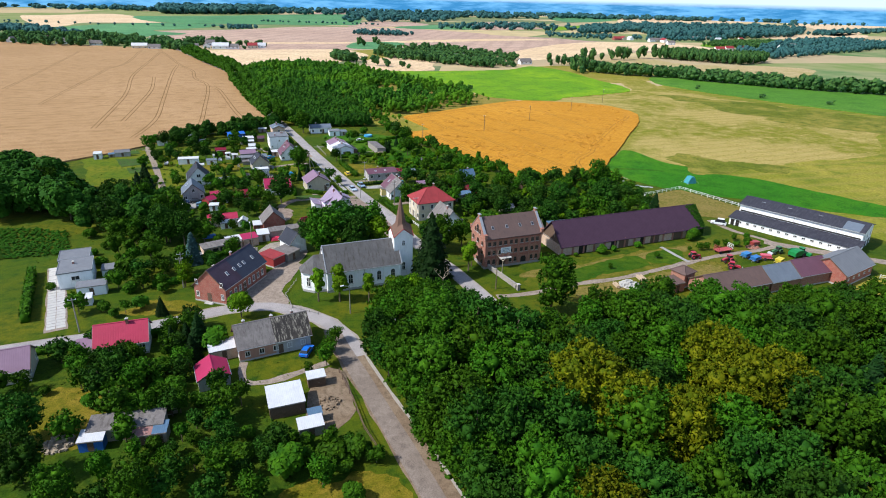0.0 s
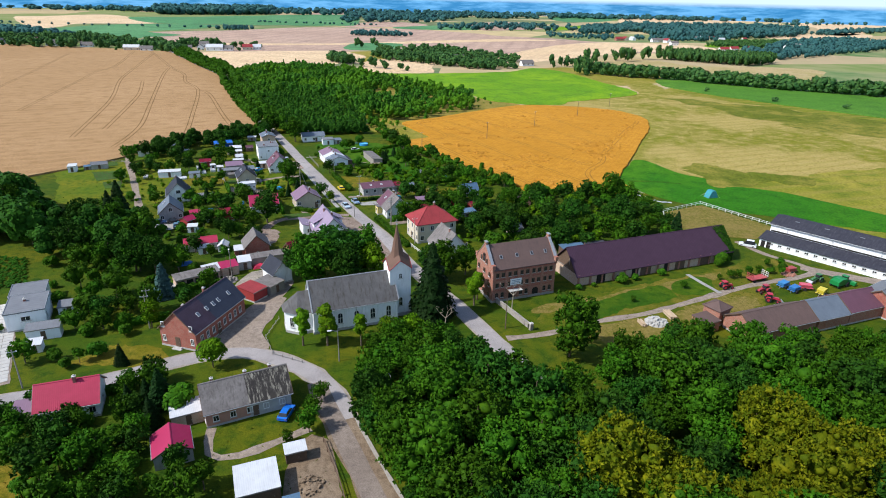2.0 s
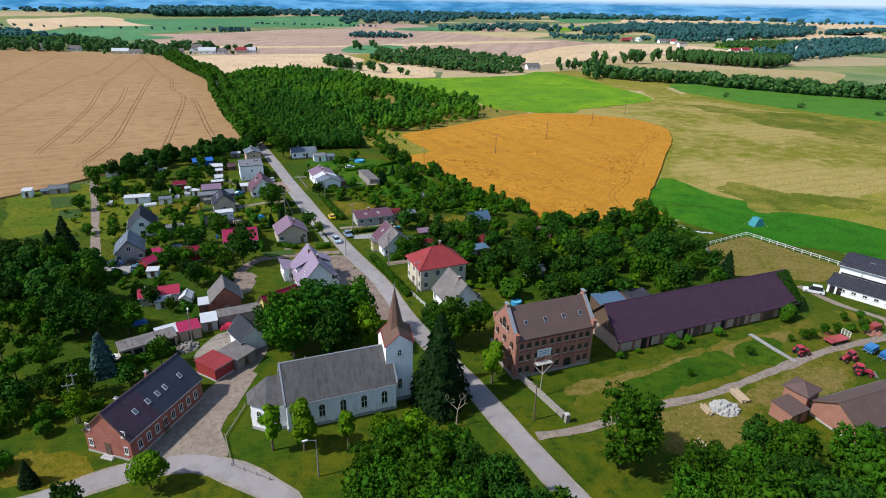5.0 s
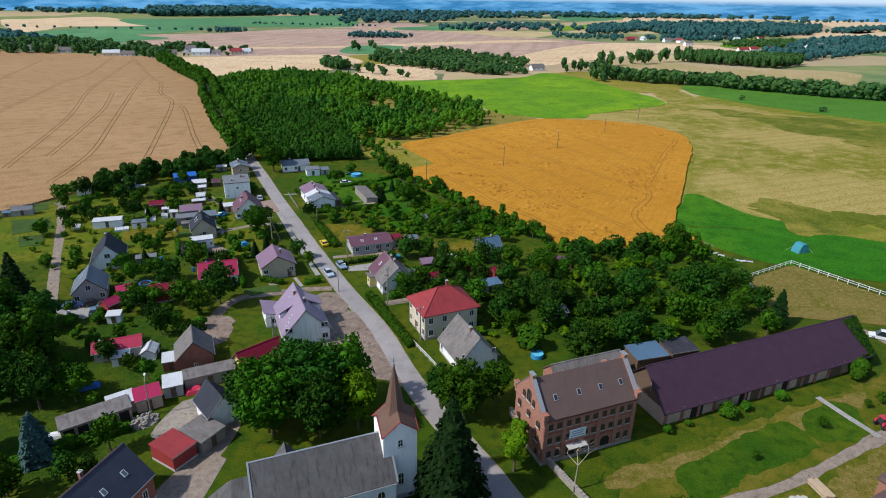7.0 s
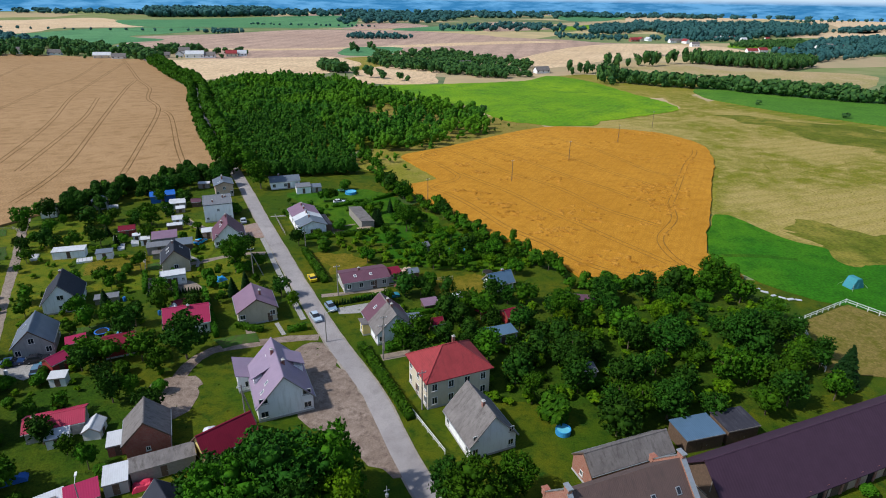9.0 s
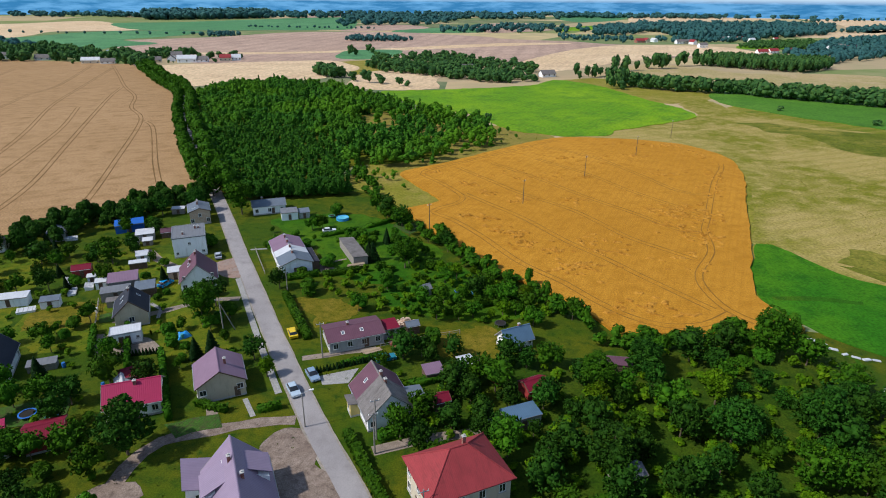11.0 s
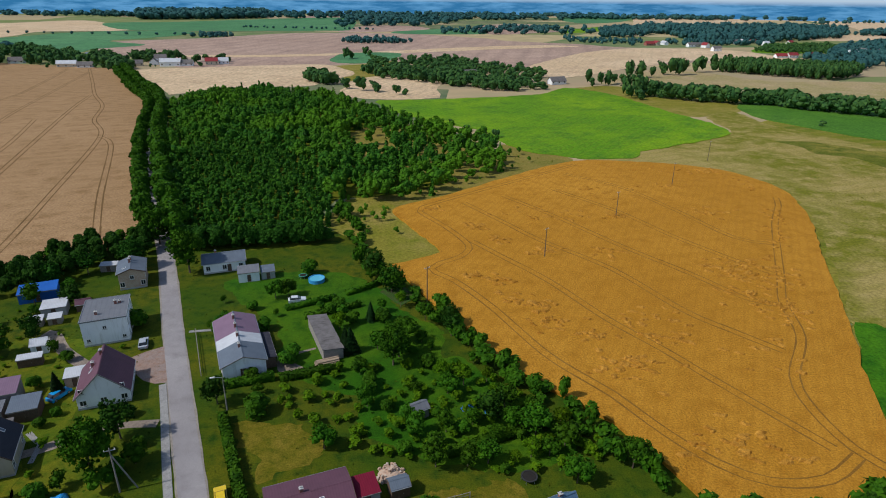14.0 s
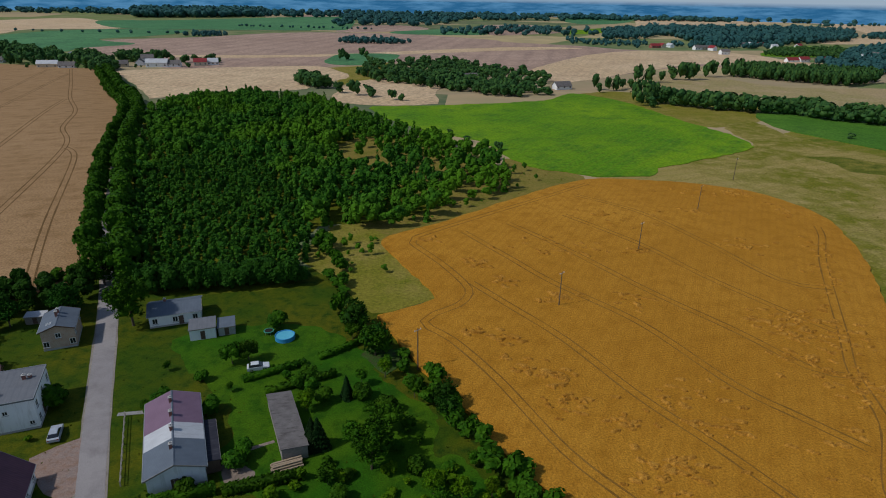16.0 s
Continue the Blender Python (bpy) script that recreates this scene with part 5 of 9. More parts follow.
house("barn", "small red barn under a maroon roof", -63.4, 157.2, 24, 5.4, 5.0, 2.6, 0.9, "red_wall", "r_maroon", wins=(("S", 2, 1.1, 0.7, 0.6),), category="barn")
house("house", "white house under a pink red roof", -53.0, 166.4, 18, 8.8, 7.0, 2.9, 2.4, "white", "r_pink", wins=(("E", 2, 0.9), ("S", 3, 0.9)), chims=((0.5, -0.6, 0.9),))
house("stable", "long low shed under a crimson roof", -62.6, 132.8, 21, 8.4, 4.6, 2.3, 1.0, "grey_wall", "r_crimson", chims=((-2.8, -0.5, 0.8),), category="shed")
shed("white lean-to with a flat roof", -60.6, 129.5, 21, 3.2, 2.4, 1.9, "white", "r_white")
shed("faded pink roofed garage", -72.6, 150.6, 60, 3.4, 3.4, 2.3, "red_wall", "r_pink", 0.9, "gable")
shed("small white caravan-like hut", -69.5, 145.8, 10, 2.8, 2.0, 1.9, "white", "r_white")
house("house", "small brick house under a grey gable roof", -46.1, 129.5, 112, 6.4, 6.4, 3.3, 3.1, "brick", "r_grey", wins=(("W", 1, 1.0, 0.7, 0.8), ("N", 1, 1.0)))
shed("white lean-to beside the brick house", -50.2, 128.0, 20, 3.0, 3.2, 2.1, "brick", "r_white")
shed("long shed with a grey fibre cement roof", -41.2, 123.2, 24, 9.0, 2.8, 2.4, "plank_grey", "r_grey")
shed("white box-shaped flat-roofed garage", -46.8, 120.0, 22, 3.2, 3.8, 2.3, "grey_wall", "r_white")
house("house", "low house under a maroon gable roof with yellow gable", -33.0, 127.6, 42, 8.4, 5.2, 2.6, 2.5, "yellow", "r_maroon")
house("house", "white cottage under a dark gable roof", -36.4, 112.6, 130, 6.0, 5.0, 3.2, 2.6, "white", "r_dark", wins=(("E", 1, 1.2, 0.8, 0.9),))
house("garage", "dark red garage under a faded red roof", -40.1, 102.8, 58, 4.2, 5.4, 2.6, 0.3, "red_wall", "r_red", "mono", 0.15, category="garage")
shed("grey shed joined to the red garage", -36.9, 106.6, 58, 4.6, 5.2, 2.4, "plank_grey", "r_grey")
row = house("garage_row", "row of open brick garages under a grey felt roof", -56.2, 110.8, 35, 10.5, 3.4, 2.4, 0.3, "brick_pale", "r_grey", "mono", 0.2, plinth=False, category="garage")
for i in range(5):
    part("opening", Geo().box(-4.1 + i * 2.05, -1.7, 0.05, 1.55, 0.12, 1.9), M["hollow"], row)
shed("white roofed shed beside the garages", -53.6, 114.6, 35, 4.2, 3.4, 2.3, "brick_pale", "r_white")
shed("pink roofed shed beside the garages", -49.8, 116.3, 30, 4.2, 3.8, 2.4, "brick_pale", "r_pink")
sc = house("school_house", "long red brick village house under a dark tile roof", -46.4, 88.0, 72, 17.0, 8.6, 4.2, 4.1, "brick", "r_school", over=0.25, spans=((0, 0.4, "r_school"), (0.4, 1.0, "r_bluedark")),
      wins=(("S", 8, 1.3, 0.9, 1.6), ("W", 2, 4.5, 0.8, 1.2), ("W", 2, 1.3, 0.8, 1.4)), chims=((2.6, 1.4, 1.4), (-4.0, 1.6, 0.7)), doors=(("W", 0.2, 1.1, 2.4), ("S", -1.0, 1.2, 2.4)), lights=((-4.6, 0.55, -1), (-1.8, 0.55, -1), (0.4, 0.55, -1), (2.2, 0.55, -1), (5.8, 0.55, -1)))
part("cornice", Geo().box(0, -4.36, 3.85, 17.2, 0.14, 0.28), M["brick_old"], sc)
part("steps", Geo().box(-8.9, 0.2, 0, 1.0, 2.2, 0.18).box(-8.75, 0.2, 0.18, 0.6, 1.8, 0.16), M["concrete"], sc)
op = house("cottage", "old pink and grey cottage, roof half grey and half mossy black", -30.3, 61.3, 25, 14.2, 7.4, 3.1, 3.3, "pink_wall", "r_grey", spans=((0, 0.5, "r_grey"), (0.5, 1.0, "r_moss")),
      wins=(("S", 5, 1.0, 1.0, 1.2), ("W", 2, 1.0)), chims=((-5.2, 0.6, 0.9), (4.6, 0.6, 1.0), (0.3, 0.4, 0.8)), doors=(("S", 1.0),))
part("render", Geo().box(3.55, -3.72, 0.4, 7.05, 0.06, 2.6), M["grey_wall"], op, "grey rendered half of the wall")
part("gable_boards", Geo().along_x([(-3.6, 3.15), (3.6, 3.15), (0, 6.4)], 7.1, 7.16), M["r_maroon"], op, "maroon sheet over the gable")
shed("lean-to with a white roof", -39.2, 57.6, 25, 5.4, 3.8, 2.3, "brick_pale", "r_white")
shed("grey shed under a red sheet roof", -38.4, 48.8, 115, 5.6, 5.6, 2.4, "grey_wall", "r_pink", 1.5, "gable")
house("house", "white house under a crimson tile roof", -60.0, 60.4, 18, 9.4, 7.2, 2.9, 2.9, "white", "r_crimson", wins=(("E", 1, 0.9), ("S", 2, 0.9)), chims=((1.2, -0.4, 1.2),))
shed("mauve roofed porch beside the crimson house", -66.3, 57.6, 18, 3.2, 3.4, 2.4, "cream", "r_mauve")
house("house", "beige house under a mauve gable roof", -78.0, 50.2, 22, 10.0, 7.4, 2.8, 2.6, "cream", "r_mauve", wins=(("S", 3, 0.9), ("E", 2, 0.9)))
house("house", "white house with a flat grey roof", -85.6, 91.2, 114, 9.0, 7.4, 4.2, 0, "white", "r_felt", "flat", wins=(("W", 1, 2.2, 1.8, 1.1), ("S", 2, 2.0)), chims=((1.0, 0.5, 0.6),))
house("house_annex", "lower flat-roofed wing of the white house", -90.4, 99.6, 114, 7.0, 7.0, 3.4, 0, "white", "r_felt", "flat")
shed("white terrace with a grey flat roof", -78.6, 84.4, 20, 6.2, 2.8, 2.5, "white", "r_felt")
shed("low white garden lean-to", -79.2, 95.4, 20, 4.4, 3.0, 2.0, "white", "r_felt")
shed("small white garden shed", -77.4, 79.0, 20, 2.6, 2.4, 1.8, "white", "r_white")
shed("shed with a white sheet roof and open front", -23.2, 41.1, 20, 6.0, 5.8, 2.5, "plank", "r_white", 0.4, doors=(("S", 1.5, 1.6, 1.9),))
shed("small hut with a corrugated lean-to roof", -19.0, 47.9, 20, 3.2, 2.0, 2.0, "plank", "r_white")
shed("low shack with a white roof", -17.6, 34.4, 20, 4.0, 2.6, 1.9, "plank_grey", "r_white")
shed("tiny teal roofed shack", -17.4, 37.4, 20, 2.2, 1.5, 1.7, "plank", "r_steel")
shed("long low shack with a patched grey roof", -47.4, 34.2, 11, 11.4, 3.4, 2.4, "plank_grey", "r_grey", 0.5)
shed("low lean-to with a stained white roof and blue boards", -51.6, 31.0, 11, 3.6, 2.6, 2.0, "r_blue", "r_white", 0.3)
shed("low lean-to with a faded pink roof", -44.2, 32.4, 11, 2.8, 2.4, 1.9, "plank_grey", "r_rust", 0.3)
shed("low lean-to with a blue sheet roof", -41.6, 33.0, 11, 2.0, 2.6, 2.0, "plank_grey", "r_steel", 0.3)
shed("small blue grey shed", -43.0, 39.8, 20, 2.4, 2.0, 1.8, "plank_grey", "r_slate")
# garden huts of the allotments
for lab, x, y, rot, L, W, h, wl, rf, kd in (
        ("long white allotment hut", -99.5, 205.4, 15, 8.0, 3.0, 2.2, "white", "r_white", "mono"), ("pale blue allotment hut", -89.6, 204.6, 18, 4.0, 2.4, 1.9, "white", "r_slate", "mono"),
        ("dark red allotment hut", -91.0, 221.6, 20, 4.4, 3.2, 2.2, "red_wall", "r_maroon", "gable"), ("white roofed allotment hut", -78.6, 226.0, 20, 4.2, 1.6, 1.8, "plank", "r_white", "mono"),
        ("small white allotment hut", -82.6, 214.2, 20, 2.4, 2.0, 1.9, "white", "r_white", "mono"), ("small white allotment hut", -86.8, 218.0, 20, 2.0, 1.6, 1.5, "white", "r_white", "mono"),
        ("pale hut with white roof", -79.6, 231.2, 20, 3.0, 3.0, 2.0, "white", "r_white", "gable"), ("grey gabled summer hut", -112.0, 247.6, 112, 5.4, 4.6, 2.6, "grey_wall", "r_slate", "gable"),
        ("dark gabled summer hut", -124.0, 239.0, 112, 5.0, 4.4, 2.5, "white", "r_dark", "gable"), ("flat grey slab roof hut", -76.5, 178.6, 20, 5.0, 2.0, 1.4, "plank_grey", "r_felt", "mono"),
        ("white boarded garden hut", -140.4, 211.4, 20, 3.0, 3.6, 2.4, "white", "r_white", "mono"), ("long grey garden greenhouse", -132.0, 216.0, 20, 6.0, 2.4, 2.0, "grey_wall", "r_felt", "gable"),
        ("teal roofed rain hut", -136.0, 214.2, 20, 2.4, 1.6, 1.4, "plank_grey", "r_steel", "mono"), ("low grey garden shed", -73.0, 205.2, 20, 7.0, 1.6, 1.6, "plank_grey", "r_grey", "mono"),
        ("white roofed hut by the field", -84.6, 270.5, 10, 4.0, 2.0, 1.8, "plank_grey", "r_white", "mono"), ("brown roofed garden hut", -80.0, 248.9, 20, 3.0, 2.0, 1.8, "plank", "r_purple", "gable"),
        ("white greenhouse of plastic film", -56.0, 131.8, 100, 3.4, 2.6, 1.6, "white", "r_white", "gable"), ("small plastic film greenhouse", -57.8, 171.8, 120, 3.2, 2.4, 1.5, "white", "r_white", "gable"),
        ("low hut with maroon roof", -57.4, 173.8, 30, 3.4, 3.0, 2.0, "red_wall", "r_maroon", "mono"), ("pink roofed garden shed", -72.8, 158.2, 30, 3.6, 3.0, 2.0, "red_wall", "r_pink", "mono")):
    shed(lab, x, y, rot, L, W, h, wl, rf, 0.8 if kd == "gable" else 0.25, kd, "allotment_hut")

# ---------------------------------------------------------------- church
def church():
    root = thing("church", "whitewashed village church with a stained slate roof and brown shingled spire", "church", -15.1, 92.7, 0, 19.5)
    FOOT.append((-12, 93.8, 19.5, 34, 10))
    L, W, h, rise = 18.8, 8.8, 5.7, 4.9
    part("wall", Geo().along_x([(-W / 2, 0), (W / 2, 0), (W / 2, h), (0, h + rise), (-W / 2, h)], -L / 2, L / 2), M["white"], root)
    part("plinth", Geo().box(0, 0, 0, L + 0.2, W + 0.2, 0.6), M["grey_wall"], root)
    part("roof", Geo().along_x(gable_outline(W, h + 0.05, rise, 0.4, 0.18), -L / 2 - 0.05, L / 2 + 0.05), M["r_church"], root)
    for e in (-1, 1):  # raised verges
        part("verge", Geo().along_x([(-W / 2 - 0.45, h - 0.4), (-W / 2 - 0.45, h - 0.1), (0, h + rise + 0.42), (W / 2 + 0.45, h - 0.1), (W / 2 + 0.45, h - 0.4), (0, h + rise + 0.1)], e * (L / 2 + 0.15) - 0.12, e * (L / 2 + 0.15) + 0.12), M["steel"], root)
    part("ridge_cap", Geo().rod((-L / 2, 0, h + rise + 0.2), (L / 2, 0, h + rise + 0.2), 0.13), M["steel"], root)
    for s in (-1, 1):
        part("gutter", Geo().rod((-L / 2, s * (W / 2 + 0.5), h - 0.35), (L / 2, s * (W / 2 + 0.5), h - 0.35), 0.09), M["steel"], root)
        part("cornice", Geo().box(0, s * (W / 2 + 0.08), h - 0.65, L, 0.16, 0.3), M["white"], root)
        for i in range(6):
            part("pilaster", Geo().box(-L / 2 + 0.35 + i * (L - 0.7) / 5, s * (W / 2 + 0.09), 0.6, 0.55, 0.18, h - 1.2), M["white"], root)
        for i in range(5):
            x = -L / 2 + 0.35 + (i + 0.5) * (L - 0.7) / 5
            part("window_niche", Geo().along_y([(x - 0.95, 1.0), (x + 0.95, 1.0), (x + 0.95, 3.9)] + [(x + 0.95 * math.cos(a), 3.9 + 0.95 * math.sin(a)) for a in [math.pi * k / 8 for k in range(1, 8)]] + [(x - 0.95, 3.9)], s * (W / 2 + 0.02) - 0.03, s * (W / 2 + 0.02) + 0.03), M["white"], root)
            window(root, x, s * (W / 2 + 0.06), 1.7, 90 * s, 1.15, 2.6, True)
        part("downpipe", Geo().rod((-0.1, s * (W / 2 + 0.22), 0.2), (-0.1, s * (W / 2 + 0.3), h - 0.3), 0.07), M["steel"], root)
    # apse: five sides of an octagon-like plan
    ap = [(-L / 2, -3.4), (-L / 2, 3.4), (-L / 2 - 3.0, 3.4), (-L / 2 - 5.4, 1.45), (-L / 2 - 5.4, -1.45), (-L / 2 - 3.0, -3.4)]
    ah = 5.2
    part("apse_wall", Geo().prism(ap[::-1][::-1], 0, ah), M["white"], root)
    part("apse_plinth", Geo().prism([(x - (0.1 if x < -L / 2 - 1 else 0), y * 1.03) for x, y in ap], 0, 0.6), M["grey_wall"], root)
    eave = [(-L / 2, -3.8), (-L / 2, 3.8), (-L / 2 - 3.2, 3.8), (-L / 2 - 5.85, 1.65), (-L / 2 - 5.85, -1.65), (-L / 2 - 3.2, -3.8)]
    top1, top2 = (-L / 2, 0, ah + 3.5), (-L / 2 - 2.3, 0, ah + 3.5)
    vs = [(x, y, ah - 0.1) for x, y in eave] + [top1, top2]
    part("apse_roof", Geo().add(vs, [(1, 2, 7, 6), (2, 3, 7), (3, 4, 7), (4, 5, 7), (5, 0, 6, 7), (0, 1, 6), (5, 4, 3, 2, 1, 0)]), M["r_church"], root)
    part("apse_cornice", Geo().prism([(x - (0.12 if x < -L / 2 - 1 else 0), y * 1.035) for x, y in ap], ah - 0.5, ah - 0.15), M["white"], root)
    for x, y, f in ((-L / 2 - 1.5, -3.4, -90), (-L / 2 - 4.25, -2.45, -129), (-L / 2 - 5.4, 0, 180), (-L / 2 - 4.25, 2.45, 129), (-L / 2 - 1.5, 3.4, 90)):
        window(root, x, y, 1.6, f, 1.0, 2.4, True)
    # sacristy on the far side
    part("sacristy", Geo().along_y([(-6.2, 0), (-2.2, 0), (-2.2, 3.4), (-4.2, 6.0), (-6.2, 3.4)], 4.0, 7.6), M["white"], root)
    part("sacristy_roof", Geo().along_y([(-6.6, 2.95), (-4.2, 6.1), (-1.8, 2.95), (-1.8, 3.15), (-4.2, 6.35), (-6.6, 3.15)], 2.0, 7.9), M["r_church"], root)
    # tower
    tx, tw, th, gh = L / 2 + 1.3, 4.9, 11.7, 2.0
    tower = part("tower", Geo().box(tx, 0, 0, tw, tw, th), M["white"], root)
    part("tower_plinth", Geo().box(tx, 0, 0, tw + 0.24, tw + 0.24, 0.8), M["grey_wall"], tower)
    # four gables and a folded roof that runs up into the eight-sided spire
    ring = [(-1, -1), (1, -1), (1, 1), (-1, 1)]
    a = tw / 2
    low = [(tx + a * u, a * v, th) for u, v in ring]
    tops = [(tx + a * (u + p) / 2, a * (v + q) / 2, th + gh) for (u, v), (p, q) in zip(ring, ring[1:] + ring[:1])]
    part("gable_wall", Geo().add(low + tops + [(tx, 0, th + gh)], [(i, (i + 1) % 4, 4 + i) for i in range(4)] + [(i, 4 + i, 8, 4 + (i - 1) % 4) for i in range(4)]), M["white"], tower)
    a = tw / 2 + 0.2
    low = [(tx + a * u, a * v, th - 0.02) for u, v in ring]
    tops = [(tx + a * (u + p) / 2, a * (v + q) / 2, th + gh + 0.12) for (u, v), (p, q) in zip(ring, ring[1:] + ring[:1])]
    apex = (tx, 0, th + 4.2)
    under = [(x, y, z - 0.14) for x, y, z in low + tops]
    k = 9
    part("tower_roof", Geo().add(low + tops + [apex] + under, [(i, 4 + i, 8) for i in range(4)] + [(4 + (i - 1) % 4, i, 8) for i in range(4)]
         + [(i, k + i, k + 4 + i, 4 + i) for i in range(4)] + [(4 + (i - 1) % 4, k + 4 + (i - 1) % 4, k + i, i) for i in range(4)]), M["spire"], tower)
    verge = Geo()
    for i in range(4):
        verge.rod(low[i], tops[i], 0.09).rod(tops[i], low[(i + 1) % 4], 0.09)
    part("verge_board", verge, M["r_red"], tower)
    part("spire", Geo().cyl(tx, 0, th + 1.5, th + 3.4, 1.95, 1.35, 8).cyl(tx, 0, th + 3.4, th + 9.7, 1.35, 0.08, 8), M["spire"], tower, "brown shingled octagonal spire")
    part("spire_cross", Geo().cyl(tx, 0, th + 9.6, th + 11.0, 0.05, 0.04, 6).box(tx, 0, th + 10.4, 0.6, 0.06, 0.07).cyl(tx, 0, th + 9.65, th + 9.95, 0.18, 0.18, 8), M["steel"], tower)
    for x, y, f in ((tx, -tw / 2, -90), (tx, tw / 2, 90), (tx + tw / 2, 0, 0)):
        window(tower, x, y, 9.4, f, 0.8, 1.3, True)
        part("blind_arch", Geo().box(0, -0.02, 0, 1.5, 0.06, 3.0), M["white"], tower, m=pose(x, y, 2.2, 0, 0, f + 90))
        window(tower, x + 0.05 * math.cos(radians(f)), y + 0.05 * math.sin(radians(f)), 2.6, f, 0.9, 2.2, True)
    # lower shoulder of the nave roof beside the tower
    return root


church()

# ---------------------------------------------------------------- mill
def mill():
    root = thing("brick_mill", "three-storey old brick mill with parapet gables and brown tile roof", "mill", 23.8, 107.2, 0, 19.5)
    FOOT.append((23.8, 107.2, 19.5, 18, 10))
    L, W, h, rise = 17.0, 9.0, 8.6, 4.6
    part("wall", Geo().along_x([(-W / 2, 0), (W / 2, 0), (W / 2, h), (0, h + rise), (-W / 2, h)], -L / 2, L / 2), M["brick_old"], root)
    part("plinth", Geo().box(0, 0, 0, L + 0.16, W + 0.16, 0.7), M["stone"], root)
    part("roof", Geo().along_x(gable_outline(W, h + 0.05, rise, 0.25, 0.18), -L / 2 + 0.2, L / 2 - 0.2), M["r_mill"], root)
    for e in (-1, 1):
        x = e * (L / 2 - 0.05)
        gp = part("parapet", Geo().along_x([(-W / 2 - 0.25, h - 0.5), (W / 2 + 0.25, h - 0.5), (W / 2 + 0.25, h + 0.35), (0.5, h + rise + 0.35), (0.5, h + rise + 1.0), (-0.5, h + rise + 1.0), (-0.5, h + rise + 0.35), (-W / 2 - 0.25, h + 0.35)], x - 0.26, x + 0.26), M["brick_old"], root)
        part("coping", Geo().along_x([(W / 2 + 0.35, h + 0.36), (W / 2 + 0.35, h + 0.52), (0.4, h + rise + 0.5), (0.4, h + rise + 0.36)], x - 0.36, x + 0.36).along_x([(-W / 2 - 0.35, h + 0.36), (-0.4, h + rise + 0.36), (-0.4, h + rise + 0.5), (-W / 2 - 0.35, h + 0.52)], x - 0.36, x + 0.36).box(x, 0, h + rise + 1.0, 0.7, 1.3, 0.16), M["steel"], gp, "pale sheet coping")
        for s in (-1, 1):
            part("corner_pier", Geo().box(x, s * (W / 2 + 0.05), h + 0.3, 0.75, 0.75, 0.9).box(x, s * (W / 2 + 0.05), h + 1.2, 0.9, 0.9, 0.15), M["brick_old"], gp)
    # piers and string courses on the long sides
    for s in (-1, 1):
        for i in range(6):
            part("pier", Geo().box(-L / 2 + 0.4 + i * (L - 0.8) / 5, s * (W / 2 + 0.08), 0.7, 0.7, 0.18, h - 1.3), M["brick_old"], root)
        for z in (3.1, 5.8, h - 0.6):
            part("string_course", Geo().box(0, s * (W / 2 + 0.07), z, L, 0.2, 0.22), M["brick"], root)
        for zi, z in enumerate((1.2, 3.9, 6.5)):
            for i in range(5):
                for d in (-0.75, 0.75):
                    x = -L / 2 + 0.4 + (i + 0.5) * (L - 0.8) / 5 + d
                    if s < 0 and zi == 0 and (i == 1 or i == 3):
                        continue
                    window(root, x, s * W / 2, z, 90 * s, 0.85, 1.15 if zi else 1.35, zi == 0, look_of="plank")
    for x in (-L / 2 + 0.4 + 1.5 * (L - 0.8) / 5, -L / 2 + 0.4 + 3.5 * (L - 0.8) / 5):
        part("doorway", Geo().along_y([(x - 0.8, 0.05), (x + 0.8, 0.05), (x + 0.8, 1.9), (x + 0.45, 2.45), (x - 0.45, 2.45), (x - 0.8, 1.9)], -W / 2 - 0.06, -W / 2 + 0.05), M["hollow"], root)
    part("canopy", Geo().box(-2.6, -W / 2 - 0.7, 2.9, 3.4, 1.3, 0.14), M["concrete"], root)
    sg = part("banner", Geo().box(-2.4, -W / 2 - 0.3, 4.2, 3.0, 0.05, 1.6), paint("banner_white", (0.72, 0.76, 0.80), 0.6), root, "white banner with unreadable lines")
    for z, bw, bh in ((5.3, 2.3, 0.16), (4.9, 2.0, 0.14), (4.5, 2.4, 0.12)):
        part("banner_bar", Geo().box(-2.4, -W / 2 - 0.335, z, bw, 0.02, bh), paint("banner_blue", (0.14, 0.26, 0.34), 0.6), sg)
    for y in (-3.0, 0, 3.0):
        for z in (1.2, 3.9, 6.5):
            window(root, -L / 2 - 0.22, y, z, 180, 0.8, 1.15, True, look_of="plank")
    window(root, -L / 2 - 0.32, 0, 9.3, 180, 1.2, 2.2, True, look_of="plank")
    for y in (-1.5, 1.5):
        window(root, -L / 2 - 0.32, y, 9.2, 180, 0.7, 1.3, True, look_of="plank")
    for x in (-5.6, -1.4, 2.6, 6.4):
        r = part("roof_window", Geo().box(0, 0, 0, 0.7, 1.0, 0.1), M["steel"], root, m=pose(x, -2.5, h + rise * (1 - 2.5 / 4.5) + 0.22, math.degrees(math.atan2(rise, W / 2)), 0, 0))
        part("pane", Geo().box(0, 0, 0.1, 0.5, 0.8, 0.015), M["glass"], r)
    return root


mill()
house("brick_store", "small brick store under a grey roof behind the mill", 29.6, 122.6, 19.5, 15.0, 5.0, 3.0, 2.2, "brick_old", "r_grey", over=0.15, wins=(("W", 1, 1.0, 0.8, 0.9),))
shed("shed with a blue grey sheet roof behind the mill", 43.6, 128.6, 14, 7.0, 4.8, 2.7, "plank", "r_steel")
shed("dark shed with a felt roof behind the barn", 50.8, 130.4, 14, 6.0, 4.6, 2.8, "plank", "r_tarfelt")

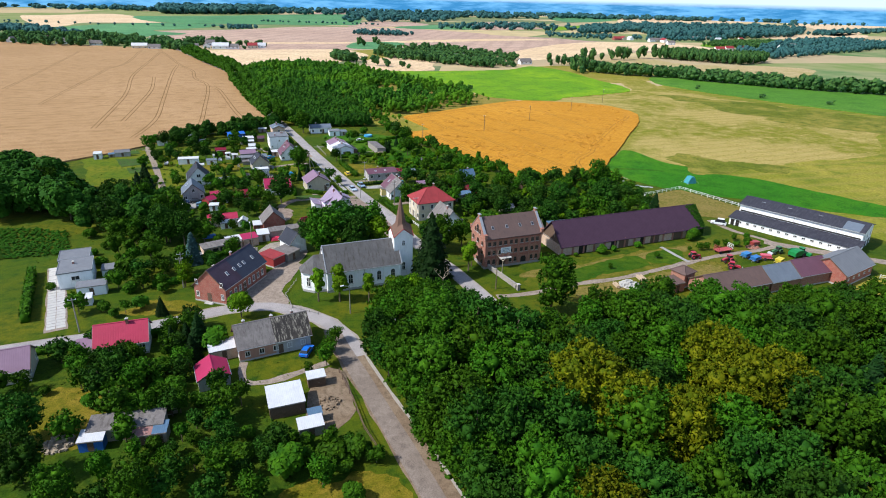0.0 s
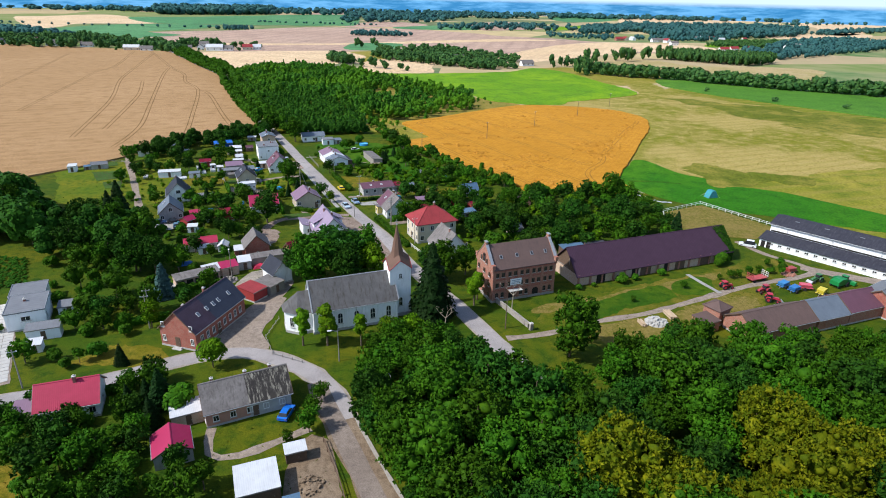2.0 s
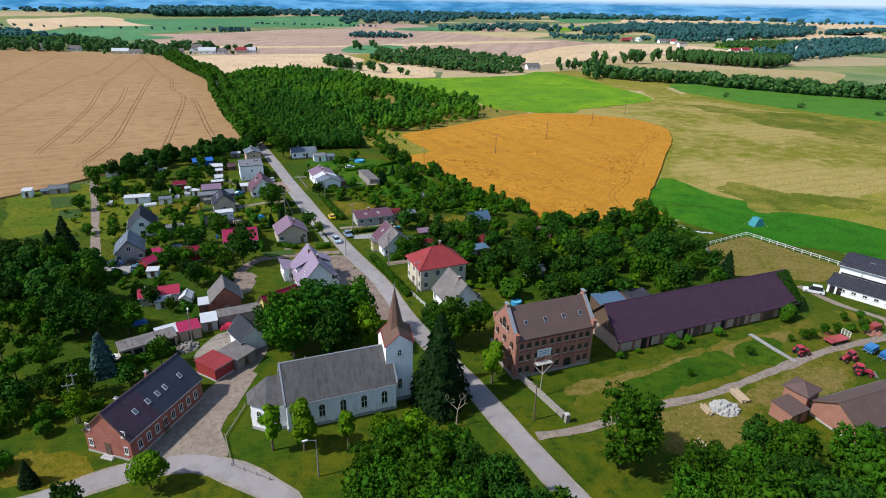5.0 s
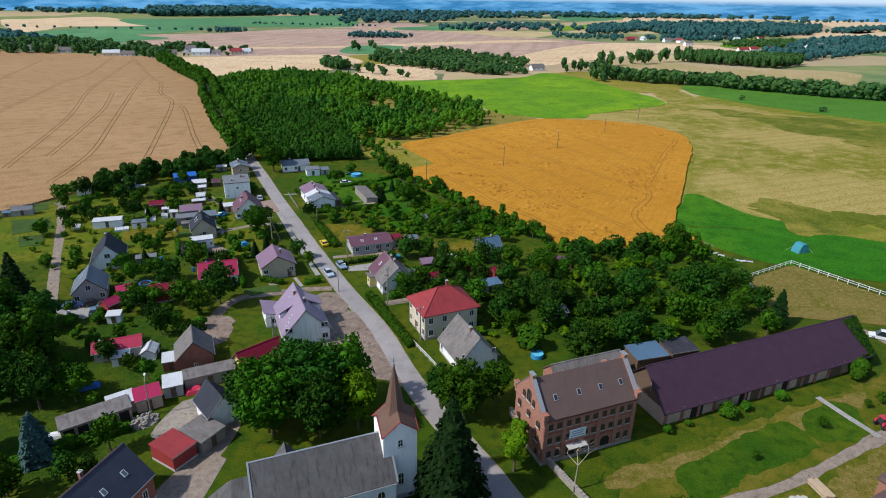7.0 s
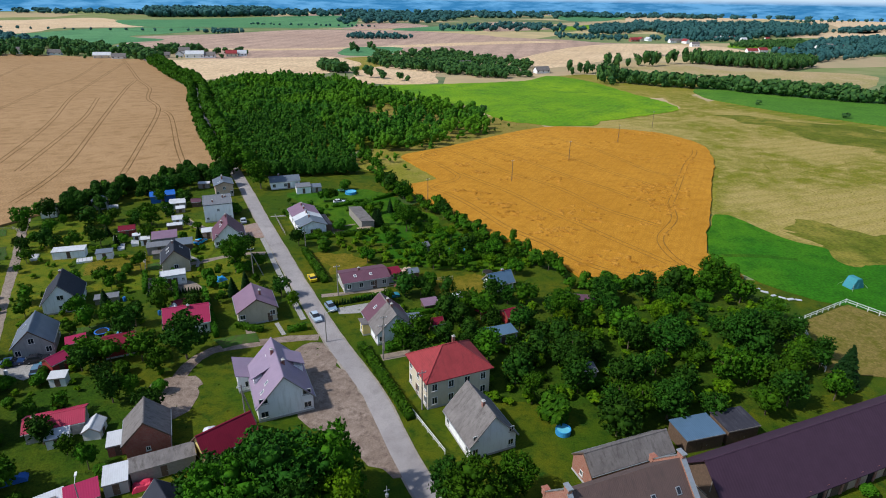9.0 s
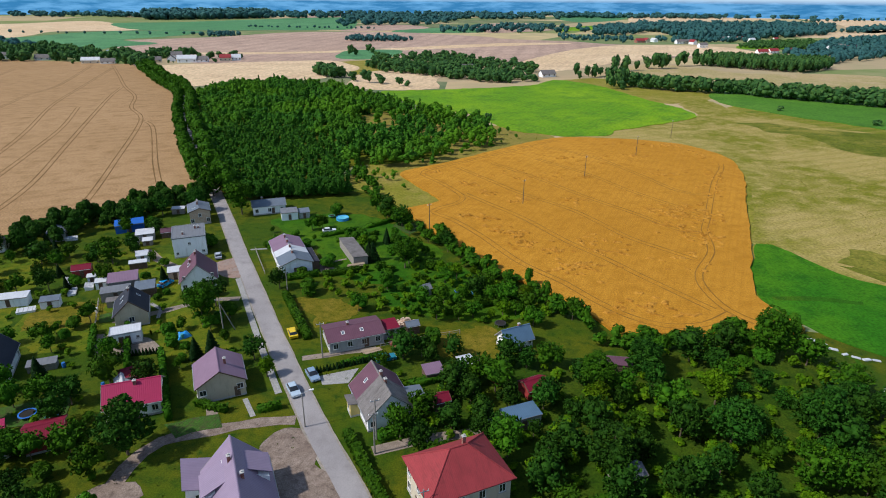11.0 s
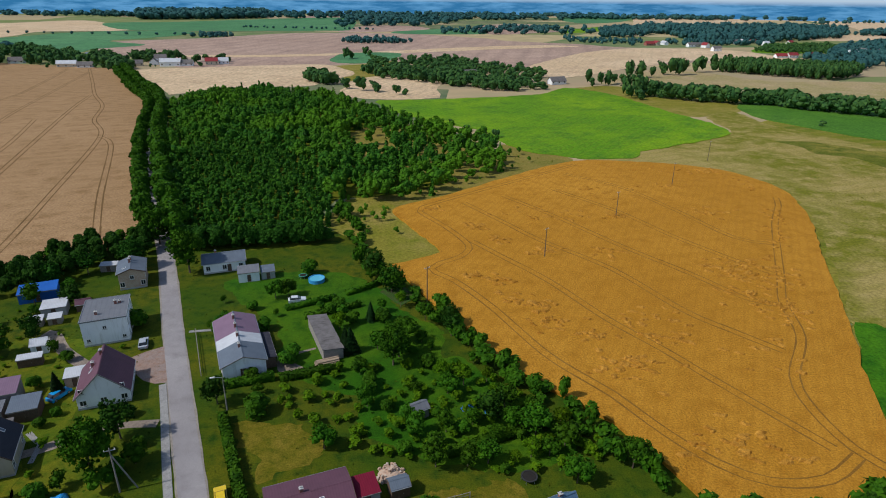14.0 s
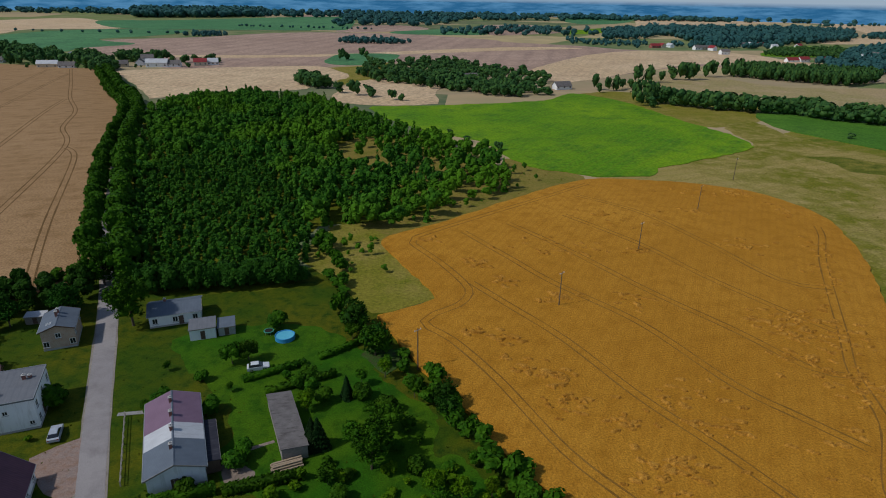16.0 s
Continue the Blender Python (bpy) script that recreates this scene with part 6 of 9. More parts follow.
# ---------------------------------------------------------------- long barn
def barn():
    root = thing("long_barn", "very long brick barn under a dark violet sheet roof", "barn", 62.1, 123.4, 0, 20)
    FOOT.append((62.1, 123.4, 20, 54, 12))
    L, W, h, rise = 51.0, 11.2, 3.1, 5.4
    part("wall", Geo().along_x([(-W / 2, 0), (W / 2, 0), (W / 2, h), (-W / 2, h)], -L / 2, L / 2), M["brick_pale"], root)
    part("gable", Geo().along_x([(-W / 2, h), (W / 2, h), (0, h + rise)], -L / 2, L / 2), M["plank"], root, "dark boarded gables")
    part("roof", Geo().along_x(gable_outline(W, h + 0.05, rise, 0.6, 0.16), -L / 2 - 0.5, L / 2 + 0.7), M["r_barn"], root)
    part("ridge_cap", Geo().rod((-L / 2 - 0.5, 0, h + rise + 0.17), (L / 2 + 0.7, 0, h + rise + 0.17), 0.14), M["r_barn"], root)
    part("gable_boards", Geo().box(-L / 2 - 0.04, -1.6, h + 1.2, 0.06, 0.12, 2.2).box(-L / 2 - 0.04, 1.8, h + 0.2, 0.06, 6.0, 0.12), M["plank_grey"], root)
    for x, w in ((-18.2, 2.6), (-7.4, 2.0), (-3.9, 3.4), (3.0, 1.6), (7.6, 3.2), (16.4, 3.2), (21.0, 1.4)):
        part("doorway", Geo().box(x, -W / 2 - 0.02, 0, w, 0.16, 2.75), M["hollow"] if w < 3.1 else M["plank"], root)
    for i in range(15):
        part("pier", Geo().box(-L / 2 + 0.4 + i * (L - 0.8) / 14, -W / 2 - 0.1, 0, 0.5, 0.3, h), M["brick_old"], root)
    part("eave_beam", Geo().box(0, -W / 2 - 0.1, h - 0.2, L, 0.24, 0.2), M["plank"], root)
    return root


barn()

# ---------------------------------------------------------------- white cattle house
def cattle_house():
    root = thing("cattle_house", "long white cattle house with dark felt roofs on two levels", "stable", 121.0, 129.9, 0, 132.3 - 180)
    FOOT.append((121.0, 129.9, 132.3, 39, 18))
    L = 37.0
    part("low_wall", Geo().box(0, -5.6, 0, L, 5.6, 2.5), M["white"], root)
    part("low_roof", Geo().along_x([(-8.8, 2.4), (-2.7, 3.4), (-2.7, 3.58), (-8.8, 2.58)], -L / 2 - 0.4, L / 2 + 0.4), M["r_tarfelt"], root)
    part("main_wall", Geo().along_x([(-2.8, 0), (8.4, 0), (8.4, 6.0), (2.8, 7.4), (-2.8, 6.0)], -L / 2 + 0.6, L / 2 - 0.6), M["white"], root)
    part("main_roof", Geo().along_x([(-3.3, 5.9), (2.8, 7.45), (8.9, 5.9), (8.9, 6.08), (2.8, 7.65), (-3.3, 6.08)], -L / 2 + 0.2, L / 2 - 0.2), M["r_tarfelt"], root)
    part("gutter", Geo().rod((-L / 2, -3.4, 5.9), (L / 2, -3.4, 5.9), 0.08), M["steel"], root)
    part("vent_band", Geo().box(0, -2.86, 3.7, L - 2, 0.1, 0.4), M["hollow"], root)
    for i in range(14):
        window(root, -L / 2 + 3.4 + i * 2.4, -8.4, 1.2, -90, 1.1, 0.7)
    for x in (-17.4, -15.8):
        part("doorway", Geo().box(x, -8.42, 0, 1.1, 0.1, 2.0), M["hollow"], root)
    for y in (-0.6, 2.8, 6.2):
        part("doorway", Geo().box(L / 2 - 0.58, y, 0, 0.1, 1.5, 2.2), M["hollow"], root)
        window(root, L / 2 - 0.6, y, 3.4, 0, 1.0, 1.3)
    for x in (-12, -4, 5, 13):
        part("roof_light", Geo().box(x, 1.0, 7.0, 1.2, 0.7, 0.2), M["r_felt"], root)
    part("roof_patch", Geo().along_x([(-3.34, 5.93), (1.4, 7.08), (1.4, 7.32), (-3.34, 6.12)], 12.2, 16.8), M["r_slate"], root)
    for x in (-13, -1, 11):
        part("downpipe", Geo().rod((x, -2.92, 3.7), (x, -3.3, 5.9), 0.06), M["steel"], root)
    return root


cattle_house()
# farm sheds along the park
house("farm_shed", "long farm shed under a brown roof", 78.6, 88.2, 19, 18.0, 8.6, 3.0, 2.6, "brick_old", "r_mill", over=0.3)
house("farm_shed", "farm shed under a blue grey roof", 92.4, 92.6, 19, 9.6, 8.2, 3.0, 2.6, "brick_old", "r_slate", over=0.3)
house("farm_shed", "farm shed under a purple sheet roof", 102.2, 96.0, 19, 10.6, 8.2, 3.2, 2.7, "brick_old", "r_purple", over=0.3)
house("brick_barn", "brick barn under a grey felt roof", 114.0, 98.6, 32, 15.0, 10.0, 3.4, 3.2, "brick", "r_felt", over=0.3, wins=(("S", 5, 1.6, 0.9, 0.6),))
house("brick_hut", "small square brick hut under a pyramid roof", 68.1, 92.0, 32, 4.2, 4.1, 4.0, 1.3, "brick_old", "r_mill", "hip", 0.3, wins=(("S", 1, 1.6, 0.9, 1.1),))
shed("ruined brick lean-to with a rusty roof", 64.2, 88.6, 25, 4.4, 4.0, 2.5, "brick_old", "r_mill")

# ---------------------------------------------------------------- trees
def crown_arrays(seed, R, z0, z1, lobes, cards, size, cone=False, core=0.8, hang=0.25, tuft=1):
    """Leaf clumps over a cluster of lobes (or over whorls of a conifer), as arrays of corners and faces.
    With tuft > 1 the clumps are sprays of that many pointed leaves."""
    r = np.random.RandomState(seed)
    mid, half = (z0 + z1) / 2, (z1 - z0) / 2
    if cone:
        t = 1 - np.sqrt(r.rand(cards))
        a = r.rand(cards) * 2 * np.pi
        whorl = 0.72 + 0.28 * np.abs(np.sin(t * 22 + a * 0.5))
        rad = R * (1 - t) ** 0.85 * whorl * (0.65 + 0.4 * r.rand(cards)) * (1 + 0.18 * np.sin(a * 3 + seed))
        pos = np.c_[rad * np.cos(a), rad * np.sin(a), z0 + t * (z1 - z0) - 0.12 * rad]
        u = np.c_[np.cos(a), np.sin(a), np.full(cards, 0.9)]
        cen, rads = np.array([[0, 0, z0 + (z1 - z0) * k] for k in (0.12, 0.32, 0.52, 0.72)]), np.array([R * 0.62, R * 0.5, R * 0.34, R * 0.2])
    else:
        d = r.randn(lobes, 3)
        d /= np.linalg.norm(d, axis=1)[:, None]
        d[:, 2] = np.abs(d[:, 2]) * np.where(r.rand(lobes) < 0.58, 1, -1)
        rads = R * ((0.26 + 0.16 * r.rand(lobes)) if lobes > 20 else (0.34 + 0.20 * r.rand(lobes)))
        k = (1 - rads / R * 0.9)[:, None] * (0.75 + 0.3 * r.rand(lobes, 1))
        cen = d * k * np.array([R, R, half]) + np.array([0, 0, mid])
        cen[0], rads[0] = (0, 0, mid), R * 0.6
        if lobes > 13:
            # small billows on the large lobes
            many = lobes * 9
            on = r.choice(lobes, many, p=rads ** 2 / (rads ** 2).sum())
            u = r.randn(many, 3)
            u /= np.linalg.norm(u, axis=1)[:, None]
            sub = cen[on] + u * rads[on][:, None] * 0.95
            far = (np.linalg.norm(sub[:, None] - cen[None], axis=2) / rads[None]).min(1) > 0.86
            sub = sub[far & (sub[:, 2] > z0)][:lobes * 4]
            small = R * (0.085 + 0.075 * r.rand(len(sub)))
            cen, rads = np.concatenate([cen, sub]), np.concatenate([rads * 0.94, small])
        count = 3 * cards // tuft
        w = rads ** 2 / (rads ** 2).sum()
        which = r.choice(len(rads), count, p=w)
        u = r.randn(count, 3)
        u /= np.linalg.norm(u, axis=1)[:, None]
        u[:, 2] = np.where(u[:, 2] < -0.35, -u[:, 2], u[:, 2])
        pos = cen[which] + u * rads[which][:, None] * (0.9 + 0.2 * r.rand(count, 1))
        dist = np.linalg.norm(pos[:, None] - cen[None], axis=2) / rads[None]
        keep = (dist.min(1) > 0.84) & (pos[:, 2] > z0 - 0.4)
        pos, u = pos[keep][:cards // tuft], u[keep][:cards // tuft]
    if tuft > 1:
        # sprays: pointed leaves fanning outwards and up from one twig end
        pos, u = np.repeat(pos, tuft, 0), np.repeat(u, tuft, 0)
        n = len(pos)
        way = u * 0.45 + np.array([0, 0, 0.25]) + r.randn(n, 3) * 0.75
        way /= np.linalg.norm(way, axis=1)[:, None]
        side = np.cross(way, u + r.randn(n, 3) * 0.5)
        side /= np.linalg.norm(side, axis=1)[:, None] + 1e-6
        s = size * (0.7 + 0.8 * r.rand(n, 1))
        v = np.stack([pos - way * s * 0.25, pos + way * s * 0.75 - side * s * 0.42, pos + way * s * 1.6 - u * s * 0.15, pos + way * s * 0.65 + side * s * 0.42], 1).reshape(-1, 3)
    else:
        n = len(pos)
        nrm = u + np.array([0, 0, 0.3]) + r.randn(n, 3) * 0.36
        nrm /= np.linalg.norm(nrm, axis=1)[:, None]
        t1 = np.cross(nrm, r.randn(n, 3))
        t1 /= np.linalg.norm(t1, axis=1)[:, None]
        t2 = np.cross(nrm, t1)
        s = size * (0.55 + 0.8 * r.rand(n, 1))
        q = 0.55 + 0.35 * r.rand(n, 1)
        v = np.stack([pos - t1 * s, pos - t2 * s * q - nrm * s * hang, pos + t1 * s * (0.8 + 0.4 * r.rand(n, 1)) - nrm * s * hang * 0.6, pos + t2 * s * q], 1).reshape(-1, 3)
    f = np.arange(4 * n).reshape(-1, 4)
    # dark inner masses, so that the sky does not show through everywhere
    m = 0
    ico = bmesh.new()
    bmesh.ops.create_icosphere(ico, subdivisions=1, radius=1.0)
    iv = np.array([p.co[:] for p in ico.verts])
    it = np.array([[p.index for p in q.verts] for q in ico.faces])
    ico.free()
    cvs, cfs = [], []
    for c, rr in zip(cen, rads):
        cvs.append(iv * (rr * (core * 0.85 if lobes > 13 else core)) * (0.62 + 0.66 * r.rand(len(iv), 1)) + c)
        cfs.append(it + m)
        m += len(iv)
    return v, f, np.concatenate(cvs), np.concatenate(cfs)


def mesh_arrays(name, material, quads, tris=None):
    """A mesh from arrays of quads and triangles, quickly."""
    v, f = quads
    loops, starts = f.ravel(), np.arange(len(f)) * 4
    if tris is not None:
        tv, tf = tris
        loops = np.r_[loops, (tf + len(v)).ravel()]
        starts = np.r_[starts, 4 * len(f) + np.arange(len(tf)) * 3]
        v = np.concatenate([v, tv])
    me = bpy.data.meshes.new(name)
    me.vertices.add(len(v))
    me.vertices.foreach_set("co", v.astype(np.float32).ravel())
    me.loops.add(len(loops))
    me.loops.foreach_set("vertex_index", loops.astype(np.int32))
    me.polygons.add(len(starts))
    me.polygons.foreach_set("loop_start", starts.astype(np.int32))
    me.materials.append(material)
    me.update(calc_edges=True)
    me.validate()
    return me


def trunk_geo(h, r, limbs, seed, reach=2.0):
    q = random.Random(seed)
    g = Geo().rod((0, 0, -0.2), (0.1, 0.05, h * 0.5), r, r * 0.65, 8).rod((0.1, 0.05, h * 0.5), (0, 0, h), r * 0.65, r * 0.2, 7)
    for i in range(limbs):
        a, z = 2 * math.pi * i / limbs + q.uniform(-0.4, 0.4), h * q.uniform(0.3, 0.62)
        p = (reach * math.cos(a), reach * math.sin(a), z + reach * q.uniform(0.6, 1.0))
        g.rod((0, 0, z), p, r * 0.4, r * 0.12, 5)
    return g


# every kind is built ten metres tall: radius, crown from, crown to, lobes, clumps, clump size, leaf, label, name
KINDS = {
    "m": (4.0, 0.9, 10.0, 22, 2800, 0.225, "leaf", "broad green deciduous tree", "tree"),
    "n": (4.0, 0.7, 10.0, 14, 560, 0.46, "leaf", "bushy green garden tree", "garden_tree"),
    "N": (4.0, 0.7, 10.0, 14, 560, 0.46, "leaf_dark", "bushy dark green garden tree", "garden_tree"),
    "M": (4.1, 0.8, 10.0, 22, 2600, 0.23, "leaf_dark", "broad dark green deciduous tree", "tree"),
    "y": (4.3, 1.2, 10.0, 30, 7000, 0.18, "leaf_yellow", "large lime tree in yellowish flower", "tree"),
    "l": (3.2, 0.8, 10.0, 14, 1300, 0.26, "leaf_light", "light green young tree", "tree"),
    "f": (4.6, 1.0, 10.0, 11, 520, 0.46, "leaf", "low spreading fruit tree", "fruit_tree"),
    "r": (4.2, 1.0, 10.0, 16, 1600, 0.3, "leaf_light", "round clipped green tree", "tree"),
    "p": (2.1, 1.0, 10.0, 12, 900, 0.28, "leaf_light", "slender upright light green tree", "tree"),
    "b": (6.0, 0.2, 9.5, 12, 460, 1.0, "leaf", "dense green rounded garden bush", "bush"),
    "t": (2.6, 0.1, 10.0, 0, 240, 1.0, "needles", "small upright thuja in a row", "thuja"),
    "c": (2.9, 0.5, 10.0, 0, 4200, 0.27, "needles", "dark green spruce with drooping boughs", "spruce"),
    "s": (2.8, 0.2, 10.0, 0, 2200, 0.40, "needles_blue", "blue spruce with dense needles", "spruce"),
}
PROTO = {}


def tree(kind, x, y, h, turn=None, label=""):
    rr = random.Random(int(x * 13 + y * 7))
    variant = rr.randint(0, 2)
    R, z0, z1, lobes, cards, size, lf, lab, name = KINDS[kind]
    if (kind, variant) not in PROTO:
        root = thing(name, lab, "tree" if name != "bush" else "bush", 0, 0, group=name + "s of the village")
        q = crown_arrays(ord(kind) * 10 + variant, R * (0.92 + 0.08 * variant), z0, z1, lobes, cards, size, cone=kind in "cst", tuft=5 if kind in "mMynNlf" else 1)
        part("trunk", trunk_geo(z1 * 0.82, 0.22 if kind not in "cst" else 0.17, 0 if kind in "csbt" else 6, variant, R * 0.5), M["bark"], root)
        part("crown", mesh_arrays("crown", M[lf], q[:2], q[2:]), None, root)
        PROTO[kind, variant] = root
        ob = root
    else:
        ob = copy_thing(PROTO[kind, variant], pose(0, 0, 0))
    k = h / 10
    w = k * rr.uniform(0.9, 1.12)
    ob.matrix_basis = pose(x, y, 0, 0, 0, rr.uniform(0, 360)) @ Matrix.Diagonal((w, w, k, 1))
    if label:
        ob["label"] = label
    return ob


TREES = [
    "-133,144,14,m -127,151,14,m -111,135,13,m -100,143,12,m -91,143,12,m -94,125,11,m -73,117,9,m -58,88,8,l -61,102,9,s -75,95,5,b -83,107,7,f -40,73,6.5,r -15,115,14,m -26,108,15,m -18,107,13,m -21,114,15,m -12,109,12.5,l -29,112,12,m 3,94,19,c -58,51,7,m -56,43,7.8,m -51,45,7,m -51,37,7.8,m -44,49,5.5,m -48,57,5.5,m",
    "-48,65,6,f -45,61,8,c -41,60,5,b -42,39,5.5,m -33,37,7,m -18,54,5.5,m -63,32,9.4,m -58,23,9.4,m -49,17,8.6,m -39,17,9.4,m -29,23,7,m -23,19,6.2,m -19,25,5,b -13,27,4,b -9,28,4,b -71,45,4.7,m -70,55,5.5,m -64,50,4.7,f -47,32,5.5,f -38,32,3.9,f -29,18,6.2,m -24,81,10.3,p -19,81,11.5,p -6,81,8,l",
    "-12,81,9.2,p -1,81,8,l 7,70,10,m -1,70,8,l -9,69,8,m 31,77,15,m 13,99,10,p 28,35,16.2,y 33,29,15.6,y 39,25,15,y 53,43,16.4,y 53,33,16.4,y 61,35,16,y 24,11,12.5,y 75,34,16,c",
    "6,112,11,m 2,115,9,m 12,116,9,m 14,102,9,p -49,154,11,m -93,151,15,c -92,143,14,c -77,129,13,m -63,117,8,m -68,115,11,m -63,131,6,m -51,204,8,m -106,229,7,m -61,103,9,s -57,140,7,m -32,175,5,l -99,224,6,f -121,234,8,m -125,227,8,m 21,94,8,d -74,117,12,m -61,95,8,m",
    "44,178,6,f 52,179,8,m 60,181,8,m 69,181,11,m 64,155,11,m 48,153,10,m 41,156,8,m 27,147,9,m 21,152,7,m 16,145,7,m 29,164,6,l 35,167,6,f 35,142,8,m 41,134,9,m 56,144,8,m 66,151,8,m 64,137,8,m 59,135,6,f 79,144,9,c 77,154,5,f 53,139,5,l 31,130,8,m 21,134,5,b 75,177,7,m",
    "74,139,6,f",
    "-6,228,8,m -9,257,7,m 5,236,6,m -13,270,6,p -16,230,6,c -37,254,5,f -51,195,11,m -36,181,6,m -45,183,6,c -48,182,5,c -87,229,8,m -63,269,12.5,m -79,289,13,m 41,174,9,m 32,196,6,f 30,168,9,m 51,165,8,l 15,178,7,m 23,177,6,f -6,181,7,m -0,186,4,b",
    "-34,255,5,f -7,225,9,m -14,267,8,m -9,258,7,m -17,230,6,c -38,213,6,m -30,210,4,b -17,201,5,f -11,212,5,f 11,208,6,m 18,204,6,m 5,240,6,m -13,243,5,c -31,268,4,b -66,241,4,b -94,261,7,m -79,272,9,m -89,268,7,m",
]


def free(x, y, gap):
    for fx, fy, rot, L, W in FOOT:
        c, s = math.cos(radians(rot)), math.sin(radians(rot))
        u, v = (x - fx) * c + (y - fy) * s, -(x - fx) * s + (y - fy) * c
        if abs(u) < L / 2 + gap and abs(v) < W / 2 + gap:
            return False
    return True


def road_gap(x, y):
    d = 99.0
    for line in (MAIN, WEST, LOWER):
        for (ax, ay), (bx, by) in zip(line, line[1:]):
            t = max(0.0, min(1.0, ((x - ax) * (bx - ax) + (y - ay) * (by - ay)) / ((bx - ax) ** 2 + (by - ay) ** 2)))
            d = min(d, math.hypot(x - ax - t * (bx - ax), y - ay - t * (by - ay)))
    return d


def inside(x, y, poly):
    hit = False
    for (ax, ay), (bx, by) in zip(poly, poly[1:] + poly[:1]):
        if (ay > y) != (by > y) and x < ax + (y - ay) * (bx - ax) / (by - ay):
            hit = not hit
    return hit


placed = []
for text in TREES:
    for item in text.split():
        x, y, h, kind = item.split(",")
        x, y, h = float(x), float(y), float(h)
        if kind == "d":
            continue
        if not free(x, y, 0.4) and kind != "y":
            for k in range(1, 12):
                for a in range(8):
                    nx, ny = x + 0.6 * k * math.cos(a * 0.785), y + 0.6 * k * math.sin(a * 0.785)
                    if free(nx, ny, 0.4):
                        break
                else:
                    continue
                x, y = nx, ny
                break
        if kind == "m" and int(x * 3 + y) % 2:
            kind = "M"
        placed.append((x, y, h, kind))
# the park: tall trees crown to crown
PARK = [(-10, 70), (-10, 57), (-5, 42), (2, 30), (8, 18), (18, 2), (60, -10), (110, 0), (112, 40), (104, 82), (92, 86), (72, 83), (58, 83), (46, 78), (36, 72), (30, 64), (26, 58), (22, 62), (14, 72), (6, 78)]
rng = random.Random(5)
yy = -8.0
while yy < 84:
    xx = -12.0
    while xx < 114:
        x, y = xx + rng.uniform(-2.4, 2.4), yy + rng.uniform(-2.4, 2.4)
        if inside(x, y, PARK) and road_gap(x, y) > (3.4 if y < 60 else 4.6) and free(x, y, 2.0):
            if min((math.hypot(x - a, y - b) for a, b, h, k in placed), default=9) > 4.6:
                edge = road_gap(x, y) < 6
                placed.append((x, y, rng.uniform(5.5, 7.5) if y > 73 else rng.uniform(9, 11.5) if edge or y > 62 else rng.uniform(12, 15.5), rng.choice("mmmMMMm")))
        xx += 7.2
    yy += 6.6
# a close row of trees overhanging the lane
for i in range(9):
    x, y = -7.6 + i * 2.55, 56.0 - i * 5.5
    placed.append((x + rng.uniform(-0.5, 0.5) - 0.3, y, rng.uniform(9.5, 12), rng.choice("mmM")))
# gardens: fruit trees, bushes and young trees wherever there is room
GARDENS = (([(-10, 205), (-30, 262), (-14, 268), (4, 240), (26, 204), (34, 192), (20, 190), (0, 200)], 46, "ffblbm", 2.5, 5.5),
           ([(-14, 178), (-4, 150), (14, 140), (40, 130), (78, 142), (82, 160), (78, 178), (44, 184), (20, 178), (-4, 184)], 84, "nMNbfN", 3.5, 7.5),
           ([(-120, 200), (-84, 150), (-66, 176), (-58, 204), (-66, 232), (-84, 262), (-110, 262), (-126, 240)], 46, "fbfmbc", 2.5, 6.0),
           ([(-92, 146), (-70, 108), (-52, 96), (-46, 118), (-44, 150), (-56, 178), (-72, 172)], 48, "fbmMbf", 3.0, 7.0),
           ([(-92, 82), (-66, 68), (-56, 76), (-64, 96), (-80, 104)], 14, "fbm", 3, 6),
           ([(-80, 44), (-70, 12), (-20, 6), (-6, 20), (-20, 30), (-30, 44), (-52, 56), (-66, 58)], 40, "mMfbmb", 3, 6.5),
           ([(-50, 256), (-46, 222), (-30, 212), (-18, 226), (-30, 256)], 12, "bbf", 2, 3.5),
           ([(-52, 214), (-38, 182), (-30, 170), (-44, 165), (-58, 190)], 14, "bbf", 2, 4.5),
           ([(-44, 32), (-35, 36), (-25, 33), (-12.5, 32), (-6, 30), (-6, 26), (-24, 24), (-40, 22)], 22, "nNmbNf", 3, 5.5),
           ([(-118, 205), (-104, 238), (-84, 255), (-76, 248), (-84, 222), (-96, 200)], 14, "NMNnb", 3.5, 7),
           ([(-10, 214), (-2, 224), (14, 214), (24, 204), (12, 194), (-4, 198)], 16, "nlbf", 3, 6),
           ([(-100, 121), (-93, 133), (-73, 125), (-60, 103), (-62.5, 92), (-72.6, 88), (-89.5, 103)], 20, "MfNbnb", 4, 8),
           ([(-72, 64), (-68, 66.5), (-58, 62.6), (-51, 54), (-42.7, 49.4), (-33.6, 45.4), (-60, 45)], 13, "mnNbN", 4, 7),
           ([(-58.8, 74), (-53.3, 76), (-47, 65.7), (-43.5, 54.3), (-50.3, 58.3)], 10, "nNfc", 4, 7),
           ([(93, 117), (98, 126), (103, 122), (98, 116)], 5, "bfb", 1.6, 2.8))
